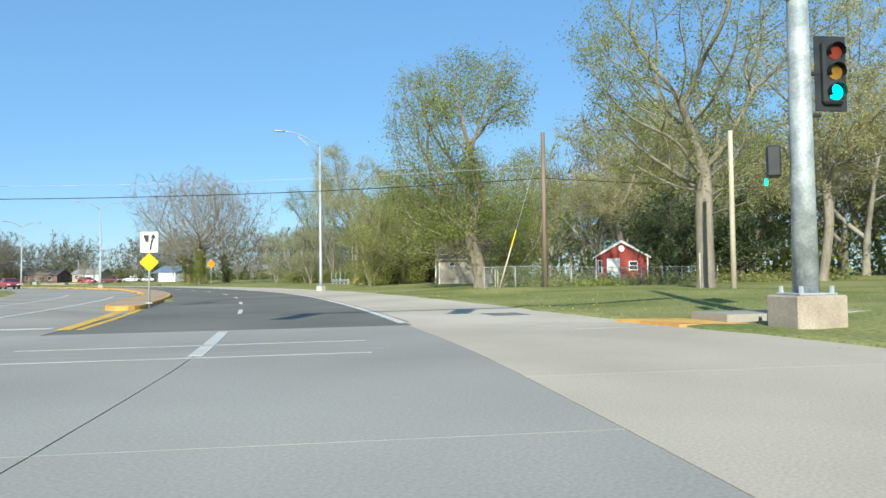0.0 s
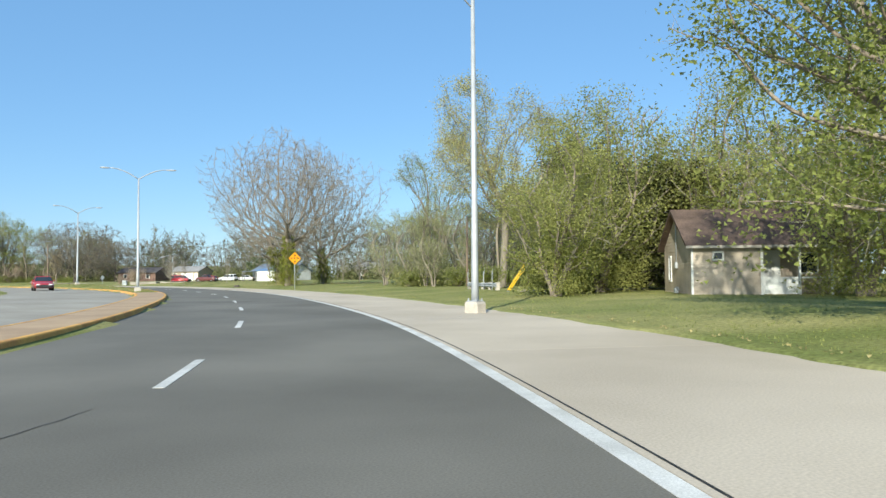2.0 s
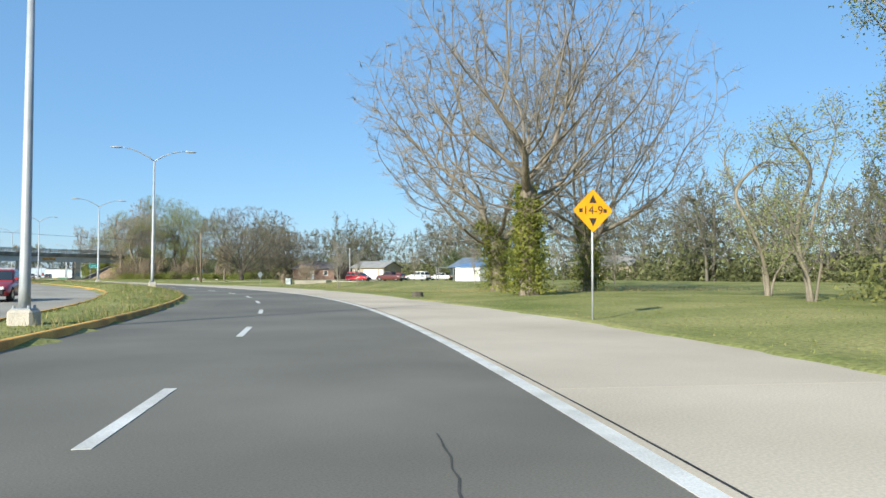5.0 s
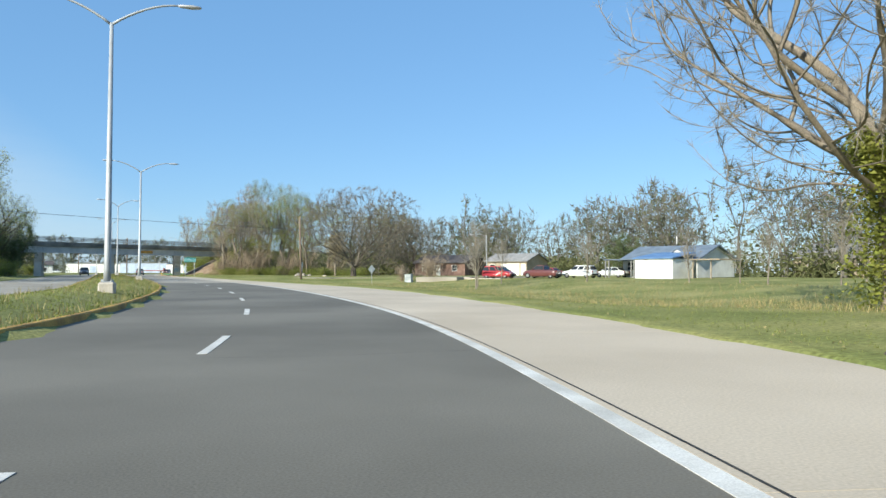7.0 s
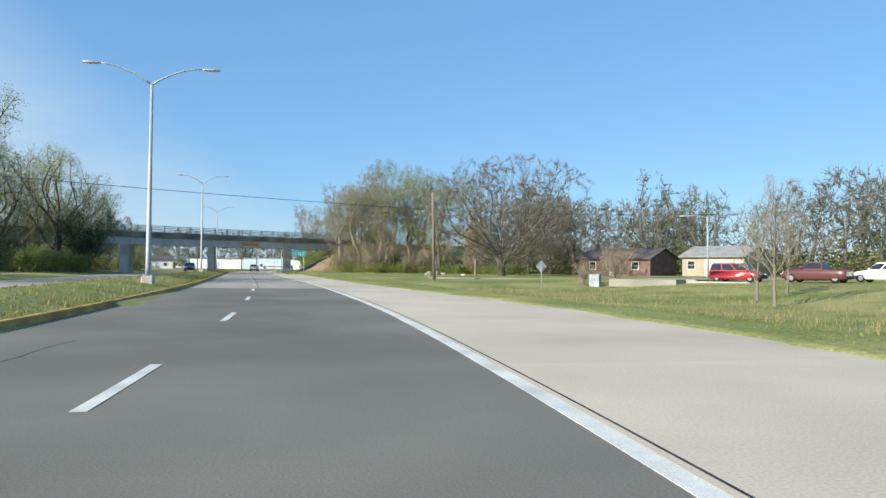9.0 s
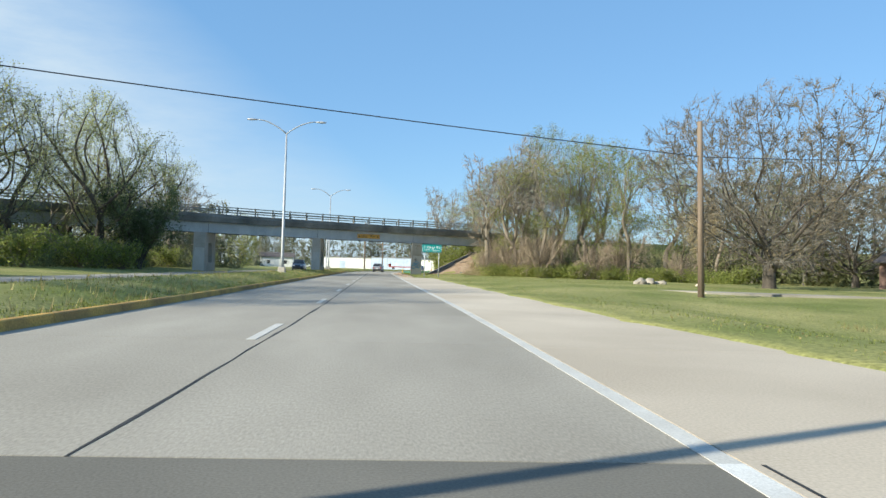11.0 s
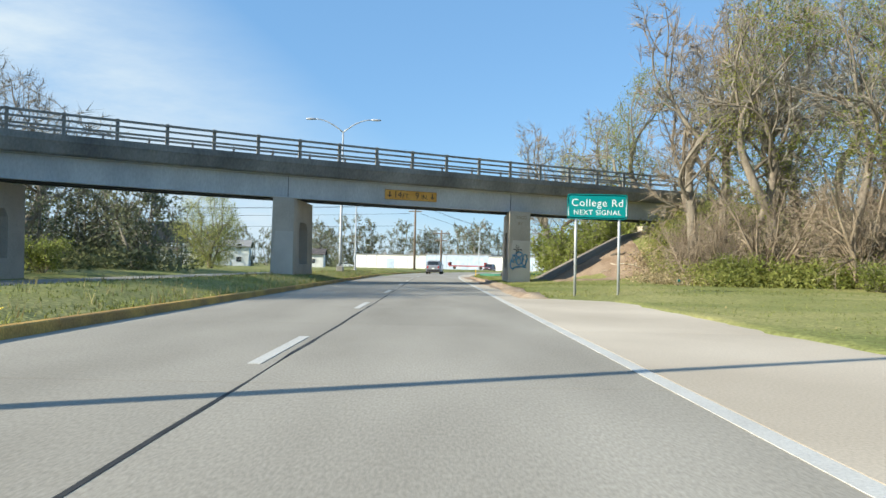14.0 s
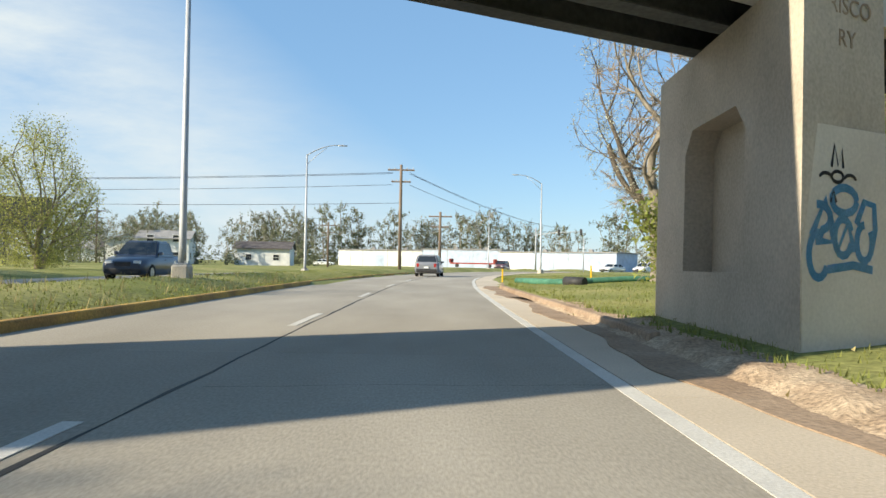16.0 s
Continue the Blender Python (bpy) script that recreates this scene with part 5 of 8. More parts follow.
def crown(seed, height, radius, spread, clear=0.25, trunks=1, n=900, step=0.45, shell=0.5, lobes=0, lean=(0, 0), rise=0.12, tip=0.011, open_=0.55, limbs=1.9):
    """Branches that grow towards points strewn through a crown: (points, radii, level).
    spread: the crown's half width; clear: the bare trunk's share of the height; lobes: the crown gathers in so many clumps."""
    rng = np.random.default_rng(seed)
    rz, zc = height * (1 - clear * 0.8) / 2, height * (1 + clear * 0.8) / 2
    size = np.array([spread, spread, rz])
    mid = np.array([lean[0] * height, lean[1] * height, zc])
    d = rng.normal(0, 1, (n * 5, 3))
    d /= np.linalg.norm(d, axis=1, keepdims=True)
    far = rng.uniform(0, 1, (n * 5, 1)) ** (1 / 3)
    far = far * (1 - shell) + shell * np.maximum(far, rng.uniform(0.55, 1, (n * 5, 1)))
    az, ph = np.arctan2(d[:, 1], d[:, 0]), rng.uniform(0, 6.28, 4)
    bulge = 1 + 0.15 * np.sin(2 * az + ph[0] + 2 * d[:, 2]) + 0.11 * np.sin(3 * az + ph[1] - 3 * d[:, 2]) + 0.09 * np.sin(5 * az + ph[2] + 5 * d[:, 2])
    A = d * far * bulge[:, None] * size + mid
    if lobes:
        c = rng.normal(0, 1, (lobes, 3))
        c = c / np.linalg.norm(c, axis=1, keepdims=True) * rng.uniform(0.45, 0.95, (lobes, 1)) * size + mid
        A = A[np.min(np.linalg.norm((A[:, None] - c[None]) / [1, 1, 0.8], axis=2), axis=1) < spread * open_]
    A = A[(A[:, 2] > height * clear * 0.7) & (A[:, 2] < height)][:n]
    P, par = [], []
    for k in range(trunks):
        a = 2 * math.pi * k / trunks + ph[3]
        out = np.array([math.cos(a), math.sin(a), 0]) * (0.3 if trunks > 1 else 0)
        top = height * max(clear, 0.08) * (1.15 if trunks == 1 else 0.95)
        m = max(3, int(top / step))
        for i in range(m + 1):
            u = i / m
            P.append(out * (0.5 + 0.55 * u * top) + [lean[0] * top * u * u * 0.5, lean[1] * top * u * u * 0.5, -0.3 + (top + 0.3) * u] + rng.normal(0, 0.04, 3) * (i > 0))
            par.append(len(P) - 2 if i else -1)
    P = np.array(P)
    way = np.tile([0.0, 0.0, 1.0], (len(P), 1))
    live, best, who = np.ones(len(A), bool), np.full(len(A), 1e9), np.zeros(len(A), int)
    seen, reach, born = 0, max(4.5 * step, 0.27 * spread), np.zeros(len(P), int)
    for _ in range(140):
        D = np.sqrt(((A[:, None] - P[None, seen:]) ** 2).sum(2))
        if not seen:
            D[:, :len(P)] += np.where(P[:, 2] < 0.62 * P[:, 2].max(), 1e6, 0)[None]
        j = D.argmin(1)
        near = D[np.arange(len(A)), j]
        up = near < best
        best[up], who[up] = near[up], j[up] + seen
        live &= best > step * 1.25
        seen = len(P)
        if not live.any() or len(P) > n * 9:
            break
        drawn = live & (best < reach)
        if not drawn.any():
            drawn = live & (best < best[live].min() + step)
        v = A[drawn] - P[who[drawn]]
        pull = np.zeros_like(P)
        np.add.at(pull, who[drawn], v / np.linalg.norm(v, axis=1, keepdims=True))
        src = np.unique(who[drawn])
        g = pull[src] / (np.linalg.norm(pull[src], axis=1, keepdims=True) + 1e-9)
        g = g + way[src] * 0.45 + rng.normal(0, 0.16, g.shape) + [0, 0, rise]
        g /= np.linalg.norm(g, axis=1, keepdims=True)
        on = ((pull[src] * way[src]).sum(1) > -0.25 * np.linalg.norm(pull[src], axis=1)) & ((g * way[src]).sum(1) > 0.05) & (born[src] < 3)
        if not on.any():
            break
        src, g = src[on], g[on]
        born[src] += 1
        born = np.concatenate([born, np.zeros(len(src), int)])
        P, way = np.concatenate([P, P[src] + g * step]), np.concatenate([way, g])
        par += [int(q) for q in src]
    kids, w = [[] for _ in par], np.zeros(len(par))
    for i in range(len(par) - 1, -1, -1):
        w[i] = sum(w[k] for k in kids[i]) if kids[i] else tip ** limbs
        if par[i] >= 0:
            kids[par[i]].append(i)
    # draw the kinks out of the limbs
    pa = np.array(par)
    main = np.array([max(k, key=lambda q: w[q]) if k else -1 for k in kids])
    mid_ = (pa >= 0) & (main >= 0)
    for _ in range(6):
        P[mid_] = P[mid_] * 0.4 + 0.3 * (P[pa[mid_]] + P[main[mid_]])
    r = w ** (1 / limbs)
    r = tip + (r - tip) * (radius - tip) / max(r.max() - tip, 1e-6)
    out, todo = [], [i for i in range(len(par)) if par[i] < 0]
    while todo:
        i = todo.pop()
        chain, rr = ([par[i], i], [r[i], r[i]]) if par[i] >= 0 else ([i], [r[i]])
        while kids[i]:
            ks = sorted(kids[i], key=lambda q: -w[q])
            todo.extend(ks[1:])
            i = ks[0]
            chain.append(i)
            rr.append(r[i])
        rr, pts = np.array(rr), P[chain].copy()
        lv = 0 if rr[0] > 0.55 * radius else 1 if rr[0] > 0.2 * radius else 2 if rr[0] > 0.09 * radius else 3 if len(chain) > 3 else 4
        if par[chain[0]] < 0:
            rr[0], rr[1] = rr[0] * 1.4, rr[1] * 1.12
        pts[1:-1] = pts[1:-1] * 0.5 + (pts[:-2] + pts[2:]) * 0.25
        out.append((pts, rr, lv))
    return out


SIDES = (9, 4, 3, 3, 3, 3)


def wood(branches, lo=0, hi=9, thick=1.0):
    """One wooden mesh from branches of the levels lo to hi: vertices and quads."""
    V, Fq, base = [], [], 0
    groups = {}
    for p, r, lv in branches:
        if lo <= lv <= hi:
            groups.setdefault((len(p), SIDES[lv]), []).append((p, r))
    for (n, k), bs in groups.items():
        P = np.stack([b[0] for b in bs])
        R = np.stack([b[1] for b in bs]) * thick
        T = np.gradient(P, axis=1)
        T /= np.linalg.norm(T, axis=2, keepdims=True) + 1e-9
        ref = np.where(np.abs(T[..., 2:3]) < 0.8, np.array([0, 0, 1.0]), np.array([1.0, 0, 0]))
        ref = np.repeat(ref[:, :1], n, axis=1)
        X = np.cross(T, ref)
        X /= np.linalg.norm(X, axis=2, keepdims=True) + 1e-9
        Y = np.cross(T, X)
        ang = np.arange(k) * 2 * math.pi / k
        ring = P[:, :, None] + R[:, :, None, None] * (X[:, :, None] * np.cos(ang)[None, None, :, None] + Y[:, :, None] * np.sin(ang)[None, None, :, None])
        B = len(bs)
        V.append(ring.reshape(-1, 3))
        i = np.arange(B * n * k).reshape(B, n, k) + base
        q = np.stack([i[:, :-1], np.roll(i, -1, 2)[:, :-1], np.roll(i, -1, 2)[:, 1:], i[:, 1:]], -1)
        Fq.append(q.reshape(-1, 4))
        base += B * n * k
    return np.concatenate(V), np.concatenate(Fq)


def ribbons(branches, lo, hi, thick=1.8):
    """Fine branches as two-step tapered ribbons."""
    P, R = [], []
    for p, r, lv in branches:
        if lo <= lv <= hi:
            P.append((p[0], p[len(p) // 2], p[-1]))
            R.append((r[0], r[len(r) // 2], r[-1]))
    P, R = np.array(P), np.array(R)[..., None] * thick
    rng = np.random.default_rng(len(P))
    t = P[:, 2] - P[:, 0]
    b = np.cross(t, rng.normal(0, 1, t.shape))
    b = (b / (np.linalg.norm(b, axis=1, keepdims=True) + 1e-9))[:, None]
    v = np.stack([P - b * R, P + b * R], 2).reshape(-1, 3)
    i = np.arange(len(P))[:, None] * 6
    return v, np.concatenate([i + [0, 1, 3, 2], i + [2, 3, 5, 4]])


def leaves_at(points, size, seed, jitter=0.3, aspect=0.55, spread=0.4):
    """Small three-cornered leaves about the points."""
    rng = np.random.default_rng(seed)
    n = len(points)
    c = points + rng.normal(0, jitter, (n, 3))
    a = rng.normal(0, 1, (n, 3))
    a[:, 2] *= 0.7
    a /= np.linalg.norm(a, axis=1, keepdims=True)
    b = np.cross(a, rng.normal(0, 1, (n, 3)))
    b /= np.linalg.norm(b, axis=1, keepdims=True) + 1e-9
    s = size * rng.uniform(1 - spread, 1 + spread, (n, 1))
    v = np.stack([c - a * s * 1.2, c + a * s * 0.9 + b * s * aspect * 1.35, c + a * s * 0.7 - b * s * aspect * 1.35], 1)
    return v.reshape(-1, 3), np.arange(n * 3).reshape(n, 3)


def along(branches, lo, hi, per, seed, start=0.15):
    rng = np.random.default_rng(seed)
    out = []
    for p, r, lv in branches:
        if lo <= lv <= hi:
            u = rng.uniform(start, 1, per) * (len(p) - 1)
            k = np.minimum(u.astype(int), len(p) - 2)
            out.append(p[k] + (p[k + 1] - p[k]) * (u - k)[:, None])
    return np.concatenate(out)


def twigs(branches, lo, hi, per, length, seed, width=0.022, bend=0.55):
    """Thin flat twigs that leave the branches: many, and cheap."""
    rng = np.random.default_rng(seed)
    C, D = [], []
    for p, r, lv in branches:
        if lo <= lv <= hi:
            u = rng.uniform(0.1, 1, per) * (len(p) - 1)
            k = np.minimum(u.astype(int), len(p) - 2)
            C.append(p[k] + (p[k + 1] - p[k]) * (u - k)[:, None])
            d = p[k + 1] - p[k]
            D.append(d / (np.linalg.norm(d, axis=1, keepdims=True) + 1e-9))
    C, D = np.concatenate(C), np.concatenate(D)
    n = len(C)
    a = D + rng.normal(0, bend, (n, 3)) + [0, 0, 0.15]
    a /= np.linalg.norm(a, axis=1, keepdims=True)
    b = np.cross(a, rng.normal(0, 1, (n, 3)))
    b /= np.linalg.norm(b, axis=1, keepdims=True) + 1e-9
    s = length * rng.uniform(0.5, 1.3, (n, 1))
    w = width * rng.uniform(0.6, 1.2, (n, 1))
    v = np.stack([C - b * w * 0.6, C + b * w * 0.6, C + a * s * 1.1], 1)
    return v.reshape(-1, 3), np.arange(n * 3).reshape(n, 3)


def joined(*pairs):
    V, Fq, b = [], [], 0
    mixed = len({f.shape[1] for v, f in pairs}) > 1
    for v, f in pairs:
        if mixed and f.shape[1] == 4:
            f = np.concatenate([f[:, :3], f[:, [0, 2, 3]]])
        V.append(v)
        Fq.append(f + b)
        b += len(v)
    return np.concatenate(V), np.concatenate(Fq)


#             count, angle, ratio, wobble, up, segments, first place
YOUNG = [(1, 0, 0.8, 0.03, 0.1, 6, 0), (16, 38, 0.5, 0.09, 0.5, 5, 0.22), (6, 35, 0.45, 0.14, 0.3, 4, 0.25), (4, 35, 0.45, 0.16, 0.2, 3, 0.2)]
FIR = [(1, 0, 0.97, 0.015, 0.1, 8, 0), (60, 82, 0.30, 0.07, 0.12, 4, 0.08), (7, 45, 0.42, 0.12, 0.05, 3, 0.2)]
SHRUB = [(1, 0, 0.10, 0.05, 0.0, 2, 0), (14, 52, 8.0, 0.12, 0.25, 5, 0.1), (6, 45, 0.45, 0.18, 0.1, 4, 0.25), (4, 45, 0.45, 0.2, 0.0, 3, 0.2)]


def tree(name, label, branches, bark, leaf=None, leaves=None, twig=None, category="tree", split=4, limbs=False, fine=12, reach=0.6, thin=0.015):
    """trunk and limbs, a crown of twigs and, where it has any, leaves. fine: twigs on each branch."""
    t = thing(name, label, category)
    if limbs:
        part("trunk", arrays("trunk", *wood(branches, 0, 0), True), bark, t)
        for b in branches:
            if b[2] == 1:
                part("limb", arrays("limb", *wood([b], 1, 1), True), bark, t)
    else:
        part("trunk", arrays("trunk", *wood(branches, 0, split - 1), True), bark, t)
    work = twigs(branches, 2, 9, fine, reach, 77, thin)
    if max(b[2] for b in branches) >= split:
        work = joined(ribbons(branches, split, 9, 1.2), work)
    part("twigwork" if leaf else "crown", arrays("twigwork", *work), twig or TWIG, t, "" if leaf else "bare twigs")
    if leaf:
        part("crown", arrays("crown", *leaves), leaf, t)
    return t


def place(t, spots, label="", group="roadside trees"):
    """Stands a tree at the first spot and copies of it at the others: (x, y, turn, scale)."""
    made = []
    for i, (x, y, turn, sc) in enumerate(spots):
        m = pose(x, y, z_at(x, y), 0, 0, turn)
        if i == 0:
            t.matrix_basis = m
            c = t
        else:
            c = copy_thing(t, m)
        c.scale = (sc, sc, sc) if np.isscalar(sc) else sc
        c["group"] = group
        if label:
            c["label"] = label
        made.append(c)
    return made


# two big bare trees with ivy round their feet
def ivy(branches, n, top, seed, size=0.14):
    rng = np.random.default_rng(seed)
    trunk = branches[0][0]
    pts = []
    for _ in range(n):
        z = top * rng.uniform(0, 1) ** 0.8
        w = (1.7 - 1.1 * z / top) * rng.uniform(0.2, 1.0) * (0.75 + 0.25 * math.sin(7 * z))
        a = rng.uniform(0, 6.28)
        k = min(int(z / max(trunk[-1][2], 1) * (len(trunk) - 1)), len(trunk) - 1)
        pts.append((trunk[k][0] + w * math.cos(a), trunk[k][1] + w * math.sin(a), z + 0.1))
    return leaves_at(np.array(pts), size, seed + 1, 0.15)


br = crown(11, 18.0, 0.5, 7.6, 0.28, 1, 3200, 0.36, 0.3, tip=0.011, lean=(0.03, 0.0), limbs=1.65)
oak = tree("tree", "big spreading bare tree with ivy round its trunk", br, BARK, None, None, TWIG, fine=18, reach=0.6)
part("ivy", arrays("ivy", *ivy(br, 15000, 5.6, 3, 0.065)), LEAF_IVY, oak, "yellow-green ivy")
place(oak, [(3.2, -146.6, 200, 1.0)], group="bare trees")
br = crown(23, 16.8, 0.46, 7.8, 0.16, 1, 3600, 0.34, 0.4, tip=0.011, limbs=1.65)
oak2 = tree("tree", "spreading bare tree with brown limbs and ivy", br, BARK, None, None, TWIG, fine=18, reach=0.6)
part("ivy", arrays("ivy", *ivy(br, 9000, 4.4, 5, 0.055)), LEAF_IVY, oak2, "green ivy")
place(oak2, [(11.9, -133.3, 140, (1.32, 1.32, 1.15)), (12.0, -142.4, 70, (0.95, 0.95, 1.02))], group="bare trees")

# the big round tree by the pole, full of brown buds
br = crown(31, 15.0, 0.45, 9.4, 0.1, 1, 3000, 0.4, 0.35, rise=0.2, limbs=1.75)
rnd = tree("tree", "big round bare tree with brownish buds", br, BARK_DARK, LEAF_BROWN, leaves_at(along(br, 2, 4, 20, 8), 0.055, 9, 0.25), TWIG_FAR, fine=16, reach=0.7, split=3, thin=0.04)
place(rnd, [(28.6, -29.6, 0, 1.0), (46, -14, 120, 0.75)], group="bare trees")

# tall pale-leaved and green trees by the junction
br = crown(41, 21, 0.48, 7.8, 0.24, 1, 2000, 0.42, 0.2, 16, open_=0.42)
cot = tree("tree", "tall rough-barked tree with sparse yellow-green spring leaves", br, BARK_PALE, LEAF_SPRING, leaves_at(along(br, 3, 4, 80, 2), 0.05, 3, 0.30), fine=8)
place(cot, [(-34.2, -229.4, 30, 0.92)])
br = crown(43, 15.5, 0.44, 5.3, 0.08, 1, 2600, 0.34, 0.15, 24, lean=(-0.02, 0.07), rise=0.0, open_=0.40)
low = np.random.default_rng(44)
la, lr = low.uniform(0, 6.28, 11000), low.uniform(0.5, 4.6, 11000)
lz = low.uniform(2.4, 8.0, 11000) - 0.25 * lr + 0.6 * np.sin(3 * la)
low_leaves = leaves_at(np.column_stack([np.cos(la) * lr - 0.4, np.sin(la) * lr + 1.3, lz])[np.sin(3 * la + 1.1 * lz) + 0.8 * np.sin(5 * la - 1.7 * lr) > -0.1], 0.05, 45, 0.14)
wil = tree("tree", "thick-trunked tree with a dense fresh green crown", br, BARK, LEAF_GREEN, joined(leaves_at(along(br, 2, 4, 88, 4), 0.05, 5, 0.34), low_leaves), fine=6)
place(wil, [(-33.4, -215.9, 0, 1.0)])
br = crown(47, 12.5, 0.22, 4.8, 0.06, 3, 1500, 0.36, 0.15, 14, open_=0.45)
skirt = np.random.default_rng(48)
sa, sr = skirt.uniform(0, 6.28, 9000), skirt.uniform(0.9, 3.0, 9000)
sz = 0.2 + skirt.uniform(0, 1, 9000) ** 1.2 * 4.0 * (0.7 + 0.3 * np.sin(5 * sa))
hang = leaves_at(np.column_stack([np.cos(sa) * sr, np.sin(sa) * sr, sz])[np.sin(3 * sa + 1.3 * sz) + np.sin(7 * sa) * 0.6 > -0.3], 0.055, 49, 0.12)
bus = tree("tree", "bushy green willow-like tree hanging near the ground", br, BARK, LEAF_FRESH, joined(leaves_at(along(br, 2, 4, 62, 6), 0.066, 7, 0.42), hang), fine=3, split=3)
place(bus, [(-15.0, -197.0, 0, 0.9), (-20.6, -197.6, 100, 0.72), (-10.5, -203.0, 200, 1.0), (-15.8, -209.6, 40, 0.95), (-2.5, -189.5, 300, 0.9), (-25.0, 53.0, 60, 0.8)])
br = crown(53, 17, 0.27, 3.9, 0.2, 1, 1300, 0.34, 0.1, 14, rise=0.22, open_=0.45)
spr = tree("tree", "tall slender tree with yellow-green spring leaves", br, BARK, LEAF_SPRING, leaves_at(along(br, 3, 4, 35, 8), 0.06, 9, 0.34), fine=6, split=3, thin=0.025)
place(spr, [(6.4, -164.2, 80, 0.86), (11.5, -170.0, 60, 0.9), (17.5, -160.0, 210, 0.85),
            (26.8, 9.5, 20, 1.08), (31.0, 11.0, 130, 1.1), (16.4, 6.8, 250, 0.9), (20.2, 3.8, 70, 0.92), (24.2, 3.6, 160, 0.98), (28.6, 1.0, 300, 0.9), (33.4, 2.2, 40, 0.95), (17.2, 33.0, 300, 1.0), (23.0, 20.0, 200, 1.05), (29.0, 24.0, 20, 1.0), (-33.0, -20.8, 50, 1.05), (-2, -206, 20, 0.9), (2, -226, 10, 1.0), (7, -235, 100, 0.95)])
br = crown(59, 15.8, 0.18, 4.3, 0.1, 3, 1300, 0.36, 0.1, 14, rise=0.22, open_=0.45)
mul = tree("tree", "several-stemmed tree with thin yellow-green leaves", br, BARK_PALE, LEAF_PALE, leaves_at(along(br, 2, 4, 23, 8), 0.066, 9, 0.36), fine=5, split=3, thin=0.025)
place(mul, [(0.5, -171.5, 140, 0.6), (9.8, -156.0, 220, 0.6), (12.5, 30.5, 10, 0.95), (25.0, 12.5, 90, 1.05), (20.0, 9.5, 200, 1.0), (36.5, 6.0, 300, 1.1), (44, 3, 20, 1.15), (0.4, -170.6, 20, 0.55), (2.6, -175.6, 70, 0.6), (4.6, -172.6, 170, 0.62), (5.4, -178.4, 260, 0.6), (2.4, -166.4, 310, 0.5), (8.6, -175.4, 15, 0.75), (9.6, -181.0, 130, 0.8), (11.5, -176.5, 200, 0.75), (6.4, -166.5, 60, 0.6), (9.5, -187.5, 260, 0.8), (3.4, -185.5, 40, 0.55), (-31.2, -8.5, 60, 0.95), (4.6, -161.0, 90, 0.6), (1.2, -168.0, 200, 0.5), (-33, -28, 140, 1.0), (5, -214, 160, 0.95), (16, -176, 90, 0.9)])
br = crown(62, 18.5, 0.28, 6.4, 0.24, 2, 1800, 0.36, 0.1, 14, rise=0.2, open_=0.42)
near_mul = tree("tree", "tall forked tree hazy with pale yellow leaves", br, BARK_PALE, LEAF_YELLOW, leaves_at(along(br, 3, 4, 100, 8), 0.055, 9, 0.34), fine=8, thin=0.02)
place(near_mul, [(-2.8, -181.5, 40, 1.0), (-7.5, -216.5, 200, 1.05), (-16.0, -233.0, 90, 1.15)])
# bare, vine-hung trees by the bank
br = crown(61, 16.5, 0.25, 3.4, 0.16, 1, 1300, 0.34, 0.1, 14, rise=0.25, open_=0.5)
bare = tree("tree", "tall bare tree hung with dry tan vines", br, BARK_PALE, None, None, TWIG_TAN, fine=16, reach=0.7, split=3, thin=0.024)
place(bare, [(13.4, 9.6, 0, 1.08), (17.0, 40.0, 30, (1.25, 1.25, 1.1)), (24.0, 36.0, 150, (1.3, 1.3, 1.15)), (10.2, 38.5, 10, 1.0), (14.0, 42.0, 200, 0.9), (17.6, 9.8, 200, 1.08), (20.5, 13.0, 40, 1.15), (22.0, 27.0, 80, 1.1), (-4, -213, 0, 0.95), (4, -242, 60, 1.0), (-29.2, 1.4, 60, 0.75), (16.2, 12.6, 310, 1.0)], group="bare trees")
br = crown(63, 16, 0.2, 3.6, 0.12, 2, 1300, 0.34, 0.1, 14, rise=0.25, open_=0.5)
fork = tree("tree", "tall forked tree with bare grey twigs", br, BARK, None, None, TWIG, fine=16, reach=0.7, split=3, thin=0.024)
place(fork, [(-27.5, 18.0, 30, 0.95), (-30.2, 25.4, 70, (1.9, 1.9, 0.98)), (14.6, 11.8, 250, 0.95), (15.6, 7.6, 70, 1.0), (18.6, 4.6, 90, 0.95), (22.5, 6.5, 300, 1.0), (26, 7, 30, 1.0), (39, 1.5, 90, 0.95), (0.5, -219, 120, 1.05), (-3, -232, 200, 0.9), (8, -226, 300, 1.1)], group="bare trees")
br = grow(67, 9, 0.2, [(1, 0, 0.1, 0.05, 0.0, 2, 0), (13, 40, 6.5, 0.16, 0.1, 7, 0.1), (9, 50, 0.42, 0.22, -0.15, 5, 0.15), (7, 50, 0.5, 0.25, -0.3, 4, 0.1)])
vine = tree("brush", "tangle of dry tan brush and hanging vines", br, TWIG_TAN, None, None, TWIG_TAN, "brush", 2, True, 10)
place(vine, [(25.9, -58.2, 10, 0.3), (33.0, -50.6, 200, 0.42), (36.0, -45.0, 80, 0.46), (12.9, 8.7, 30, 0.42), (13.6, 10.6, 140, 0.5), (14.4, 8.4, 0, 0.5), (15.8, 6.2, 60, 0.6), (18.5, 3.2, 90, 0.7), (24.5, 1.0, 250, 0.6), (33.5, -2.5, 100, 0.5), (20.4, 6.2, 170, 0.8), (28.4, 2.6, 60, 0.8)], group="brush")
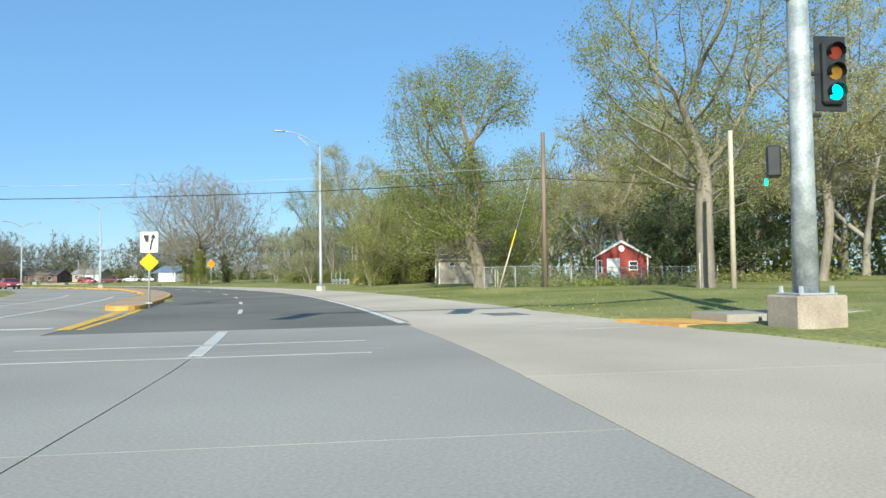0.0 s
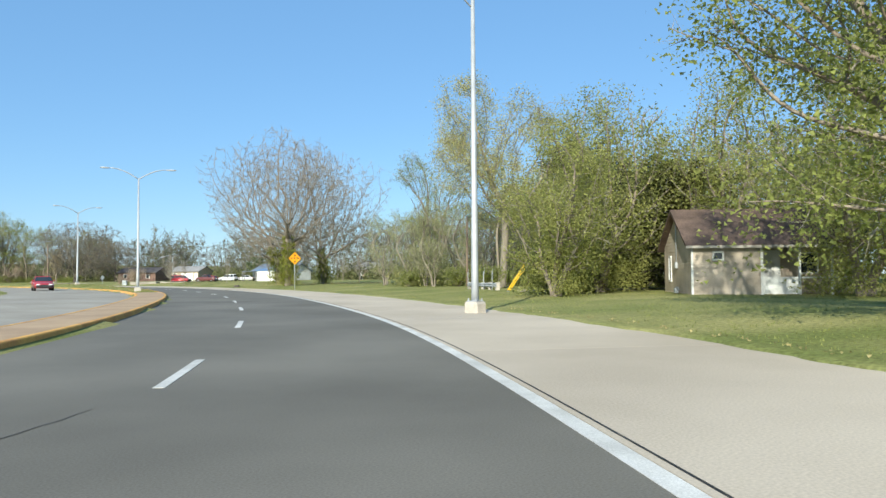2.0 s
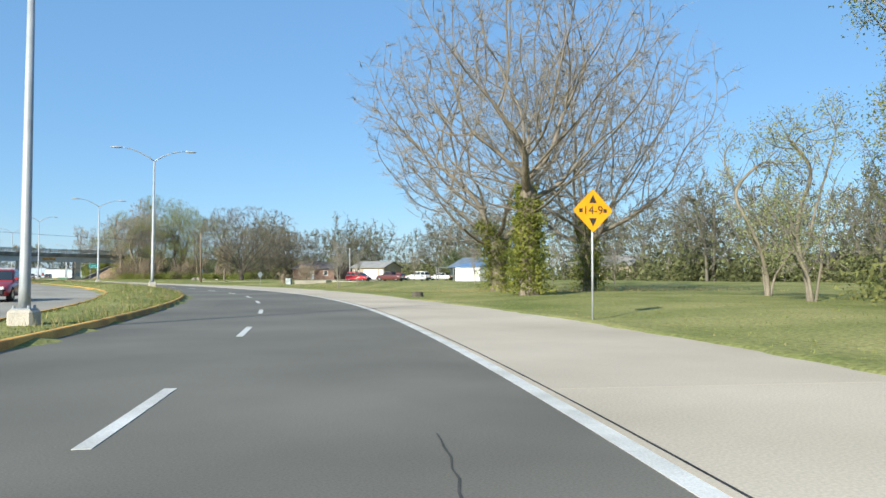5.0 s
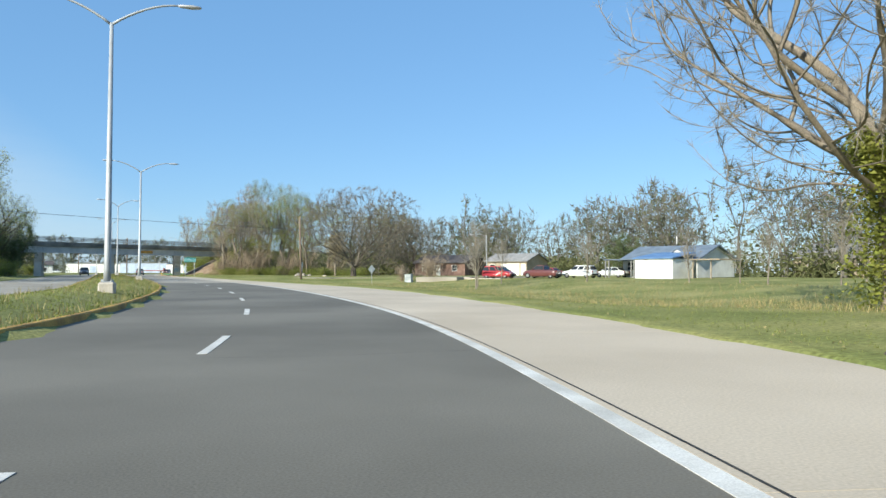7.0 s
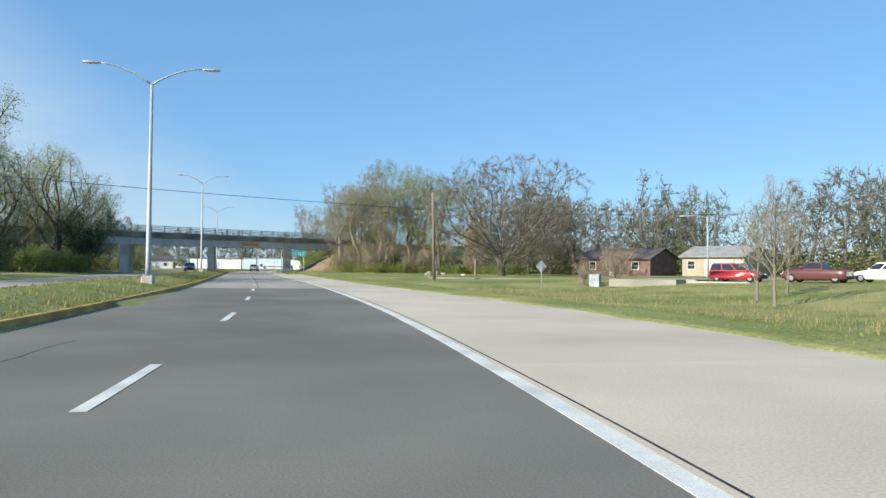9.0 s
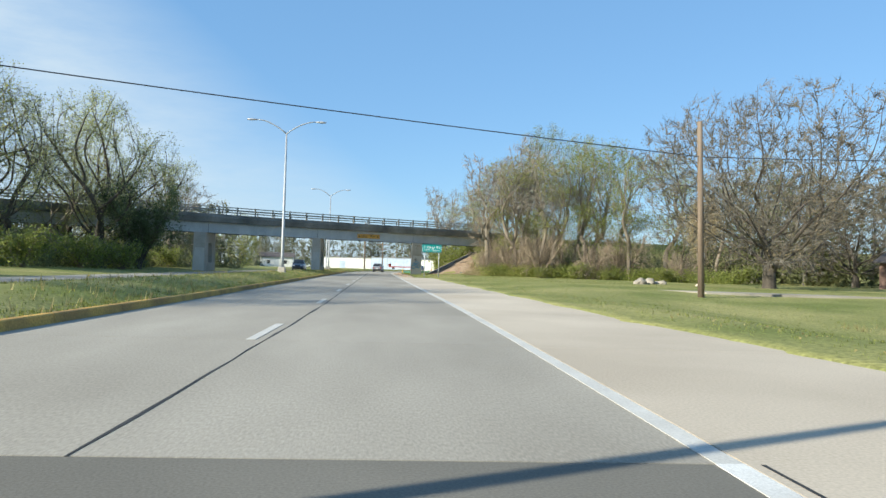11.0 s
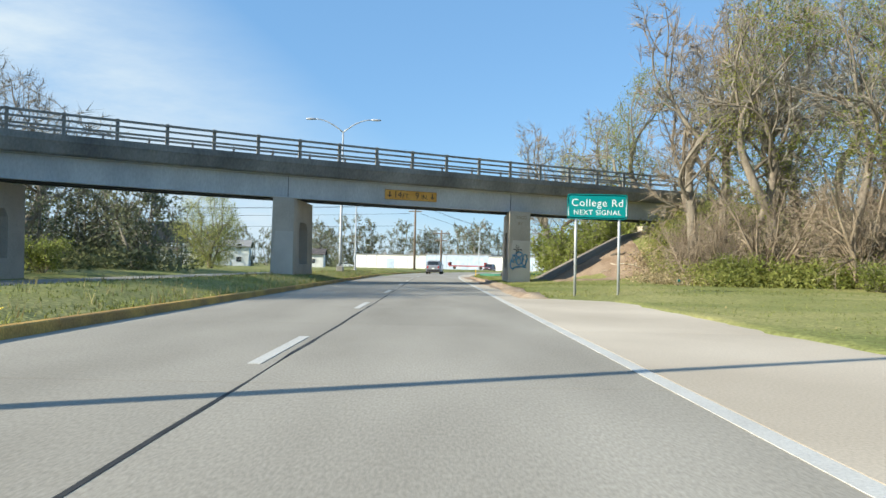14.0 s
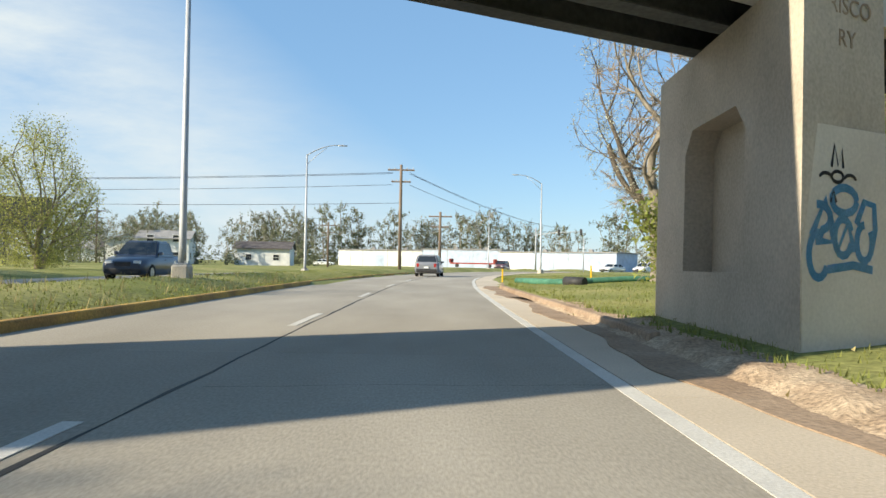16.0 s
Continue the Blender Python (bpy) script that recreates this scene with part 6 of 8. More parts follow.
# dark evergreen trees
br = grow(71, 12, 0.3, FIR)
ced = tree("tree", "dark olive conical cedar", br, BARK_DARK, LEAF_CEDAR, leaves_at(along(br, 1, 2, 55, 8), 0.085, 9, 0.22), category="evergreen tree", split=3, fine=3)
place(ced, [(-9.5, -199.5, 0, (1.2, 1.2, 0.6)), (-5.0, -194.0, 100, (1.3, 1.3, 0.72)), (3.4, -185.0, 40, (1.25, 1.25, 1.0))], group="evergreens")
br = grow(73, 8, 0.2, [(1, 0, 0.12, 0.05, 0.0, 3, 0), (9, 34, 6.0, 0.10, 0.35, 8, 0.2), (8, 45, 0.38, 0.16, 0.2, 5, 0.15), (6, 45, 0.5, 0.2, 0.1, 4, 0.15)])
drk = tree("tree", "dense dark green juniper", br, BARK_DARK, LEAF_DARK, leaves_at(along(br, 1, 3, 32, 8), 0.075, 9, 0.22), category="evergreen tree", split=3, fine=3)
place(drk, [(-13.6, -222.8, 0, (1.25, 1.25, 0.95)), (-10.5, -226.5, 50, (1.2, 1.2, 0.9)), (-22.6, -10.0, 10, (1.0, 1.0, 1.1)), (62, -58, 0, 0.8)], group="evergreens")
# pale-blossomed trees left of the bridge and beyond it
br = crown(79, 17, 0.32, 6.4, 0.14, 2, 1500, 0.42, 0.15, 14, open_=0.42)
pal = tree("tree", "wide pale-budded tree with dark limbs", br, BARK_DARK, LEAF_WHITE, leaves_at(along(br, 3, 4, 24, 8), 0.055, 9, 0.3), TWIG_FAR, fine=10, split=3, thin=0.026)
place(pal, [(-31.5, -16.5, 0, 1.0), (-27.5, -45.0, 40, 0.95), (-33, -52, 150, 1.0), (-38, -62, 270, 0.95), (-34, 12, 20, 0.75), (13.2, 46.5, 20, 0.85), (-40, -30, 80, 0.95)])
# a small tree in pale brown leaf
br = grow(81, 6.0, 0.13, YOUNG)
tan = tree("tree", "small tree in pale tan leaf at the wood's edge", br, BARK, LEAF_BUD, leaves_at(along(br, 2, 3, 26, 8), 0.042, 9, 0.2), split=3, fine=3)
place(tan, [(29.5, -16.0, 0, 1.3)])
# spreading leafy trees before the far side of the bridge
br = crown(91, 17.5, 0.34, 7.2, 0.14, 2, 1700, 0.42, 0.15, 15, open_=0.40)
lfy = tree("tree", "spreading tree with dark limbs and pale green leaves", br, BARK_DARK, LEAF_PALE, leaves_at(along(br, 3, 4, 46, 8), 0.06, 9, 0.34), TWIG_FAR, fine=8, split=3, thin=0.024)
place(lfy, [(-26.0, -11.0, 0, 1.05), (-25.2, -1.5, 120, 0.8), (-31.0, -3.5, 220, 0.95), (-31.5, -21.0, 300, 0.95), (-24.5, -60.0, 160, 0.95), (-26.0, -68.0, 30, 0.95)])
# saplings in the field
br = grow(83, 6.2, 0.085, YOUNG)
sap = tree("sapling", "slim bare young tree in the mown field", br, BARK_PALE, None, None, TWIG, "young tree", 2, True, 3, 0.35, 0.01)
place(sap, [(21.6, -87.3, 0, 1.0), (28.1, -80.4, 90, 0.8), (31.1, -91.1, 160, 0.72), (33.9, -101.2, 250, 0.75), (34.5, -105.9, 10, 0.55), (33.1, -109.7, 80, 0.72), (36.0, -113.2, 140, 0.75), (24.0, -83.0, 33, 0.8), (41, -118, 20, 0.8), (46, -108, 200, 0.8)], group="saplings")
# low green bushes and undergrowth
br = grow(89, 2.6, 0.05, SHRUB)
shr = tree("bush", "low fresh green bush", br, BARK, LEAF_GREEN, leaves_at(along(br, 1, 3, 7, 8), 0.08, 9, 0.17), category="bush", split=2, fine=1)
bush_spots = [(-14.5, -194.6, 0, 1.25), (-16.6, -195.4, 120, 1.1), (-12.2, -194.0, 210, 1.3), (-10.0, -192.6, 60, 1.15), (-18.8, -196.6, 300, 0.9), (-31.2, -216.9, 10, 0.55), (18.6, 1.6, 0, 0.5), (22.5, 0.6, 90, 0.75), (14.2, 6.0, 30, 0.6), (13.4, 11.0, 100, 0.6), (14.4, 12.6, 200, 0.65), (15.4, 14.8, 20, 0.8), (25.6, -1.0, 40, 0.45),
              (31.0, -3.6, 60, 0.6), (10.4, 28.6, 130, 1.35), (12.4, 27.6, 200, 1.4), (14.2, 28.2, 250, 1.5), (11.4, 31.0, 20, 1.6), (13.6, 31.4, 80, 1.5), (16.2, 30.2, 150, 1.5), (9.6, 32.5, 210, 1.3), (1.2, -173.8, 0, 0.7), (-0.2, -169.0, 90, 0.6), (2.4, -178.6, 200, 0.6), (4.8, -182.5, 300, 0.8), (-24.0, -7.5, 0, 1.0), (-26.0, -12.0, 90, 1.1), (-22.5, -15.0, 20, 1.0),
              (-25.0, 8.0, 60, 1.0), (-28.0, 13.0, 0, 1.2), (-31.0, 18.0, 100, 1.0), (-21.5, 11.5, 50, 0.8), (39, -5.5, 80, 0.8), (-6.5, -183, 20, 0.7), (2.5, -167, 60, 0.7), (-24, -20, 0, 1.1), (-26, -26, 140, 1.2)]
place(shr, bush_spots, group="bushes")

# ---- far woods: beyond the houses and fields, too many to count ----
def far_woods(seed, spots, bark, leaf, label, name="far_woods", fine=6, low_n=60, low_size=0.5, leafy=1.0, n=230, step=0.62, wide=0.075, leaf_size=0.12):
    rng = np.random.default_rng(seed)
    kinds = []
    for k in range(5):
        b = crown(seed + k, 12, 0.19, (4.3, 3.6, 4.9, 3.3, 4.0)[k], (0.16, 0.1, 0.2, 0.06, 0.12)[k], 1 + k % 2, n, step, 0.35, rise=0.3, tip=0.016, limbs=1.7)
        r2 = np.random.default_rng(seed + 50 + k)
        low = r2.normal(0, 1, (low_n, 3)) * [2.6, 2.6, 1.9] + [0, 0, 0.8]
        tips = along(b, 1, 9, int((9, 15, 7, 17, 12)[k] * leafy), seed + k)
        kinds.append((joined(wood(b, 0, 0), ribbons(b, 1, 9, 1.0), twigs(b, 1, 9, fine, 1.1, seed + k, wide, 0.45)),
                      joined(leaves_at(tips, leaf_size, seed + 9 + k, 0.3), leaves_at(np.abs(low), low_size, seed + k, 0.3))))
    W, L = [], []
    zs = ground_height([q[0] for q in spots], [q[1] for q in spots])
    for (x, y, h), z in zip(spots, zs):
        w, lf = kinds[rng.integers(5)]
        a, sc = rng.uniform(0, 6.28), h / 12 * rng.uniform(0.85, 1.15)
        R = np.array([[math.cos(a), -math.sin(a), 0], [math.sin(a), math.cos(a), 0], [0, 0, 1]]) * sc
        o = np.array([x, y, z])
        W.append((w[0] @ R.T + o, w[1]))
        L.append((lf[0] @ R.T + o, lf[1]))
    ob = new(name, arrays(name, *joined(*W)))
    ob.data.materials.append(bark)
    tagged(ob, label + ", their trunks and twigs", "woods", kind="stuff")
    ob = new(name + "_leaves", arrays(name, *joined(*L)))
    ob.data.materials.append(leaf)
    tagged(ob, label + ", their young leaves", "woods", kind="stuff")


def band(seed, n, corners, h0, h1):
    """Random spots within a four-cornered plan."""
    rng = np.random.default_rng(seed)
    c = np.array(corners, float)
    out = []
    for _ in range(n):
        u, v = rng.uniform(0, 1, 2)
        p = (c[0] * (1 - u) + c[1] * u) * (1 - v) + (c[3] * (1 - u) + c[2] * u) * v
        out.append((p[0], p[1], rng.uniform(h0, h1)))
    return out


far_woods(101, band(1, 46, [(60, -150), (70, -20), (82, -20), (74, -150)], 11, 15) + band(17, 24, [(84, -150), (88, -20), (100, -20), (98, -150)], 13, 17) + band(2, 26, [(30, -160), (60, -132), (70, -142), (36, -172)], 10, 14) + band(12, 30, [(38, -8), (66, -24), (80, 0), (44, 18)], 11, 15), TWIG_FAR, LEAF_DULL, "bare and budding woods behind the houses", fine=9, wide=0.085, low_n=330, low_size=0.22)
far_woods(111, band(3, 50, [(-8, -228), (14, -200), (45, -230), (15, -270)], 15, 21) + band(4, 28, [(8, -196), (22, -165), (45, -175), (30, -210)], 12, 17) + band(14, 20, [(-30, -262), (-5, -236), (10, -255), (-20, -285)], 14, 20), TWIG, LEAF_SPRING, "spring woods behind the cottage and shed", fine=8, low_n=140, low_size=0.16)
far_woods(121, band(5, 60, [(-140, -150), (-52, -60), (-75, -40), (-175, -130)], 10, 14) + band(6, 40, [(-52, -62), (-34, -22), (-62, -14), (-78, -48)], 10, 16), TWIG_FAR, LEAF_DULL, "grey-green woods across the road", fine=6, low_n=120, low_size=0.3, leafy=1.3, n=130, step=0.8, wide=0.11)
far_woods(131, band(7, 84, [(-120, 190), (110, 190), (120, 205), (-130, 205)], 10, 15) + band(8, 26, [(-60, 105), (-20, 125), (-25, 150), (-80, 140)], 6, 10) + band(9, 40, [(-24.5, 14), (-23, 38), (-46, 50), (-50, 16)], 7, 10) + band(10, 26, [(60, 105), (120, 140), (140, 170), (70, 140)], 7, 11), TWIG, LEAF_HAZE, "woods along the horizon beyond the bridge", fine=6, low_n=190, low_size=0.28, leafy=1.9, n=130, step=0.8, wide=0.12, leaf_size=0.18)

# ---- undergrowth on the banks and at the woods' feet ----
def undergrowth(seed, n, corners, height, size, material, label, name="undergrowth"):
    rng = np.random.default_rng(seed)
    c = np.array(corners, float)
    k = n // 26
    u, v = rng.uniform(0, 1, (2, k, 1))
    p = (c[0] * (1 - u) + c[1] * u) * (1 - v) + (c[3] * (1 - u) + c[2] * u) * v
    h = height * rng.uniform(0.25, 1.0, k)
    p = np.repeat(p, 26, axis=0) + rng.normal(0, 0.55, (k * 26, 2))
    z = ground_height(p[:, 0], p[:, 1]) + np.repeat(h, 26) * rng.uniform(0, 1, k * 26)
    ob = new(name, arrays(name, *leaves_at(np.column_stack([p, z]), size, seed + 1, 0.12)))
    ob.data.materials.append(material)
    return tagged(ob, label, "undergrowth", kind="stuff")


undergrowth(1, 34000, [(13.5, 8.5), (60, 18), (66, 36), (15.0, 22.0)], 2.2, 0.085, LEAF_DULL, "dull green undergrowth over the railway bank")
undergrowth(2, 20000, [(14.6, 4.6), (38, -7.0), (40, -3.0), (14.6, 8.6)], 1.7, 0.085, LEAF_GREEN, "fresh green undergrowth at the wood's foot")
undergrowth(3, 16000, [(14.5, 6.0), (40, -2.0), (44, 8.0), (15.0, 12.0)], 4.0, 0.05, LEAF_BUD, "dry brown undergrowth in the wood")
undergrowth(4, 14000, [(-23, -20), (-24, 12), (-46, 18), (-44, -24)], 2.0, 0.12, LEAF_DULL, "dull green undergrowth beside the far carriageway")
undergrowth(8, 9000, [(-22.5, 14), (-21.5, 40), (-40, 48), (-40, 14)], 2.2, 0.12, LEAF_DULL, "green undergrowth beyond the bridge")
undergrowth(10, 34000, [(12.3, 4.0), (19.0, 3.0), (18.0, 20.5), (13.9, 18.6)], 1.3, 0.065, LEAF_FRESH, "fresh green creepers over the bank beside the bridge")
undergrowth(11, 9000, [(10.6, 5.5), (14.0, 4.8), (14.4, 17.0), (11.8, 15.5)], 0.6, 0.05, LEAF_BUD, "dry brush on the bank beside the bridge")
undergrowth(9, 16000, [(12.9, 9.8), (19, 11.0), (19, 18.0), (14.0, 16.2)], 1.2, 0.055, LEAF_FRESH, "brush at the bridge end")
undergrowth(12, 15000, [(59, -150), (68, -20), (76, -20), (68, -150)], 3.6, 0.2, LEAF_DULL, "dull brush at the foot of the woods behind the houses")
undergrowth(13, 9000, [(30, -164), (60, -136), (64, -142), (34, -170)], 3.2, 0.18, LEAF_DULL, "dull brush at the foot of the woods beyond the field")
undergrowth(14, 9000, [(-122, 188), (112, 188), (114, 196), (-124, 196)], 4.5, 0.3, LEAF_HAZE, "brush along the horizon beyond the bridge, greyed for haze")
undergrowth(5, 12000, [(-1.0, -168), (7.5, -190), (20, -180), (9, -160)], 2.0, 0.11, LEAF_OLIVE, "thin spring undergrowth at the wood's edge")
undergrowth(6, 10000, [(-27.5, -221.5), (-9, -209), (3, -222), (-12, -236)], 0.9, 0.10, LEAF_OLIVE, "green undergrowth round the shed and the fence")
undergrowth(7, 5000, [(-31.0, -222.6), (-27.4, -215.6), (-26.4, -216.2), (-30.0, -223.4)], 0.4, 0.07, LEAF_GREEN, "ivy and low green growth along the fence")

# ---- grass that shows singly: tufts on the verges ----
def tufts(seed, n, s0, s1, inner, outer, height, material, label, name="grass_tufts"):
    rng = np.random.default_rng(seed)
    s = rng.uniform(s0, s1, n)
    u = rng.uniform(0, 1, n) ** 1.6
    o = np.array([inner(a) for a in s]) * (1 - u) + np.array([outer(a) for a in s]) * u
    i = np.clip(s + S0, 0, len(LINE) - 2)
    k = i.astype(int)
    p = LINE[k] + TAN[k] * (i - k)[:, None] + NOR[k] * o[:, None]
    z = ground_height(p[:, 0], p[:, 1])
    c = np.stack([p[:, 0], p[:, 1], z - 0.02], 1)
    V, Fq = [], []
    for b in range(3):
        a = rng.uniform(0, 6.28, n)
        h = height * rng.uniform(0.4, 1.2, n)
        d = np.stack([np.cos(a), np.sin(a), np.zeros(n)], 1)
        off = rng.normal(0, 0.05, (n, 3)) * [1, 1, 0]
        w = 0.012
        v = np.stack([c + off - d * w, c + off + d * w, c + off + np.stack([d[:, 1] * h * 0.4, -d[:, 0] * h * 0.4, h], 1)], 1)
        Fq.append(np.arange(n * 3).reshape(n, 3) + b * n * 3)
        V.append(v.reshape(-1, 3))
    ob = new(name, arrays(name, np.concatenate(V), np.concatenate(Fq)))
    ob.data.materials.append(material)
    return tagged(ob, label, "grass", kind="stuff")


tufts(1, 22000, 14, 253.4, lambda s: float(SHOULDER_OUT(s)) + 0.05, lambda s: float(SHOULDER_OUT(s)) + 16, 0.075, BLADE, "short spring grass blades beside the shoulder")
tufts(2, 20000, 92, 320, lambda s: -5.4, lambda s: float(MEDIAN_OUT(s)) + 0.2, 0.07, BLADE, "uneven grass blades on the median")
tufts(3, 8000, 254.6, 320, lambda s: float(SHOULDER_OUT(s)) + 0.45, lambda s: 16.0, 0.09, BLADE, "grass blades by the underpass")
tufts(4, 1500, 96, 300, lambda s: -5.4, lambda s: float(MEDIAN_OUT(s)) + 0.4, 0.24, DRY, "dry stalks on the median", "dry_stalks")
tufts(5, 5000, 120, 200, lambda s: 14.0, lambda s: 34.0, 0.28, DRY, "dry stalks in the field", "dry_stalks")


# ---- dandelions and litter in the grass ----
def specks(seed, n, s0, s1, o0, o1, size, lift, material, label, name):
    rng = np.random.default_rng(seed)
    s, o = rng.uniform(s0, s1, n), rng.uniform(o0, o1, n)
    i = np.clip(s + S0, 0, len(LINE) - 2)
    k = i.astype(int)
    p = LINE[k] + TAN[k] * (i - k)[:, None] + NOR[k] * o[:, None]
    z = ground_height(p[:, 0], p[:, 1]) + lift
    ob = new(name, arrays(name, *leaves_at(np.column_stack([p, z]), size, seed, 0.02, 0.9)))
    ob.data.materials.append(material)
    return tagged(ob, label, name, kind="stuff")


DANDELION = shade("dandelion", (0.70, 0.48, 0.02), (0.80, 0.58, 0.04), 3, 0.7, bump=0)
specks(5, 90, 16, 34, 7.6, 12, 0.014, 0.06, DANDELION, "yellow dandelions in the verge", "dandelions")
specks(6, 200, 150, 250, -10.4, -5.6, 0.016, 0.12, DANDELION, "yellow dandelions on the median", "dandelions")
specks(7, 700, 8, 250, 6.3, 7.2, 0.02, 0.05, DRY, "dry leaves and stalks along the shoulder's edge", "leaf_litter")
specks(9, 1700, 8, 60, 6.35, 7.0, 0.022, 0.05, DRY, "dry leaves gathered along the shoulder's edge", "leaf_litter")
specks(8, 300, 256, 285, 2.9, 9.0, 0.022, 0.06, DRY, "dry leaves on the sandy verge", "leaf_litter")


# ---- houses ----
def paint_of(name, c, rough=0.75, vary=0.12, scale=0.9):
    return shade(name, tuple(v * (1 - vary) for v in c), tuple(min(v * (1 + vary), 0.95) for v in c), scale, rough, grain=25, speck=0.08, bump=0.1)


CREAM = paint_of("cream_siding", (0.47, 0.40, 0.32), vary=0.2)
WHITE_PAINT = paint_of("white_paint", (0.72, 0.72, 0.70))
RED_PAINT = paint_of("red_siding", (0.30, 0.055, 0.045), vary=0.2)
BROWN_ROOF = shade("brown_shingles", (0.085, 0.06, 0.048), (0.145, 0.10, 0.08), 1.2, 0.9, grain=14, speck=0.3, bump=0.4)
GREY_ROOF = shade("grey_shingles", (0.22, 0.22, 0.22), (0.32, 0.31, 0.30), 1.2, 0.9, grain=14, speck=0.25, bump=0.4)
DARK_ROOF = shade("dark_shingles", (0.07, 0.06, 0.06), (0.13, 0.115, 0.11), 1.2, 0.9, grain=14, speck=0.3, bump=0.4)
BLUE_ROOF = shade("blue_roof", (0.12, 0.155, 0.20), (0.17, 0.21, 0.265), 1.0, 0.7, grain=14, speck=0.15)
BLUE_METAL = shade("blue_metal", (0.10, 0.19, 0.36), (0.14, 0.24, 0.42), 1.0, 0.5, bump=0)
TAN_WALL = paint_of("tan_wall", (0.40, 0.33, 0.25))
BRICK_WALL = shade("brick_wall", (0.17, 0.105, 0.085), (0.24, 0.155, 0.125), 1.5, 0.9, grain=18, speck=0.3)
DARK_WALL = paint_of("dark_wall", (0.09, 0.09, 0.095))
BLUE_WALL = paint_of("pale_blue_wall", (0.42, 0.50, 0.62))
GLASS = shade("window_glass", (0.03, 0.035, 0.04), (0.05, 0.055, 0.06), 1, 0.08, bump=0, spec=0.6, speck=0.05)
FOUNDATION = paint_of("foundation", (0.36, 0.33, 0.29))


def window(parent, m, w, h, frame=WHITE_PAINT, bars=0):
    """A framed window; local x across, y up, z out of the wall."""
    fr = bmesh.new()
    t = 0.07
    for x0, y0, x1, y1 in ((-w / 2, -h / 2, w / 2, -h / 2 + t), (-w / 2, h / 2 - t, w / 2, h / 2), (-w / 2, -h / 2 + t, -w / 2 + t, h / 2 - t), (w / 2 - t, -h / 2 + t, w / 2, h / 2 - t)):
        box(x0, y0, -0.04, x1, y1, 0.04, 0, fr)
    for k in range(bars):
        y = -h / 2 + (k + 1) * h / (bars + 1)
        box(-w / 2 + t, y - 0.02, -0.03, w / 2 - t, y + 0.02, 0.03, 0, fr)
    f = part("window", fr, frame, parent, "painted window frame")
    f.matrix_basis = m
    part("pane", box(-w / 2 + t, -h / 2 + t, -0.03, w / 2 - t, h / 2 - t, 0.012), GLASS, f)
    return f


def door(parent, m, w, h, material=WHITE_PAINT):
    d = part("door", box(-w / 2, 0, -0.03, w / 2, h, 0.03, 0.008), material, parent, "panelled door")
    d.matrix_basis = m
    for x in (-w / 4, w / 4):
        for y0, y1 in ((0.15, h * 0.45), (h * 0.52, h * 0.92)):
            part("door_panel", box(x - w * 0.17, y0, 0.03, x + w * 0.17, y1, 0.042, 0.006), material, d)
    kb = bmesh.new()
    bmesh.ops.create_icosphere(kb, subdivisions=1, radius=0.035, matrix=Matrix.Translation((w * 0.4, h * 0.47, 0.07)))
    part("handle", kb, STEEL_GREY, d, "steel door knob")
    return d


def lap_boards(parent, m, length, height, material, cut=None, step=0.17):
    """Overlapping boards on a wall: local x along, y up, z out. cut(y) gives the board's two ends."""
    y = 0.0
    while y < height - 0.02:
        x0, x1 = cut(y + step / 2) if cut else (0, length)
        if x1 - x0 > 0.1:
            bm = bmesh.new()
            h = min(step + 0.02, height - y + 0.02)
            v = [bm.verts.new(p) for p in ((x0, y, 0.028), (x1, y, 0.028), (x1, y + h, 0.008), (x0, y + h, 0.008), (x0, y, 0), (x1, y, 0), (x1, y + h, 0), (x0, y + h, 0))]
            for f in ((0, 1, 2, 3), (7, 6, 5, 4), (0, 4, 5, 1), (3, 2, 6, 7), (0, 3, 7, 4), (1, 5, 6, 2)):
                bm.faces.new([v[i] for i in f])
            b = part("siding_board", bm, material, parent)
            b.matrix_basis = m
        y += step


def gable_roof(parent, x0, x1, y0, y1, eave, ridge, material, over=0.3, name="roof", along_x=True):
    """A ridged roof with thickness; the ridge runs along x, or along y."""
    bm = bmesh.new()
    if not along_x:
        x0, x1, y0, y1 = y0, y1, x0, x1
    ym = (y0 + y1) / 2
    slope = (ridge - eave) / (ym - y0)
    lo = eave - slope * over
    prof = [(y0 - over, lo), (ym, ridge), (y1 + over, lo), (y1 + over, lo + 0.14), (ym, ridge + 0.16), (y0 - over, lo + 0.14)]
    rows = []
    for x in (x0 - over, x1 + over):
        rows.append([bm.verts.new((x, y, z) if along_x else (y, x, z)) for y, z in prof])
    for i in range(6):
        bm.faces.new((rows[0][i], rows[0][(i + 1) % 6], rows[1][(i + 1) % 6], rows[1][i]))
    bm.faces.new((rows[0][0], rows[0][1], rows[0][4], rows[0][5]))
    bm.faces.new((rows[0][1], rows[0][2], rows[0][3], rows[0][4]))
    bm.faces.new((rows[1][0], rows[1][5], rows[1][4], rows[1][1]))
    bm.faces.new((rows[1][1], rows[1][4], rows[1][3], rows[1][2]))
    bmesh.ops.recalc_face_normals(bm, faces=bm.faces)
    return part(name, bm, material, parent)


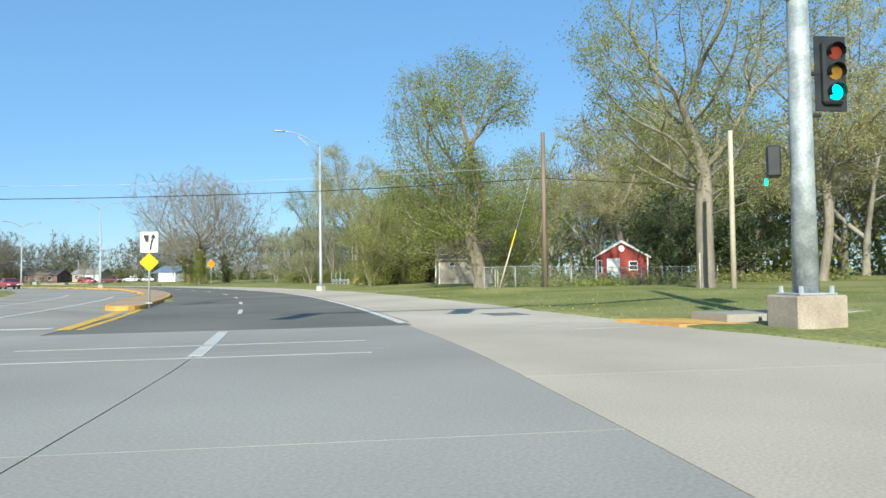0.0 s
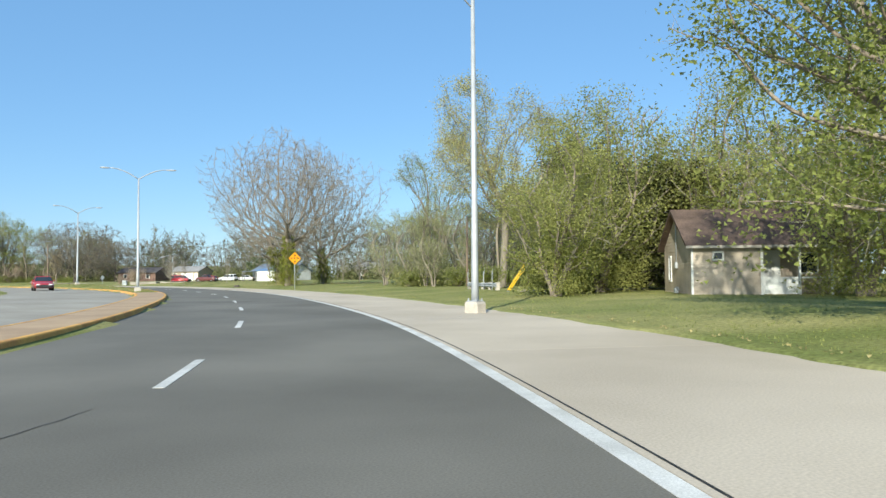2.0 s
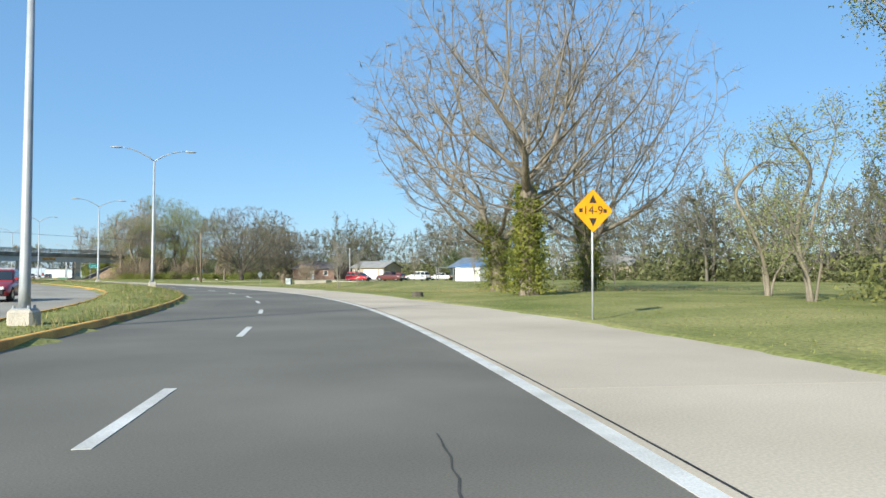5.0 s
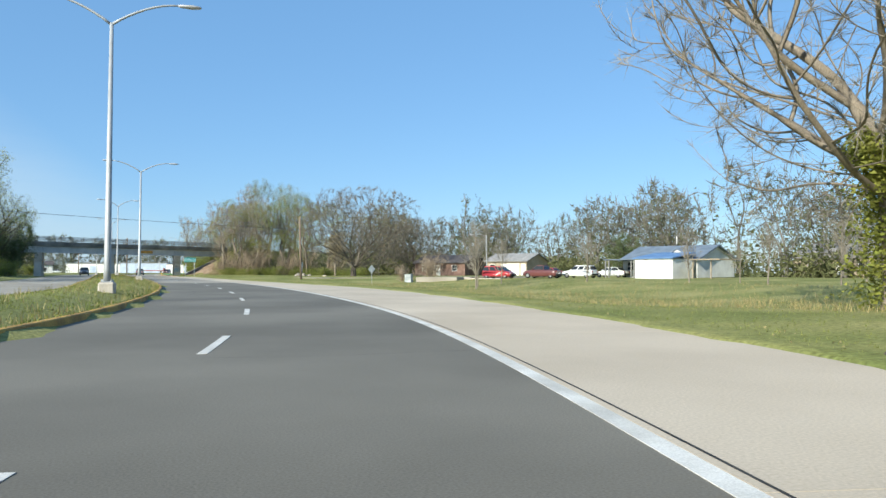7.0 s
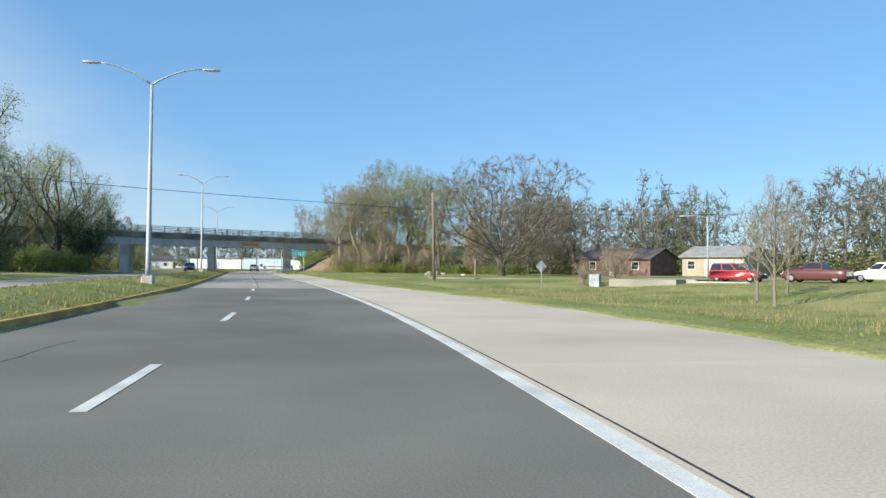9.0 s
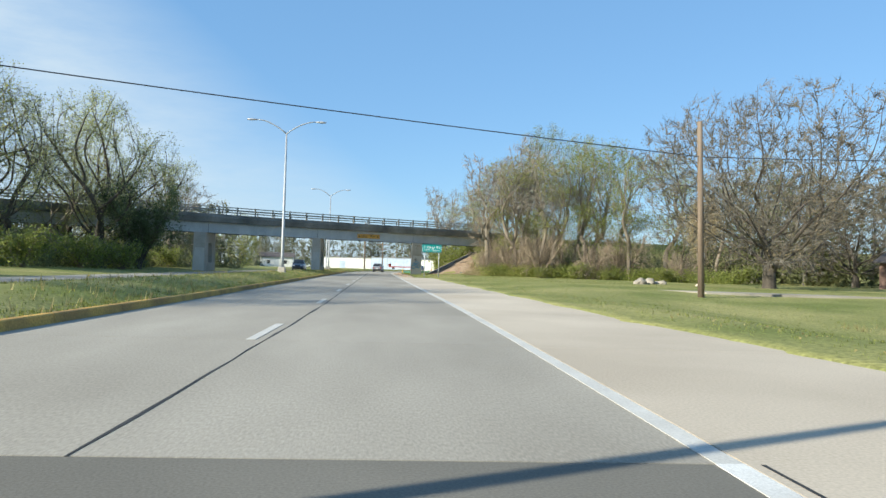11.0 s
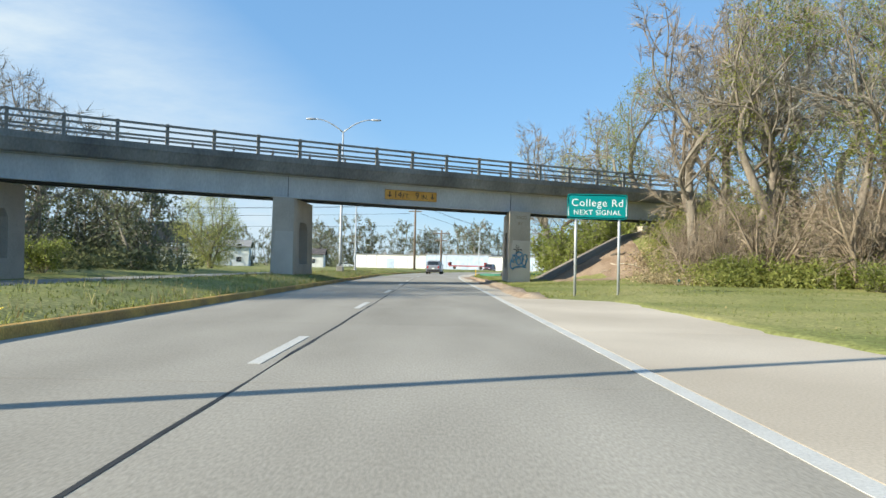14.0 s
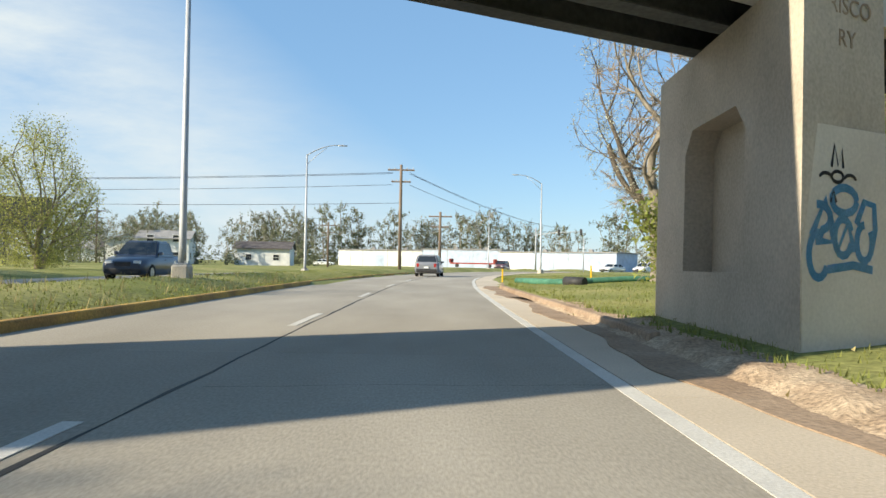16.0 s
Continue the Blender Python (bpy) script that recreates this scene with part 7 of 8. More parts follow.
def gable_walls(parent, x0, x1, y0, y1, z0, eave, ridge, material, along_x=True):
    """Four walls, two of them with gables, as one closed shell."""
    bm = bmesh.new()
    if not along_x:
        x0, x1, y0, y1 = y0, y1, x0, x1
    ym = (y0 + y1) / 2
    prof = [(y0, z0), (y1, z0), (y1, eave), (ym, ridge), (y0, eave)]
    rows = [[bm.verts.new((x, y, z) if along_x else (y, x, z)) for y, z in prof] for x in (x0, x1)]
    for i in range(5):
        bm.faces.new((rows[0][i], rows[0][(i + 1) % 5], rows[1][(i + 1) % 5], rows[1][i]))
    bm.faces.new(rows[0])
    bm.faces.new(list(reversed(rows[1])))
    bmesh.ops.recalc_face_normals(bm, faces=bm.faces)
    return part("wall", bm, material, parent)


SOUTH = lambda x, y, z: pose(x, y, z, 90, 0, 0)          # on a wall that looks along -y
WEST = lambda x, y, z: pose(x, y, z, 90, 0, -90)         # on a wall that looks along -x
EAST = lambda x, y, z: pose(x, y, z, 90, 0, 90)

# the cottage with lapped boards
cab = thing("cottage", "small cream cottage with lapped boards, brown shingle roof and a porch", "house", pose(-18.1, -203.2, 0.12, 0, 0, -54))
EV, RG, DP, LN = 2.42, 4.05, 5.4, 7.6
part("foundation", box(0.03, 0.03, -0.3, LN - 0.03, DP - 0.03, 0.12), FOUNDATION, cab)
part("wall", box(0, 0, 0.1, 3.0, DP, EV, 0), CREAM, cab)
part("wall", box(3.0, 1.4, 0.1, LN, DP, EV, 0), CREAM, cab)
gw = bmesh.new()
for x in (0.0, LN - 0.1):
    a = [gw.verts.new((x + d, y, z)) for d in (0, 0.1) for y, z in ((0, EV), (DP, EV), (DP / 2, RG))]
    gw.faces.new(a[:3])
    gw.faces.new(a[3:])
    for i in range(3):
        gw.faces.new((a[i], a[(i + 1) % 3], a[3 + (i + 1) % 3], a[3 + i]))
bmesh.ops.recalc_face_normals(gw, faces=gw.faces)
part("gable", gw, CREAM, cab)
lap_boards(cab, SOUTH(0, -0.002, 0.14), 3.0, EV - 0.14, CREAM)
lap_boards(cab, SOUTH(3.0, 1.398, 0.14), LN - 3.0, EV - 0.14, CREAM)
lap_boards(cab, WEST(-0.002, DP, 0.14), DP, RG - 0.2, CREAM, lambda y: (0, DP) if y + 0.14 < EV else (DP / 2 * (y + 0.14 - EV) / (RG - EV), DP - DP / 2 * (y + 0.14 - EV) / (RG - EV)))
gable_roof(cab, 0, LN, 0, DP, EV, RG, BROWN_ROOF, 0.32)
part("fascia", box(-0.33, -0.36, EV - 0.2, LN + 0.33, -0.325, EV - 0.08), FOUNDATION, cab, "weathered eaves board")
for x in (-0.03, 3.0):
    part("corner_board", box(x, -0.035, 0.12, x + 0.09, 0.04, EV), WHITE_PAINT, cab)
window(cab, SOUTH(1.15, -0.02, 1.88), 0.5, 0.42)
window(cab, WEST(-0.02, 4.1, 1.35), 0.55, 1.3, bars=1)
window(cab, SOUTH(5.6, 1.37, 1.55), 0.9, 1.0, bars=1)
door(cab, SOUTH(3.9, 1.36, 0.15), 0.9, 2.0)
for x in (3.08, 4.7, 6.1, 7.5):
    part("porch_post", box(x - 0.05, 0.0, 0.1, x + 0.05, 0.1, EV, 0.008), WHITE_PAINT, cab)
part("porch_floor", box(3.0, 0.0, -0.05, LN, 1.4, 0.12), FOUNDATION, cab)
part("porch_rail", box(4.75, 0.02, 0.85, 7.45, 0.07, 0.92), WHITE_PAINT, cab)
part("porch_rail", box(3.15, 0.02, 0.85, 4.65, 0.07, 0.92), WHITE_PAINT, cab)
part("porch_skirt", box(3.15, 0.03, 0.15, 4.65, 0.06, 0.85), WHITE_PAINT, cab, "white porch panel")
mt = part("gas_meter", tube([(-0.18, 2.4, 0.1), (-0.18, 2.4, 0.45), (-0.18, 2.1, 0.45), (-0.05, 2.1, 0.3)], 0.035, 7), STEEL_GREY, cab, "grey gas meter pipes")
part("meter_box", box(-0.28, 2.2, 0.15, -0.08, 2.42, 0.42, 0.03), STEEL_GREY, cab)
part("electric_meter", box(-0.16, 2.5, 1.35, -0.03, 2.72, 1.65, 0.02), STEEL_GREY, cab)
part("service_mast", tube([(-0.08, 2.6, 1.6), (-0.08, 2.6, 3.9)], 0.025, 6), STEEL_GREY, cab)

# the red shed
shed = thing("shed", "small red wooden shed with white trim and a white door", "shed", pose(-16.1, -216.9, 0.25, 0, 0, -73))
gable_walls(shed, 0, 4.1, 0, 4.4, -0.2, 2.05, 3.25, RED_PAINT, False)
gable_roof(shed, 0, 4.1, 0, 4.4, 2.05, 3.25, DARK_ROOF, 0.16, along_x=False)
lap_boards(shed, SOUTH(0, -0.002, 0.0), 4.1, 3.2, RED_PAINT, lambda y: (0, 4.1) if y < 2.05 else (2.05 * (y - 2.05) / 1.2, 4.1 - 2.05 * (y - 2.05) / 1.2), 0.2)
rk = bmesh.new()
for sgn in (1, -1):
    xa, xb = 2.05, 2.05 + sgn * 2.25
    zb = 3.25 - 2.25 * 1.2 / 2.05
    v = [rk.verts.new(p) for p in ((xa, -0.19, 3.20), (xb, -0.19, zb - 0.02), (xb, -0.19, zb + 0.14), (xa, -0.19, 3.42), (xa, -0.15, 3.20), (xb, -0.15, zb - 0.02), (xb, -0.15, zb + 0.14), (xa, -0.15, 3.42))]
    for f in ((0, 1, 2, 3), (4, 7, 6, 5), (0, 4, 5, 1), (3, 2, 6, 7), (1, 5, 6, 2), (0, 3, 7, 4)):
        rk.faces.new([v[i] for i in f])
bmesh.ops.recalc_face_normals(rk, faces=rk.faces)
part("verge_board", rk, WHITE_PAINT, shed, "white verge boards")
door(shed, SOUTH(1.4, -0.05, 0.0), 1.0, 1.95)
window(shed, SOUTH(2.95, -0.03, 1.35), 0.7, 0.75, bars=1)
window(shed, SOUTH(0.35, -0.03, 1.3), 0.35, 1.1)
cv = bmesh.new()
bmesh.ops.create_cone(cv, cap_ends=True, segments=16, radius1=0.24, radius2=0.24, depth=0.06, matrix=Matrix.Translation((2.05, -0.05, 2.72)) @ pose(0, 0, 0, 90, 0, 0))
part("gable_vent", cv, WHITE_PAINT, shed, "round white gable vent")
for x in (0.0, 4.02):
    part("corner_board", box(x, -0.045, -0.1, x + 0.09, 0.0, 2.05), WHITE_PAINT, shed)

# the blue-roofed house with its white shed
bh = thing("house", "low pale house with a blue-grey roof and a carport", "house", pose(46.5, -79.2, z_at(48, -80) - 0.05, 0, 0, -76))
gable_walls(bh, -5.5, 4.9, 5.0, 13.0, -0.3, 2.3, 3.9, WHITE_PAINT)
gable_roof(bh, -5.5, 4.9, 5.0, 13.0, 2.3, 3.9, BLUE_ROOF, 0.45)
gable_walls(bh, 1.2, 4.2, 4.4, 8.0, 2.3, 2.7, 3.4, WHITE_PAINT, False)
gable_roof(bh, 1.2, 4.2, 4.4, 8.0, 2.7, 3.45, BLUE_ROOF, 0.2, "porch_roof", False)
for x in (-4.2, -1.4):
    window(bh, SOUTH(x, 4.97, 1.5), 1.2, 1.1, bars=1)
part("carport_roof", box(-5.6, 1.2, 2.2, 0.2, 5.0, 2.32, 0.02), BLUE_ROOF, bh)
for x in (-5.4, -4.9, -1.6, -1.2):
    part("carport_post", box(x, 1.3, -0.1, x + 0.12, 1.42, 2.21), GREY_ROOF, bh)
for x in (6.6, 8.8):
    part("awning_post", box(x, 1.3, -0.1, x + 0.1, 1.4, 2.1), TAN_WALL, bh)
part("awning", prism([(6.4, 0.8), (10.2, 0.8), (10.2, 4.6), (6.4, 4.6)], 2.12, 2.22), TAN_WALL, bh, "tan awning roof")
part("vent_pipe", tube([(-0.4, 9.0, 4.2), (-0.4, 9.0, 5.2)], 0.05, 7), WHITE_PAINT, bh)
ws = thing("metal_shed", "white ribbed metal shed with a blue roof edge", "shed", pose(46.5, -79.2, z_at(47, -81) - 0.05, 0, 0, -76))
part("wall", box(0, 0, -0.2, 5.0, 4.0, 2.3), WHITE_PAINT, ws)
for k in range(25):
    if not 17 <= k <= 21:
        part("wall_rib", box(0.06 + k * 0.2, -0.03, -0.1, 0.12 + k * 0.2, 0.0, 2.28), WHITE_PAINT, ws)
door(ws, SOUTH(3.9, -0.02, 0.0), 0.95, 2.0)
rb = bmesh.new()
v = [rb.verts.new(p) for p in ((-0.2, -0.25, 2.3), (5.2, -0.25, 2.3), (5.2, 4.2, 3.0), (-0.2, 4.2, 3.0), (-0.2, -0.25, 2.42), (5.2, -0.25, 2.42), (5.2, 4.2, 3.12), (-0.2, 4.2, 3.12))]
for f in ((3, 2, 1, 0), (4, 5, 6, 7), (0, 1, 5, 4), (1, 2, 6, 5), (2, 3, 7, 6), (3, 0, 4, 7)):
    rb.faces.new([v[i] for i in f])
part("roof", rb, BLUE_METAL, ws, "bright blue metal roof")


def plain_house(x, y, turn, w, d, eave, ridge, wall, roof, label, along_x=True, windows=((0.25, 1.4), (0.75, 1.4)), garage=False, storeys=1):
    h = thing("house", label, "house", pose(x, y, z_at(x, y) - 0.05, 0, 0, turn), "houses")
    gable_walls(h, -w / 2, w / 2, 0, d, -0.4, eave, ridge, wall, along_x)
    gable_roof(h, -w / 2, w / 2, 0, d, eave, ridge, roof, 0.4, along_x=along_x)
    for s_ in range(storeys):
        for u, z in windows:
            window(h, SOUTH(-w / 2 + u * w, -0.02, z + s_ * 2.6), 1.1, 1.1, bars=1)
            if storeys > 1:
                window(h, EAST(w / 2 + 0.02, d * u, z + s_ * 2.6), 1.0, 1.1)
    if garage:
        g = part("garage_door", box(-w * 0.12, -0.04, -0.1, w * 0.32, 0.0, 2.05, 0.005), WHITE_PAINT if wall is not WHITE_PAINT else TAN_WALL, h)
        for k in range(3):
            part("door_groove", box(-w * 0.12, -0.05, 0.4 + k * 0.5, w * 0.32, -0.04, 0.43 + k * 0.5), GREY_ROOF, g)
    door(h, SOUTH(-w * 0.02 if not garage else w * 0.42, -0.03, 0.0), 0.9, 2.0)
    return h


plain_house(53, -38, -62, 8.0, 7.0, 2.5, 3.7, TAN_WALL, GREY_ROOF, "low tan house with a pale grey roof and garage", windows=((0.15, 1.4),), garage=True)
plain_house(46, -26, -60, 11.0, 7.0, 2.4, 3.7, BRICK_WALL, DARK_ROOF, "low dark brick house among bare trees", windows=((0.2, 1.4), (0.45, 1.4), (0.8, 1.4)))
plain_house(70, -88, -80, 12.0, 8.0, 2.6, 4.2, TAN_WALL, GREY_ROOF, "low tan house with a pale gable roof", windows=((0.2, 1.5), (0.7, 1.5)))
plain_house(64, -64, -75, 9.0, 7.0, 2.5, 4.0, BRICK_WALL, DARK_ROOF, "brown house half hidden by bare trees")
plain_house(74, -120, -85, 9.0, 6.0, 2.5, 3.8, BRICK_WALL, DARK_ROOF, "low brick house beyond the field")
plain_house(-41, 118, 10, 7.5, 7.0, 4.0, 5.2, WHITE_PAINT, GREY_ROOF, "white two-storey house beyond the bridge", storeys=2)
plain_house(-28.5, 129, 5, 9.0, 7.0, 2.9, 4.0, WHITE_PAINT, DARK_ROOF, "white house with a dark roof beyond the bridge")
plain_house(-50, 128, 10, 8.0, 6.0, 3.6, 5.0, WHITE_PAINT, GREY_ROOF, "white gabled house beyond the bridge", along_x=False)
plain_house(-64, 158, 15, 9.0, 6.0, 2.8, 4.4, WHITE_PAINT, DARK_ROOF, "small white far-off house")
plain_house(-76, 168, 15, 9.0, 6.0, 2.8, 4.4, WHITE_PAINT, GREY_ROOF, "small pale far-off house")
plain_house(-58, 66, 20, 9.0, 8.0, 2.8, 4.2, DARK_WALL, DARK_ROOF, "dark low building behind the trees")


def long_shed(p, q, depth, h, wall_a, wall_b, split, label):
    """A low works building from p to q; its front changes colour at split."""
    p, q = Vector((*p, 0)), Vector((*q, 0))
    d = q - p
    b = thing("works_building", label, "industrial building", pose(p.x, p.y, 0.3, 0, 0, math.degrees(math.atan2(d.y, d.x))), "works buildings")
    L = d.length
    part("wall", box(0, 0, -0.5, L * split, depth, h), wall_a, b)
    part("wall", box(L * split, 0, -0.5, L, depth, h), wall_b, b, "bluish shaded metal wall")
    part("roof_edge", box(-0.2, -0.2, h, L + 0.2, depth + 0.2, h + 0.22), GREY_ROOF, b)
    k = 0
    x = 3.0
    while x < L - 2:
        if k % 4 == 2:
            part("loading_door", box(x, -0.05, 0, x + 2.2, 0, 2.5), BLUE_WALL, b)
        else:
            part("wall_seam", box(x, -0.03, 0, x + 0.06, 0, h), GREY_ROOF, b)
        x += 3.0
        k += 1
    for x in (L * 0.3, L * 0.7):
        part("roof_vent", box(x, depth * 0.4, h + 0.2, x + 0.8, depth * 0.4 + 0.8, h + 0.8), GREY_ROOF, b)
    return b


long_shed((-22, 176.5), (-2.6, 171), 14, 3.5, WHITE_PAINT, WHITE_PAINT, 0.5, "long low white works building")
long_shed((-2.5, 170.9), (14.5, 164.0), 14, 3.8, BLUE_WALL, BLUE_WALL, 0.6, "long low bluish works building")
long_shed((13.5, 155.7), (34, 142), 12, 3.2, WHITE_PAINT, BLUE_WALL, 0.3, "low white and blue works building")
tr = thing("trailer", "low red flatbed trailer parked by the works", "trailer", pose(8.5, 158, 0.3, 0, 0, -20))
part("bed", box(-5, -1, 0.7, 5, 1, 1.0, 0.02), RED_PAINT, tr)
for x in (-3.5, 3.5):
    part("wheel", tube([(x, -1.0, 0.4), (x, -0.7, 0.4)], 0.4, 12), TAR, tr)
for x, y, w in ((4.6, -1.0, 0.3), (-4.9, -1.0, 0.3)):
    part("side_board", box(x - w, -1.0, 1.0, x, 1.0, 1.8), RED_PAINT, tr)

# ---- vehicles ----
TYRE = shade("tyre", (0.018, 0.018, 0.018), (0.03, 0.03, 0.03), 3, 0.85)
RIM = shade("rim", (0.42, 0.43, 0.44), (0.5, 0.51, 0.52), 3, 0.35, metal=0.7, bump=0)
TAIL = shade("tail_lamp", (0.35, 0.02, 0.015), (0.42, 0.03, 0.02), 3, 0.25, bump=0)
HEAD = shade("head_lamp", (0.65, 0.66, 0.66), (0.75, 0.75, 0.75), 3, 0.15, bump=0)
BUMPER = shade("dark_plastic", (0.03, 0.03, 0.032), (0.045, 0.045, 0.047), 3, 0.6)
CAR_GLASS = shade("car_glass", (0.02, 0.025, 0.03), (0.03, 0.035, 0.04), 1, 0.06, bump=0, spec=0.7, speck=0.02)


def gloss(name, c):
    m = shade(name, tuple(v * 0.95 for v in c), tuple(min(v * 1.05, 1) for v in c), 1.0, 0.28, bump=0, speck=0.03, spec=0.5)
    m.node_tree.nodes["Principled BSDF"].inputs["Coat Weight"].default_value = 0.5
    return m


def loft(sections):
    """Rounded boxes joined along x: (x, low, high, half width)."""
    bm = bmesh.new()
    rows = []
    for x, lo, hi, w in sections:
        half = [(w * 0.90, lo), (w * 0.99, lo + 0.14), (w, lo + (hi - lo) * 0.55), (w * 0.97, hi - 0.10), (w * 0.88, hi)]
        ring = [bm.verts.new((x, y, z)) for y, z in half] + [bm.verts.new((x, -y, z)) for y, z in reversed(half)]
        rows.append(ring)
    n = len(rows[0])
    for p, q in zip(rows, rows[1:]):
        for i in range(n):
            f = bm.faces.new((p[i], p[(i + 1) % n], q[(i + 1) % n], q[i]))
            f.smooth = True
    bm.faces.new(rows[0])
    bm.faces.new(list(reversed(rows[-1])))
    bmesh.ops.recalc_face_normals(bm, faces=bm.faces)
    return bm


def wheel(parent, x, y, r, w=0.22):
    s = 1 if y > 0 else -1
    bm = bmesh.new()
    prof = [(r * 0.62, -w / 2), (r * 0.93, -w / 2), (r, -w / 2 + 0.03), (r, w / 2 - 0.03), (r * 0.93, w / 2), (r * 0.62, w / 2)]
    rings = [[bm.verts.new((x + a * math.cos(t), y + b, r + a * math.sin(t))) for a, b in prof] for t in (2 * math.pi * k / 20 for k in range(20))]
    for k in range(20):
        p, q = rings[k], rings[(k + 1) % 20]
        for i in range(5):
            bm.faces.new((p[i], q[i], q[i + 1], p[i + 1])).smooth = True
    bmesh.ops.recalc_face_normals(bm, faces=bm.faces)
    t = part("wheel", bm, TYRE, parent, "black tyre")
    rb = bmesh.new()
    bmesh.ops.create_cone(rb, cap_ends=True, segments=20, radius1=r * 0.62, radius2=r * 0.55, depth=w * 0.8, matrix=Matrix.Translation((x, y + s * 0.01, r)) @ pose(0, 0, 0, -90 * s, 0, 0))
    part("rim", rb, RIM, t, "silver wheel rim")
    return t


def panel(a, b, c, d, out, inset=0.08, thick=0.012):
    """A thin glass panel inside a four-cornered face."""
    q = [Vector(p) for p in (a, b, c, d)]
    mid = sum(q, Vector()) / 4
    n = Vector(out).normalized()
    q = [p + (mid - p).normalized() * inset for p in q]
    bm = bmesh.new()
    f, k = [bm.verts.new(p + n * thick) for p in q], [bm.verts.new(p - n * 0.02) for p in q]
    bm.faces.new(f)
    bm.faces.new(list(reversed(k)))
    for i in range(4):
        bm.faces.new((f[i], k[i], k[(i + 1) % 4], f[(i + 1) % 4]))
    bmesh.ops.recalc_face_normals(bm, faces=bm.faces)
    return bm


def vehicle(label, colour, m, L=4.6, W=1.82, H=1.68, belt=1.02, hood=1.0, cab=(-2.15, 1.15), roof=(-1.85, 0.35), bed=False, doors=2, category="car", name="car"):
    """x is forwards. cab and roof: where the glasshouse begins and ends at the belt and at the top."""
    c = thing(name, label, category, m, "vehicles")
    h, w = L / 2, W / 2
    back = belt if not bed else belt - 0.02
    secs = [(-h, 0.45, back - 0.12, w * 0.86), (-h + 0.10, 0.32, back, w * 0.95), (-h + 0.6, 0.26, back + 0.01, w), (cab[0] + 0.1, 0.24, belt, w), (cab[1] - 0.2, 0.24, belt, w),
            (cab[1] + 0.1, 0.24, hood + 0.01, w * 0.99), (h - 0.55, 0.26, hood - 0.08, w * 0.97), (h - 0.12, 0.32, hood - 0.22, w * 0.90), (h, 0.42, hood - 0.34, w * 0.80)]
    part("body", loft(secs), colour, c)
    b0, b1, r0, r1 = cab[0], cab[1], roof[0], roof[1]
    wl, wr = w * 0.95, w * 0.74
    z0, z1 = belt - 0.03, H
    gb = bmesh.new()
    lo = [(b0, wl), (b1, wl), (b1, -wl), (b0, -wl)]
    hi = [(r0, wr), (r1, wr), (r1, -wr), (r0, -wr)]
    vl, vh = [gb.verts.new((x, y, z0)) for x, y in lo], [gb.verts.new((x, y, z1)) for x, y in hi]
    gb.faces.new(vh)
    gb.faces.new(list(reversed(vl)))
    for i in range(4):
        gb.faces.new((vl[i], vl[(i + 1) % 4], vh[(i + 1) % 4], vh[i]))
    bmesh.ops.bevel(gb, geom=[e for e in gb.edges if any(v in vh for v in e.verts)], offset=0.07, segments=2, affect="EDGES")
    bmesh.ops.recalc_face_normals(gb, faces=gb.faces)
    part("cabin", gb, colour, c)
    P = lambda i, u, top: Vector((lo[i][0], lo[i][1], z0)).lerp(Vector((hi[i][0], hi[i][1], z1)), u)
    part("windscreen", panel(P(1, 0.08, 0), P(2, 0.08, 0), P(2, 0.92, 0), P(1, 0.92, 0), (1, 0, 0.8)), CAR_GLASS, c)
    part("rear_window", panel(P(0, 0.12, 0), P(3, 0.12, 0), P(3, 0.88, 0), P(0, 0.88, 0), (-1, 0, 0.2), 0.12), CAR_GLASS, c)
    for s, i, j in ((1, 0, 1), (-1, 3, 2)):
        for k in range(doors):
            u0, u1 = k / doors, (k + 1) / doors
            A, B = P(i, 0.10, 0).lerp(P(j, 0.10, 0), u0), P(i, 0.10, 0).lerp(P(j, 0.10, 0), u1)
            C, D = P(i, 0.9, 0).lerp(P(j, 0.9, 0), u1), P(i, 0.9, 0).lerp(P(j, 0.9, 0), u0)
            part("side_window", panel(A, B, C, D, (0, s, 0.3), 0.07), CAR_GLASS, c)
        part("door_handle", box(b0 + (b1 - b0) * 0.55, s * w * 0.985 - 0.02, belt - 0.2, b0 + (b1 - b0) * 0.55 + 0.16, s * w * 0.985 + 0.02, belt - 0.16), BUMPER, c)
        part("mirror", box(b1 - 0.35, s * (w + 0.02) - 0.08, belt + 0.02, b1 - 0.18, s * (w + 0.02) + 0.08, belt + 0.18, 0.03), colour, c)
        part("tail_lamp", box(-h - 0.005, s * w * 0.70 - 0.10, belt - 0.32, -h + 0.12, s * w * 0.70 + 0.10, belt - 0.04, 0.02), TAIL, c)
        part("head_lamp", box(h - 0.16, s * w * 0.62 - 0.16, hood - 0.36, h - 0.02, s * w * 0.62 + 0.16, hood - 0.20, 0.02), HEAD, c)
    part("bumper", box(-h - 0.06, -w * 0.84, 0.34, -h + 0.12, w * 0.84, 0.58, 0.04), BUMPER, c)
    part("bumper", box(h - 0.12, -w * 0.80, 0.32, h + 0.05, w * 0.80, 0.56, 0.04), BUMPER, c)
    part("number_plate", box(-h - 0.075, -0.16, 0.62, -h - 0.02, 0.16, 0.76), SIGN_WHITE, c)
    part("grille", box(h - 0.06, -w * 0.36, hood - 0.44, h + 0.012, w * 0.36, hood - 0.26, 0.01), BUMPER, c)
    if bed:
        part("load_bed", box(-h + 0.12, -w * 0.84, belt - 0.3, cab[0] - 0.06, w * 0.84, belt + 0.012), BUMPER, c, "dark open load bed")
    r = 0.34 if not bed else 0.38
    for x in (-h + 0.85, h - 0.85):
        for s in (1, -1):
            wheel(c, x, s * (w - 0.12), r)
    return c


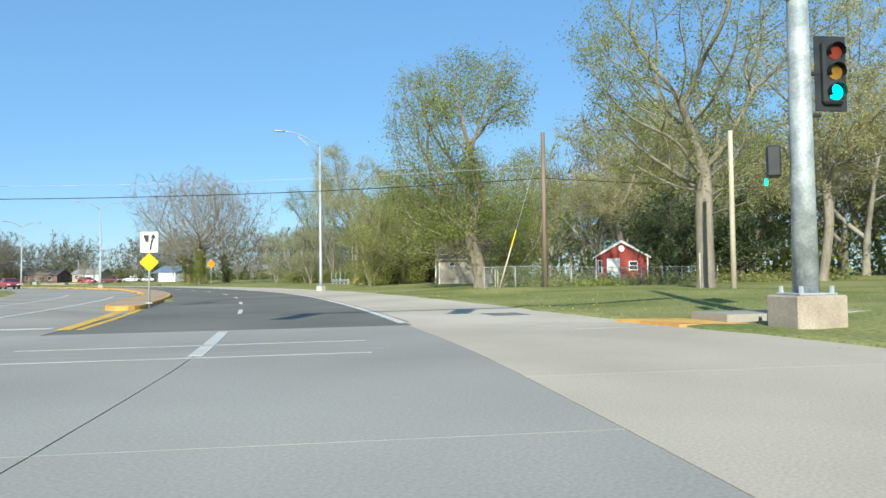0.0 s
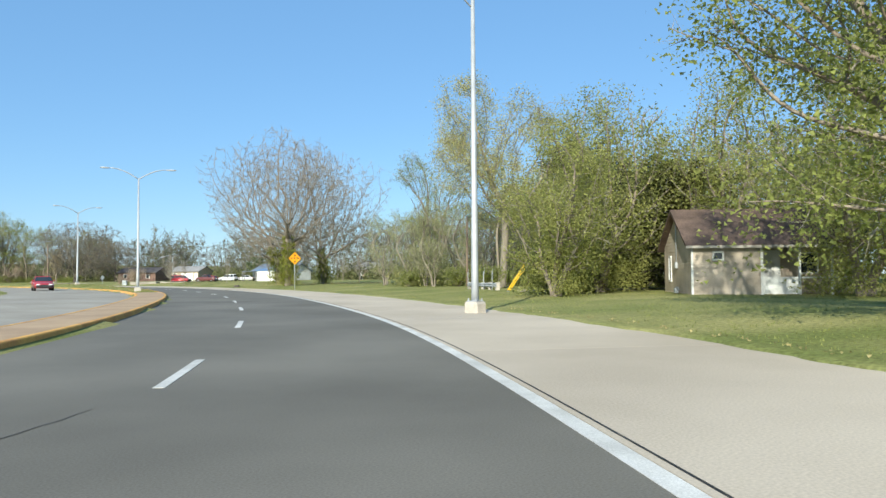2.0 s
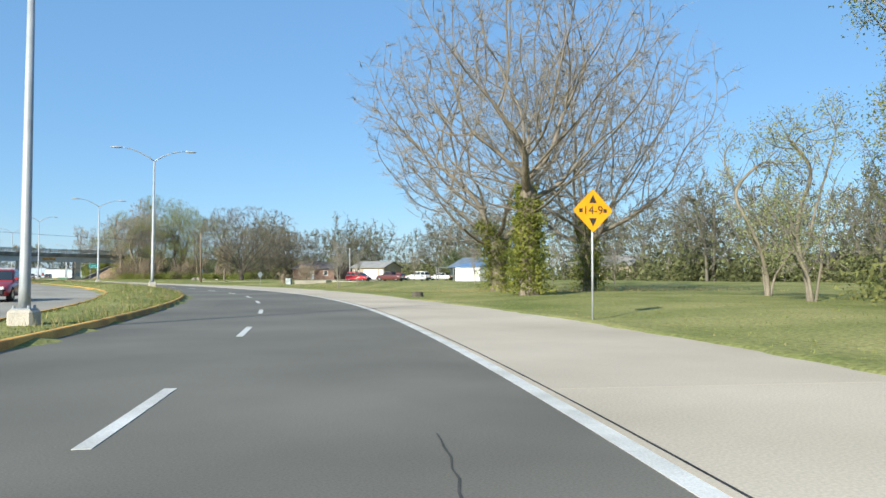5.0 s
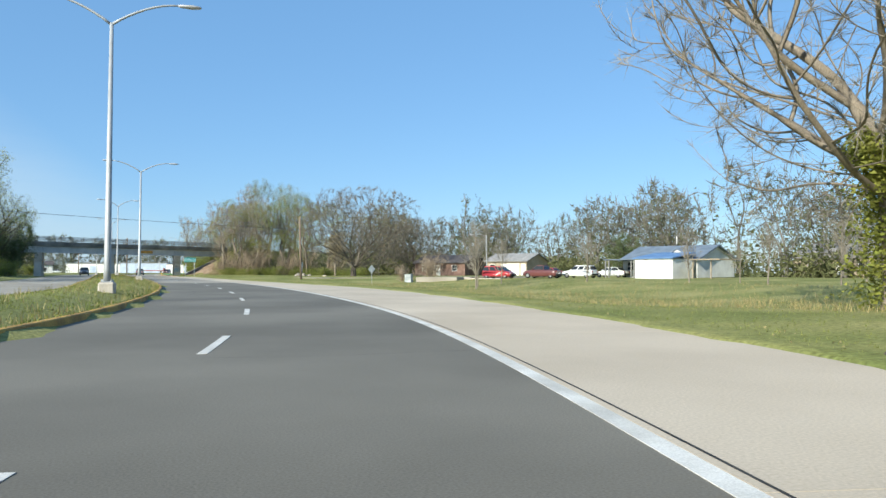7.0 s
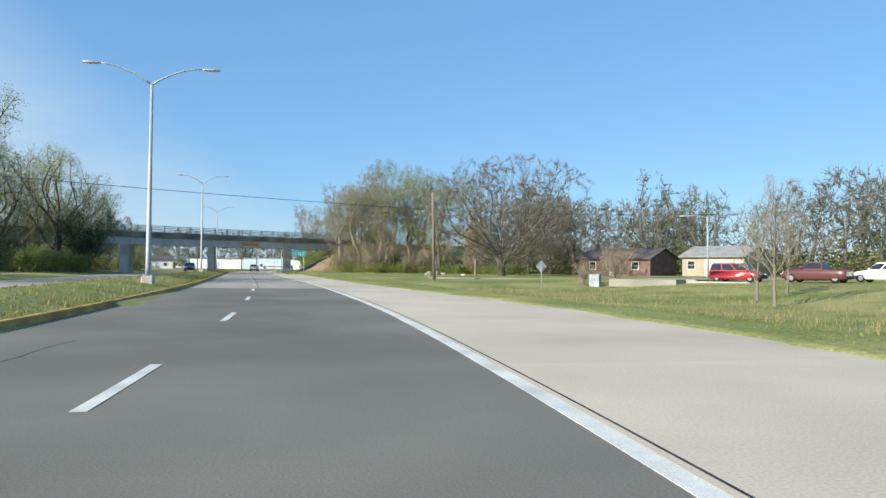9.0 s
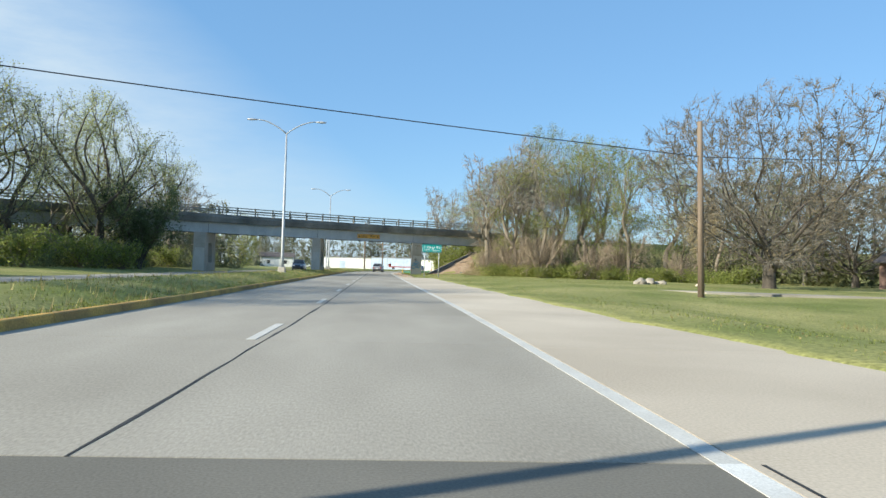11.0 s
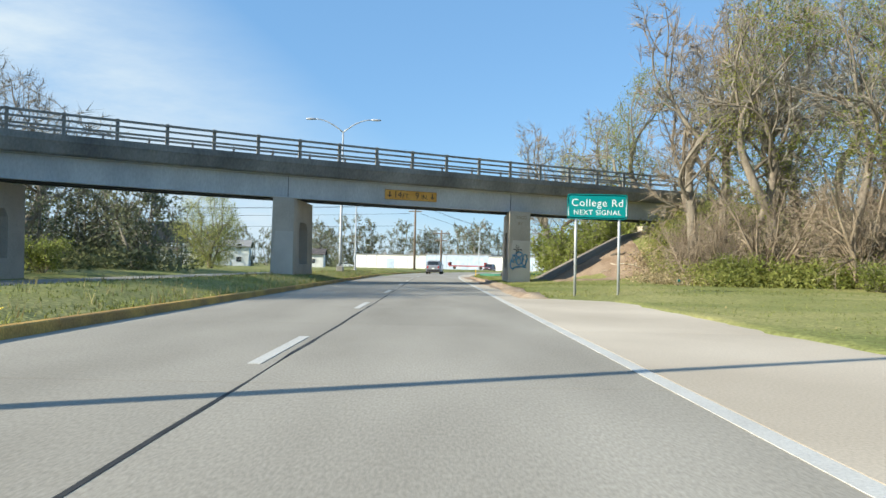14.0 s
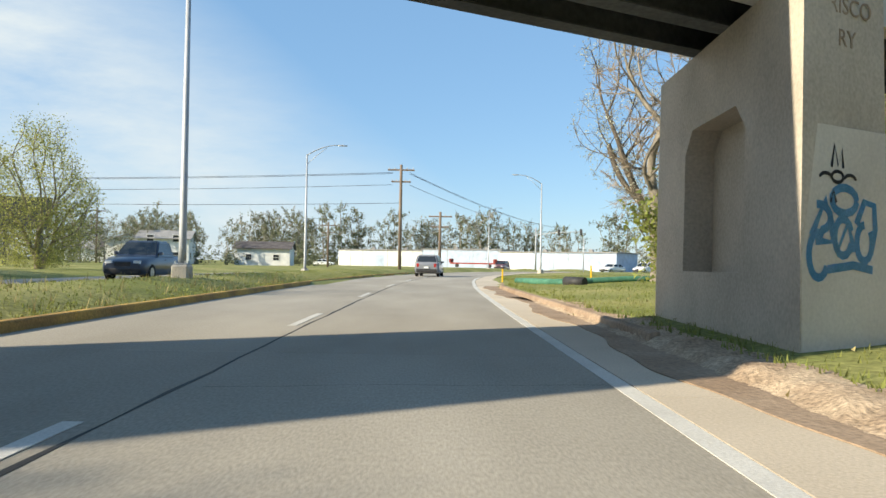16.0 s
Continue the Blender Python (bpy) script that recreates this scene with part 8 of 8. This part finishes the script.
GREY_CAR, RED_CAR, WHITE_CAR, MAROON, NAVY = gloss("silver_paint", (0.21, 0.225, 0.25)), gloss("red_paint", (0.36, 0.03, 0.035)), gloss("white_car_paint", (0.72, 0.73, 0.73)), gloss("maroon_paint", (0.13, 0.045, 0.045)), gloss("navy_paint", (0.035, 0.05, 0.085))


def ground_pose(x, y, turn, z=None):
    return pose(x, y, (z_at(x, y) if z is None else z), 0, 0, turn)


vehicle("silver-grey compact sport utility car in the near lane", GREY_CAR, ground_pose(-0.1, 63, 84, 0.0), L=4.5, W=1.86, H=1.66, cab=(-2.1, 1.05), roof=(-1.75, 0.25))
vehicle("dark navy pickup truck on the opposite carriageway", NAVY, ground_pose(*on_road(299, -13.2)[:2], -90, 0.0), L=5.4, W=1.95, H=1.80, belt=1.12, hood=1.10, cab=(-0.9, 1.25), roof=(-0.7, 0.55), bed=True, doors=1, category="pickup truck", name="pickup_truck")
vehicle("dark red saloon car on the opposite carriageway", RED_CAR, ground_pose(*on_road(119, -13.2)[:2], heading(119) + 180, 0.0), L=4.6, H=1.46, belt=0.92, hood=0.88, cab=(-1.8, 1.2), roof=(-1.1, 0.3))
vehicle("bright red minivan parked on the side street", RED_CAR, ground_pose(36.9, -64.2, -62), L=4.8, W=1.95, H=1.74, belt=1.0, hood=0.98, cab=(-2.3, 1.6), roof=(-2.1, 0.5), doors=3, name="minivan", category="minivan").scale = (0.9, 0.9, 0.9)
vehicle("old maroon pickup truck parked in the grass", MAROON, ground_pose(40.2, -69.3, 116), L=5.3, W=1.95, H=1.78, belt=1.12, hood=1.12, cab=(-0.8, 1.2), roof=(-0.6, 0.5), bed=True, doors=1, category="pickup truck", name="pickup_truck").scale = (0.9, 0.9, 0.9)
vehicle("white sport utility car parked by the carport", WHITE_CAR, ground_pose(44.0, -71.9, 112), L=4.8, W=1.9, H=1.7, cab=(-2.2, 1.1), roof=(-1.9, 0.3), doors=3).scale = (0.9, 0.9, 0.9)
vehicle("white saloon car parked under the carport", WHITE_CAR, ground_pose(48.3, -72.6, 112), L=4.7, H=1.45, belt=0.92, hood=0.88, cab=(-1.8, 1.2), roof=(-1.1, 0.3)).scale = (0.9, 0.9, 0.9)
vehicle("dark red saloon parked behind the pickup", RED_CAR, ground_pose(46.5, -61.0, 110), L=4.6, H=1.45, belt=0.92, hood=0.88, cab=(-1.8, 1.2), roof=(-1.1, 0.3)).scale = (0.9, 0.9, 0.9)
vehicle("dark red sport utility car beyond the bridge", MAROON, ground_pose(11.9, 133, -110, 0.0), L=4.6, W=1.86, H=1.7)
vehicle("white saloon car waiting at the far junction", WHITE_CAR, ground_pose(27.7, 119, -140, 0.0), L=4.6, H=1.46, belt=0.92, hood=0.88, cab=(-1.8, 1.2), roof=(-1.1, 0.3))
vehicle("white sport utility car waiting at the far junction", WHITE_CAR, ground_pose(32.0, 116, -140, 0.0), L=4.6, W=1.86, H=1.7)
vehicle("white saloon car parked before the works", WHITE_CAR, ground_pose(-24, 168, 0, 0.1), L=4.6, H=1.46, belt=0.92, hood=0.88, cab=(-1.8, 1.2), roof=(-1.1, 0.3))

# ---- side street, culvert and clutter ----
put("side_street", prism([(26, -62.6), (34, -55.4), (70, -50), (71, -55), (40, -60), (30, -66)][::-1], -0.2, 0.42), CONCRETE, "pale concrete side street leading to the houses", "road", kind="structure")
put("driveway", prism([(15.5, -41), (17, -44.4), (60, -52), (60, -49)][::1], -0.2, z_at(18, -43) + 0.06), CONCRETE, "pale narrow drive across the grass", "driveway", kind="structure")
put("cottage_walk", prism([(-13.4, -190.4), (-12.6, -192.0), (-5, -197), (-4, -195.5)], 0.0, 0.32), CONCRETE, "pale concrete walk by the cottage", "path", kind="structure")
cw = thing("culvert_wall", "low pale concrete headwall of a culvert", "wall", pose(28.3, -61.6, -0.3, 0, 0, -47))
part("wall", box(0, -0.15, -0.4, 9.4, 0.15, 0.62, 0.03), POLE_BASE, cw)
part("coping", box(-0.1, -0.2, 0.62, 5.5, 0.2, 0.72, 0.02), POLE_BASE, cw)
# solid near-black block instead of a hole: the mouth's inner shade as colour
part("opening", box(-1.6, -0.18, 0.02, -0.1, 0.1, 0.5, 0.02), BUMPER, cw, "dark block standing for the shaded culvert mouth")
eb2 = thing("utility_box", "small grey utility cabinet by the culvert", "utility cabinet", ground_pose(26.0, -60.2, -47))
part("cabinet", box(-0.45, -0.3, 0, 0.45, 0.3, 1.0, 0.03), POLE_GREY, eb2)
part("lid", box(-0.48, -0.33, 1.0, 0.48, 0.33, 1.06, 0.02), POLE_GREY, eb2)
sl_ = thing("street_lamp", "small grey street lamp on the side street", "street lamp", ground_pose(38.6, -57.8, 150), "street lamps")
part("pole", tube([(0, 0, -0.2), (0.05, 0, 3), (0.1, 0, 5.9)], [0.10, 0.085, 0.07], 8), STEEL_GREY, sl_)
part("arm", tube([(0.1, 0, 5.7), (0.9, 0, 6.0), (1.9, 0, 5.95)], 0.035, 6), STEEL_GREY, sl_)
lh = part("lamp_head", lamp_head(), LAMP_HEAD, sl_)
lh.matrix_basis = Matrix.Translation((1.8, 0, 5.93))
# a small marker flag in the grass
fl = thing("marker_flag", "small teal plastic marker flag on a wire in the grass", "marker flag", ground_pose(8.73, -2.16, 20))
part("wire", tube([(0, 0, -0.05), (0.004, 0, 0.2), (0, 0, 0.46)], 0.003, 5), POLE_GREY, fl)
fb = bmesh.new()
cols = [[fb.verts.new((0.11 * u, 0.012 * math.sin(5 * u + w), 0.36 + 0.09 * w)) for w in (0, 1)] for u in np.linspace(0, 1, 6)]
for p, q in zip(cols, cols[1:]):
    fb.faces.new((p[0], q[0], q[1], p[1]))
bmesh.ops.solidify(fb, geom=fb.faces[:], thickness=0.002)
part("flag", fb, SIGN_GREEN, fl)
LOG_PALE = shade("weathered_wood", (0.36, 0.31, 0.25), (0.48, 0.42, 0.34), 2.0, 0.9, bump=0.4, grain=20, speck=0.2)
# dead wood on the bank below the bridge
def fallen_branch(points, r, material, label):
    pts = [Vector((x, y, z_at(x, y) + lift)) for x, y, lift in points]
    fbr = thing("fallen_branch", label, "branch", Matrix.Translation(pts[0]))
    line = [tuple(p - pts[0]) for p in pts]
    part("stem", tube(line, [r * (1 - 0.65 * k / len(line)) for k in range(len(line))], 7), material, fbr)
    k = len(line) // 2
    a = Vector(line[k])
    part("side_twig", tube([tuple(a), tuple(a + Vector((0.22, -0.18, 0.12))), tuple(a + Vector((0.5, -0.26, 0.10)))], [r * 0.5, r * 0.35, r * 0.15], 6), material, fbr)


fallen_branch([(10.5, 15.5, 0.05), (10.75, 15.2, 0.04), (11.1, 15.05, 0.14), (11.6, 14.6, 0.16), (12.0, 14.3, 0.08), (12.4, 13.95, 0.05)], 0.045, LOG_PALE, "long pale dead branch lying on the bare bank")
fallen_branch([(10.7, 16.4, 0.05), (11.0, 16.32, 0.12), (11.3, 16.2, 0.10), (11.6, 16.15, 0.04)], 0.09, BARK_DARK, "short dark rotten log on the bare bank")
fallen_branch([(9.5, 14.75, 0.03), (9.65, 14.6, 0.06), (9.75, 14.75, 0.10), (9.95, 14.9, 0.04)], 0.035, LOG_PALE, "small bent dead stick on the bank")
# tree stump
stp = thing("tree_stump", "dark weathered tree stump by the shoulder", "tree stump", ground_pose(-0.35, -141.4, 20))
sb = bmesh.new()
rows, rs = [], random.Random(2)
wv = [rs.uniform(0.85, 1.15) for _ in range(14)]
for r, z in ((0.52, -0.1), (0.42, 0.08), (0.38, 0.30), (0.34, 0.34)):
    rows.append([sb.verts.new((r * wv[k] * math.cos(2 * math.pi * k / 14), r * wv[k] * math.sin(2 * math.pi * k / 14), z + 0.03 * wv[(k * 3) % 14])) for k in range(14)])
for p, q in zip(rows, rows[1:]):
    for k in range(14):
        sb.faces.new((p[k], p[(k + 1) % 14], q[(k + 1) % 14], q[k]))
sb.faces.new(rows[-1])
bmesh.ops.recalc_face_normals(sb, faces=sb.faces)
part("stump", sb, BARK_DARK, stp)
stp.scale = (0.75, 0.75, 0.7)


def boulder(x, y, size, seed, material, label):
    bm = bmesh.new()
    bmesh.ops.create_icosphere(bm, subdivisions=3, radius=1)
    for v in bm.verts:
        k = 1 + 0.28 * noise.noise(v.co * 1.3 + Vector((seed * 7.1, 0, 0))) + 0.1 * noise.noise(v.co * 4 + Vector((seed, 3, 0)))
        v.co = Vector((v.co.x * size[0] * k, v.co.y * size[1] * k, max(v.co.z * size[2] * k, -0.15)))
    for f in bm.faces:
        f.smooth = seed % 2 == 0
    ob = put("boulder", bm, material, label, "boulder", "boulders")
    ob.matrix_basis = ground_pose(x, y, seed * 47)
    return ob


for i, (x, y, sz) in enumerate(((20.3, -25.6, (0.75, 0.5, 0.45)), (21.4, -24.6, (0.6, 0.5, 0.5)), (22.4, -24.3, (0.5, 0.4, 0.3)))):
    boulder(x, y, sz, i + 1, shade("limestone", (0.27, 0.24, 0.20), (0.40, 0.36, 0.30), 2.2, 0.9, grain=12, bump=0.4), "pale limestone boulder on the mown grass")
boulder(24.3, -27.5, (0.45, 0.35, 0.22), 6, PIER, "small dark stone on the mown grass")

# chain-link fence by the shed
fence = thing("chain_link_fence", "grey chain-link fence in front of the red shed", "fence")
fa, fb = Vector((-37.6, -218.4, 0)), Vector((-14.5, -226.0, 0))
nf = 11
tops = []
for k in range(nf):
    p = fa.lerp(fb, k / (nf - 1))
    z = z_at(p.x, p.y)
    part("fence_post", tube([(p.x, p.y, z - 0.2), (p.x, p.y, z + 1.22)], 0.03, 6), STEEL_GREY, fence)
    tops.append((p.x, p.y, z + 1.2))
part("top_rail", tube(tops, 0.02, 5), STEEL_GREY, fence)
mesh = bmesh.new()
for k in range(nf - 1):
    a, b = Vector(tops[k]), Vector(tops[k + 1])
    n = 16
    for i in range(n):
        for sgn in (0, 1):
            u0, u1 = i / n, min((i + 2) / n, 1)
            p, q = a.lerp(b, u0 if sgn else u1), a.lerp(b, u1 if sgn else u0)
            q = q - Vector((0, 0, 1.15))
            tube([p, q], 0.004, 3, mesh, False)
part("fence_mesh", mesh, STEEL_GREY, fence, "wire mesh")["kind"] = "stuff"

# beyond the bridge: signal mast, silt sock and stakes
fm_ = thing("traffic_signal", "far grey signal mast with its arm over the junction", "traffic signal", pose(17.4, 130.6, 0.0, 0, 0, -40))
part("pole", tube([(0, 0, 0), (0, 0, 7.4)], [0.16, 0.11], 10), STEEL_GREY, fm_)
part("arm", tube([(0, 0, 6.2), (4, 0, 6.5), (9, 0, 6.6)], [0.09, 0.07, 0.05], 8), STEEL_GREY, fm_)
for x in (4.5, 8.6):
    part("signal_head", box(x - 0.18, -0.15, 6.0, x + 0.18, 0.15, 7.0, 0.03), SIGNAL_BLACK, fm_)
part("second_pole", tube([(8.8, 0.6, 0), (8.8, 0.6, 5.6)], 0.08, 8), STEEL_GREY, fm_)
SOCK = shade("green_fabric", (0.045, 0.15, 0.10), (0.075, 0.21, 0.14), 2.5, 0.8, grain=14)
sk = thing("silt_sock", "green fabric sediment sock lying in the grass", "sediment sock")
zz = lambda x, y: z_at(x, y) + 0.1
pts = [(4.3, 41.5), (4.9, 39.6), (5.6, 38.3), (7.0, 38.2), (9.0, 38.9), (11.5, 38.6)]
part("sock", tube([(x, y, zz(x, y)) for x, y in pts], [0.14, 0.17, 0.16, 0.15, 0.15, 0.12], 9), SOCK, sk)
part("sock_fold", tube([(x + 0.25, y - 0.25, zz(x, y) - 0.02) for x, y in pts[:4]], 0.11, 8), SOCK, sk)
pp = thing("drain_pipe", "black corrugated drain pipe end in the grass", "drain pipe")
part("pipe", tube([(5.9, 37.2, zz(5.9, 37.2) + 0.05), (6.6, 36.5, zz(6.6, 36.5))], 0.22, 12), BUMPER, pp)
for x, y in ((9.3, 48.0), (4.1, 47.0)):
    st = thing("marker_stake", "yellow marker stake in the grass", "stake", ground_pose(x, y, 0), "stakes")
    part("stake", box(-0.04, -0.04, -0.2, 0.04, 0.04, 0.75), GUARD_YELLOW, st)
bb = thing("billboard", "dark back of a billboard behind a budding tree", "billboard", ground_pose(-35.5, 70, 20))
part("panel", box(-2.2, -0.12, 3.2, 2.2, 0.0, 6.0), DARK_WALL, bb)
for x in (-1.4, 1.4):
    part("post", box(x - 0.12, 0.0, -0.2, x + 0.12, 0.24, 6.0), DARK_WALL, bb)
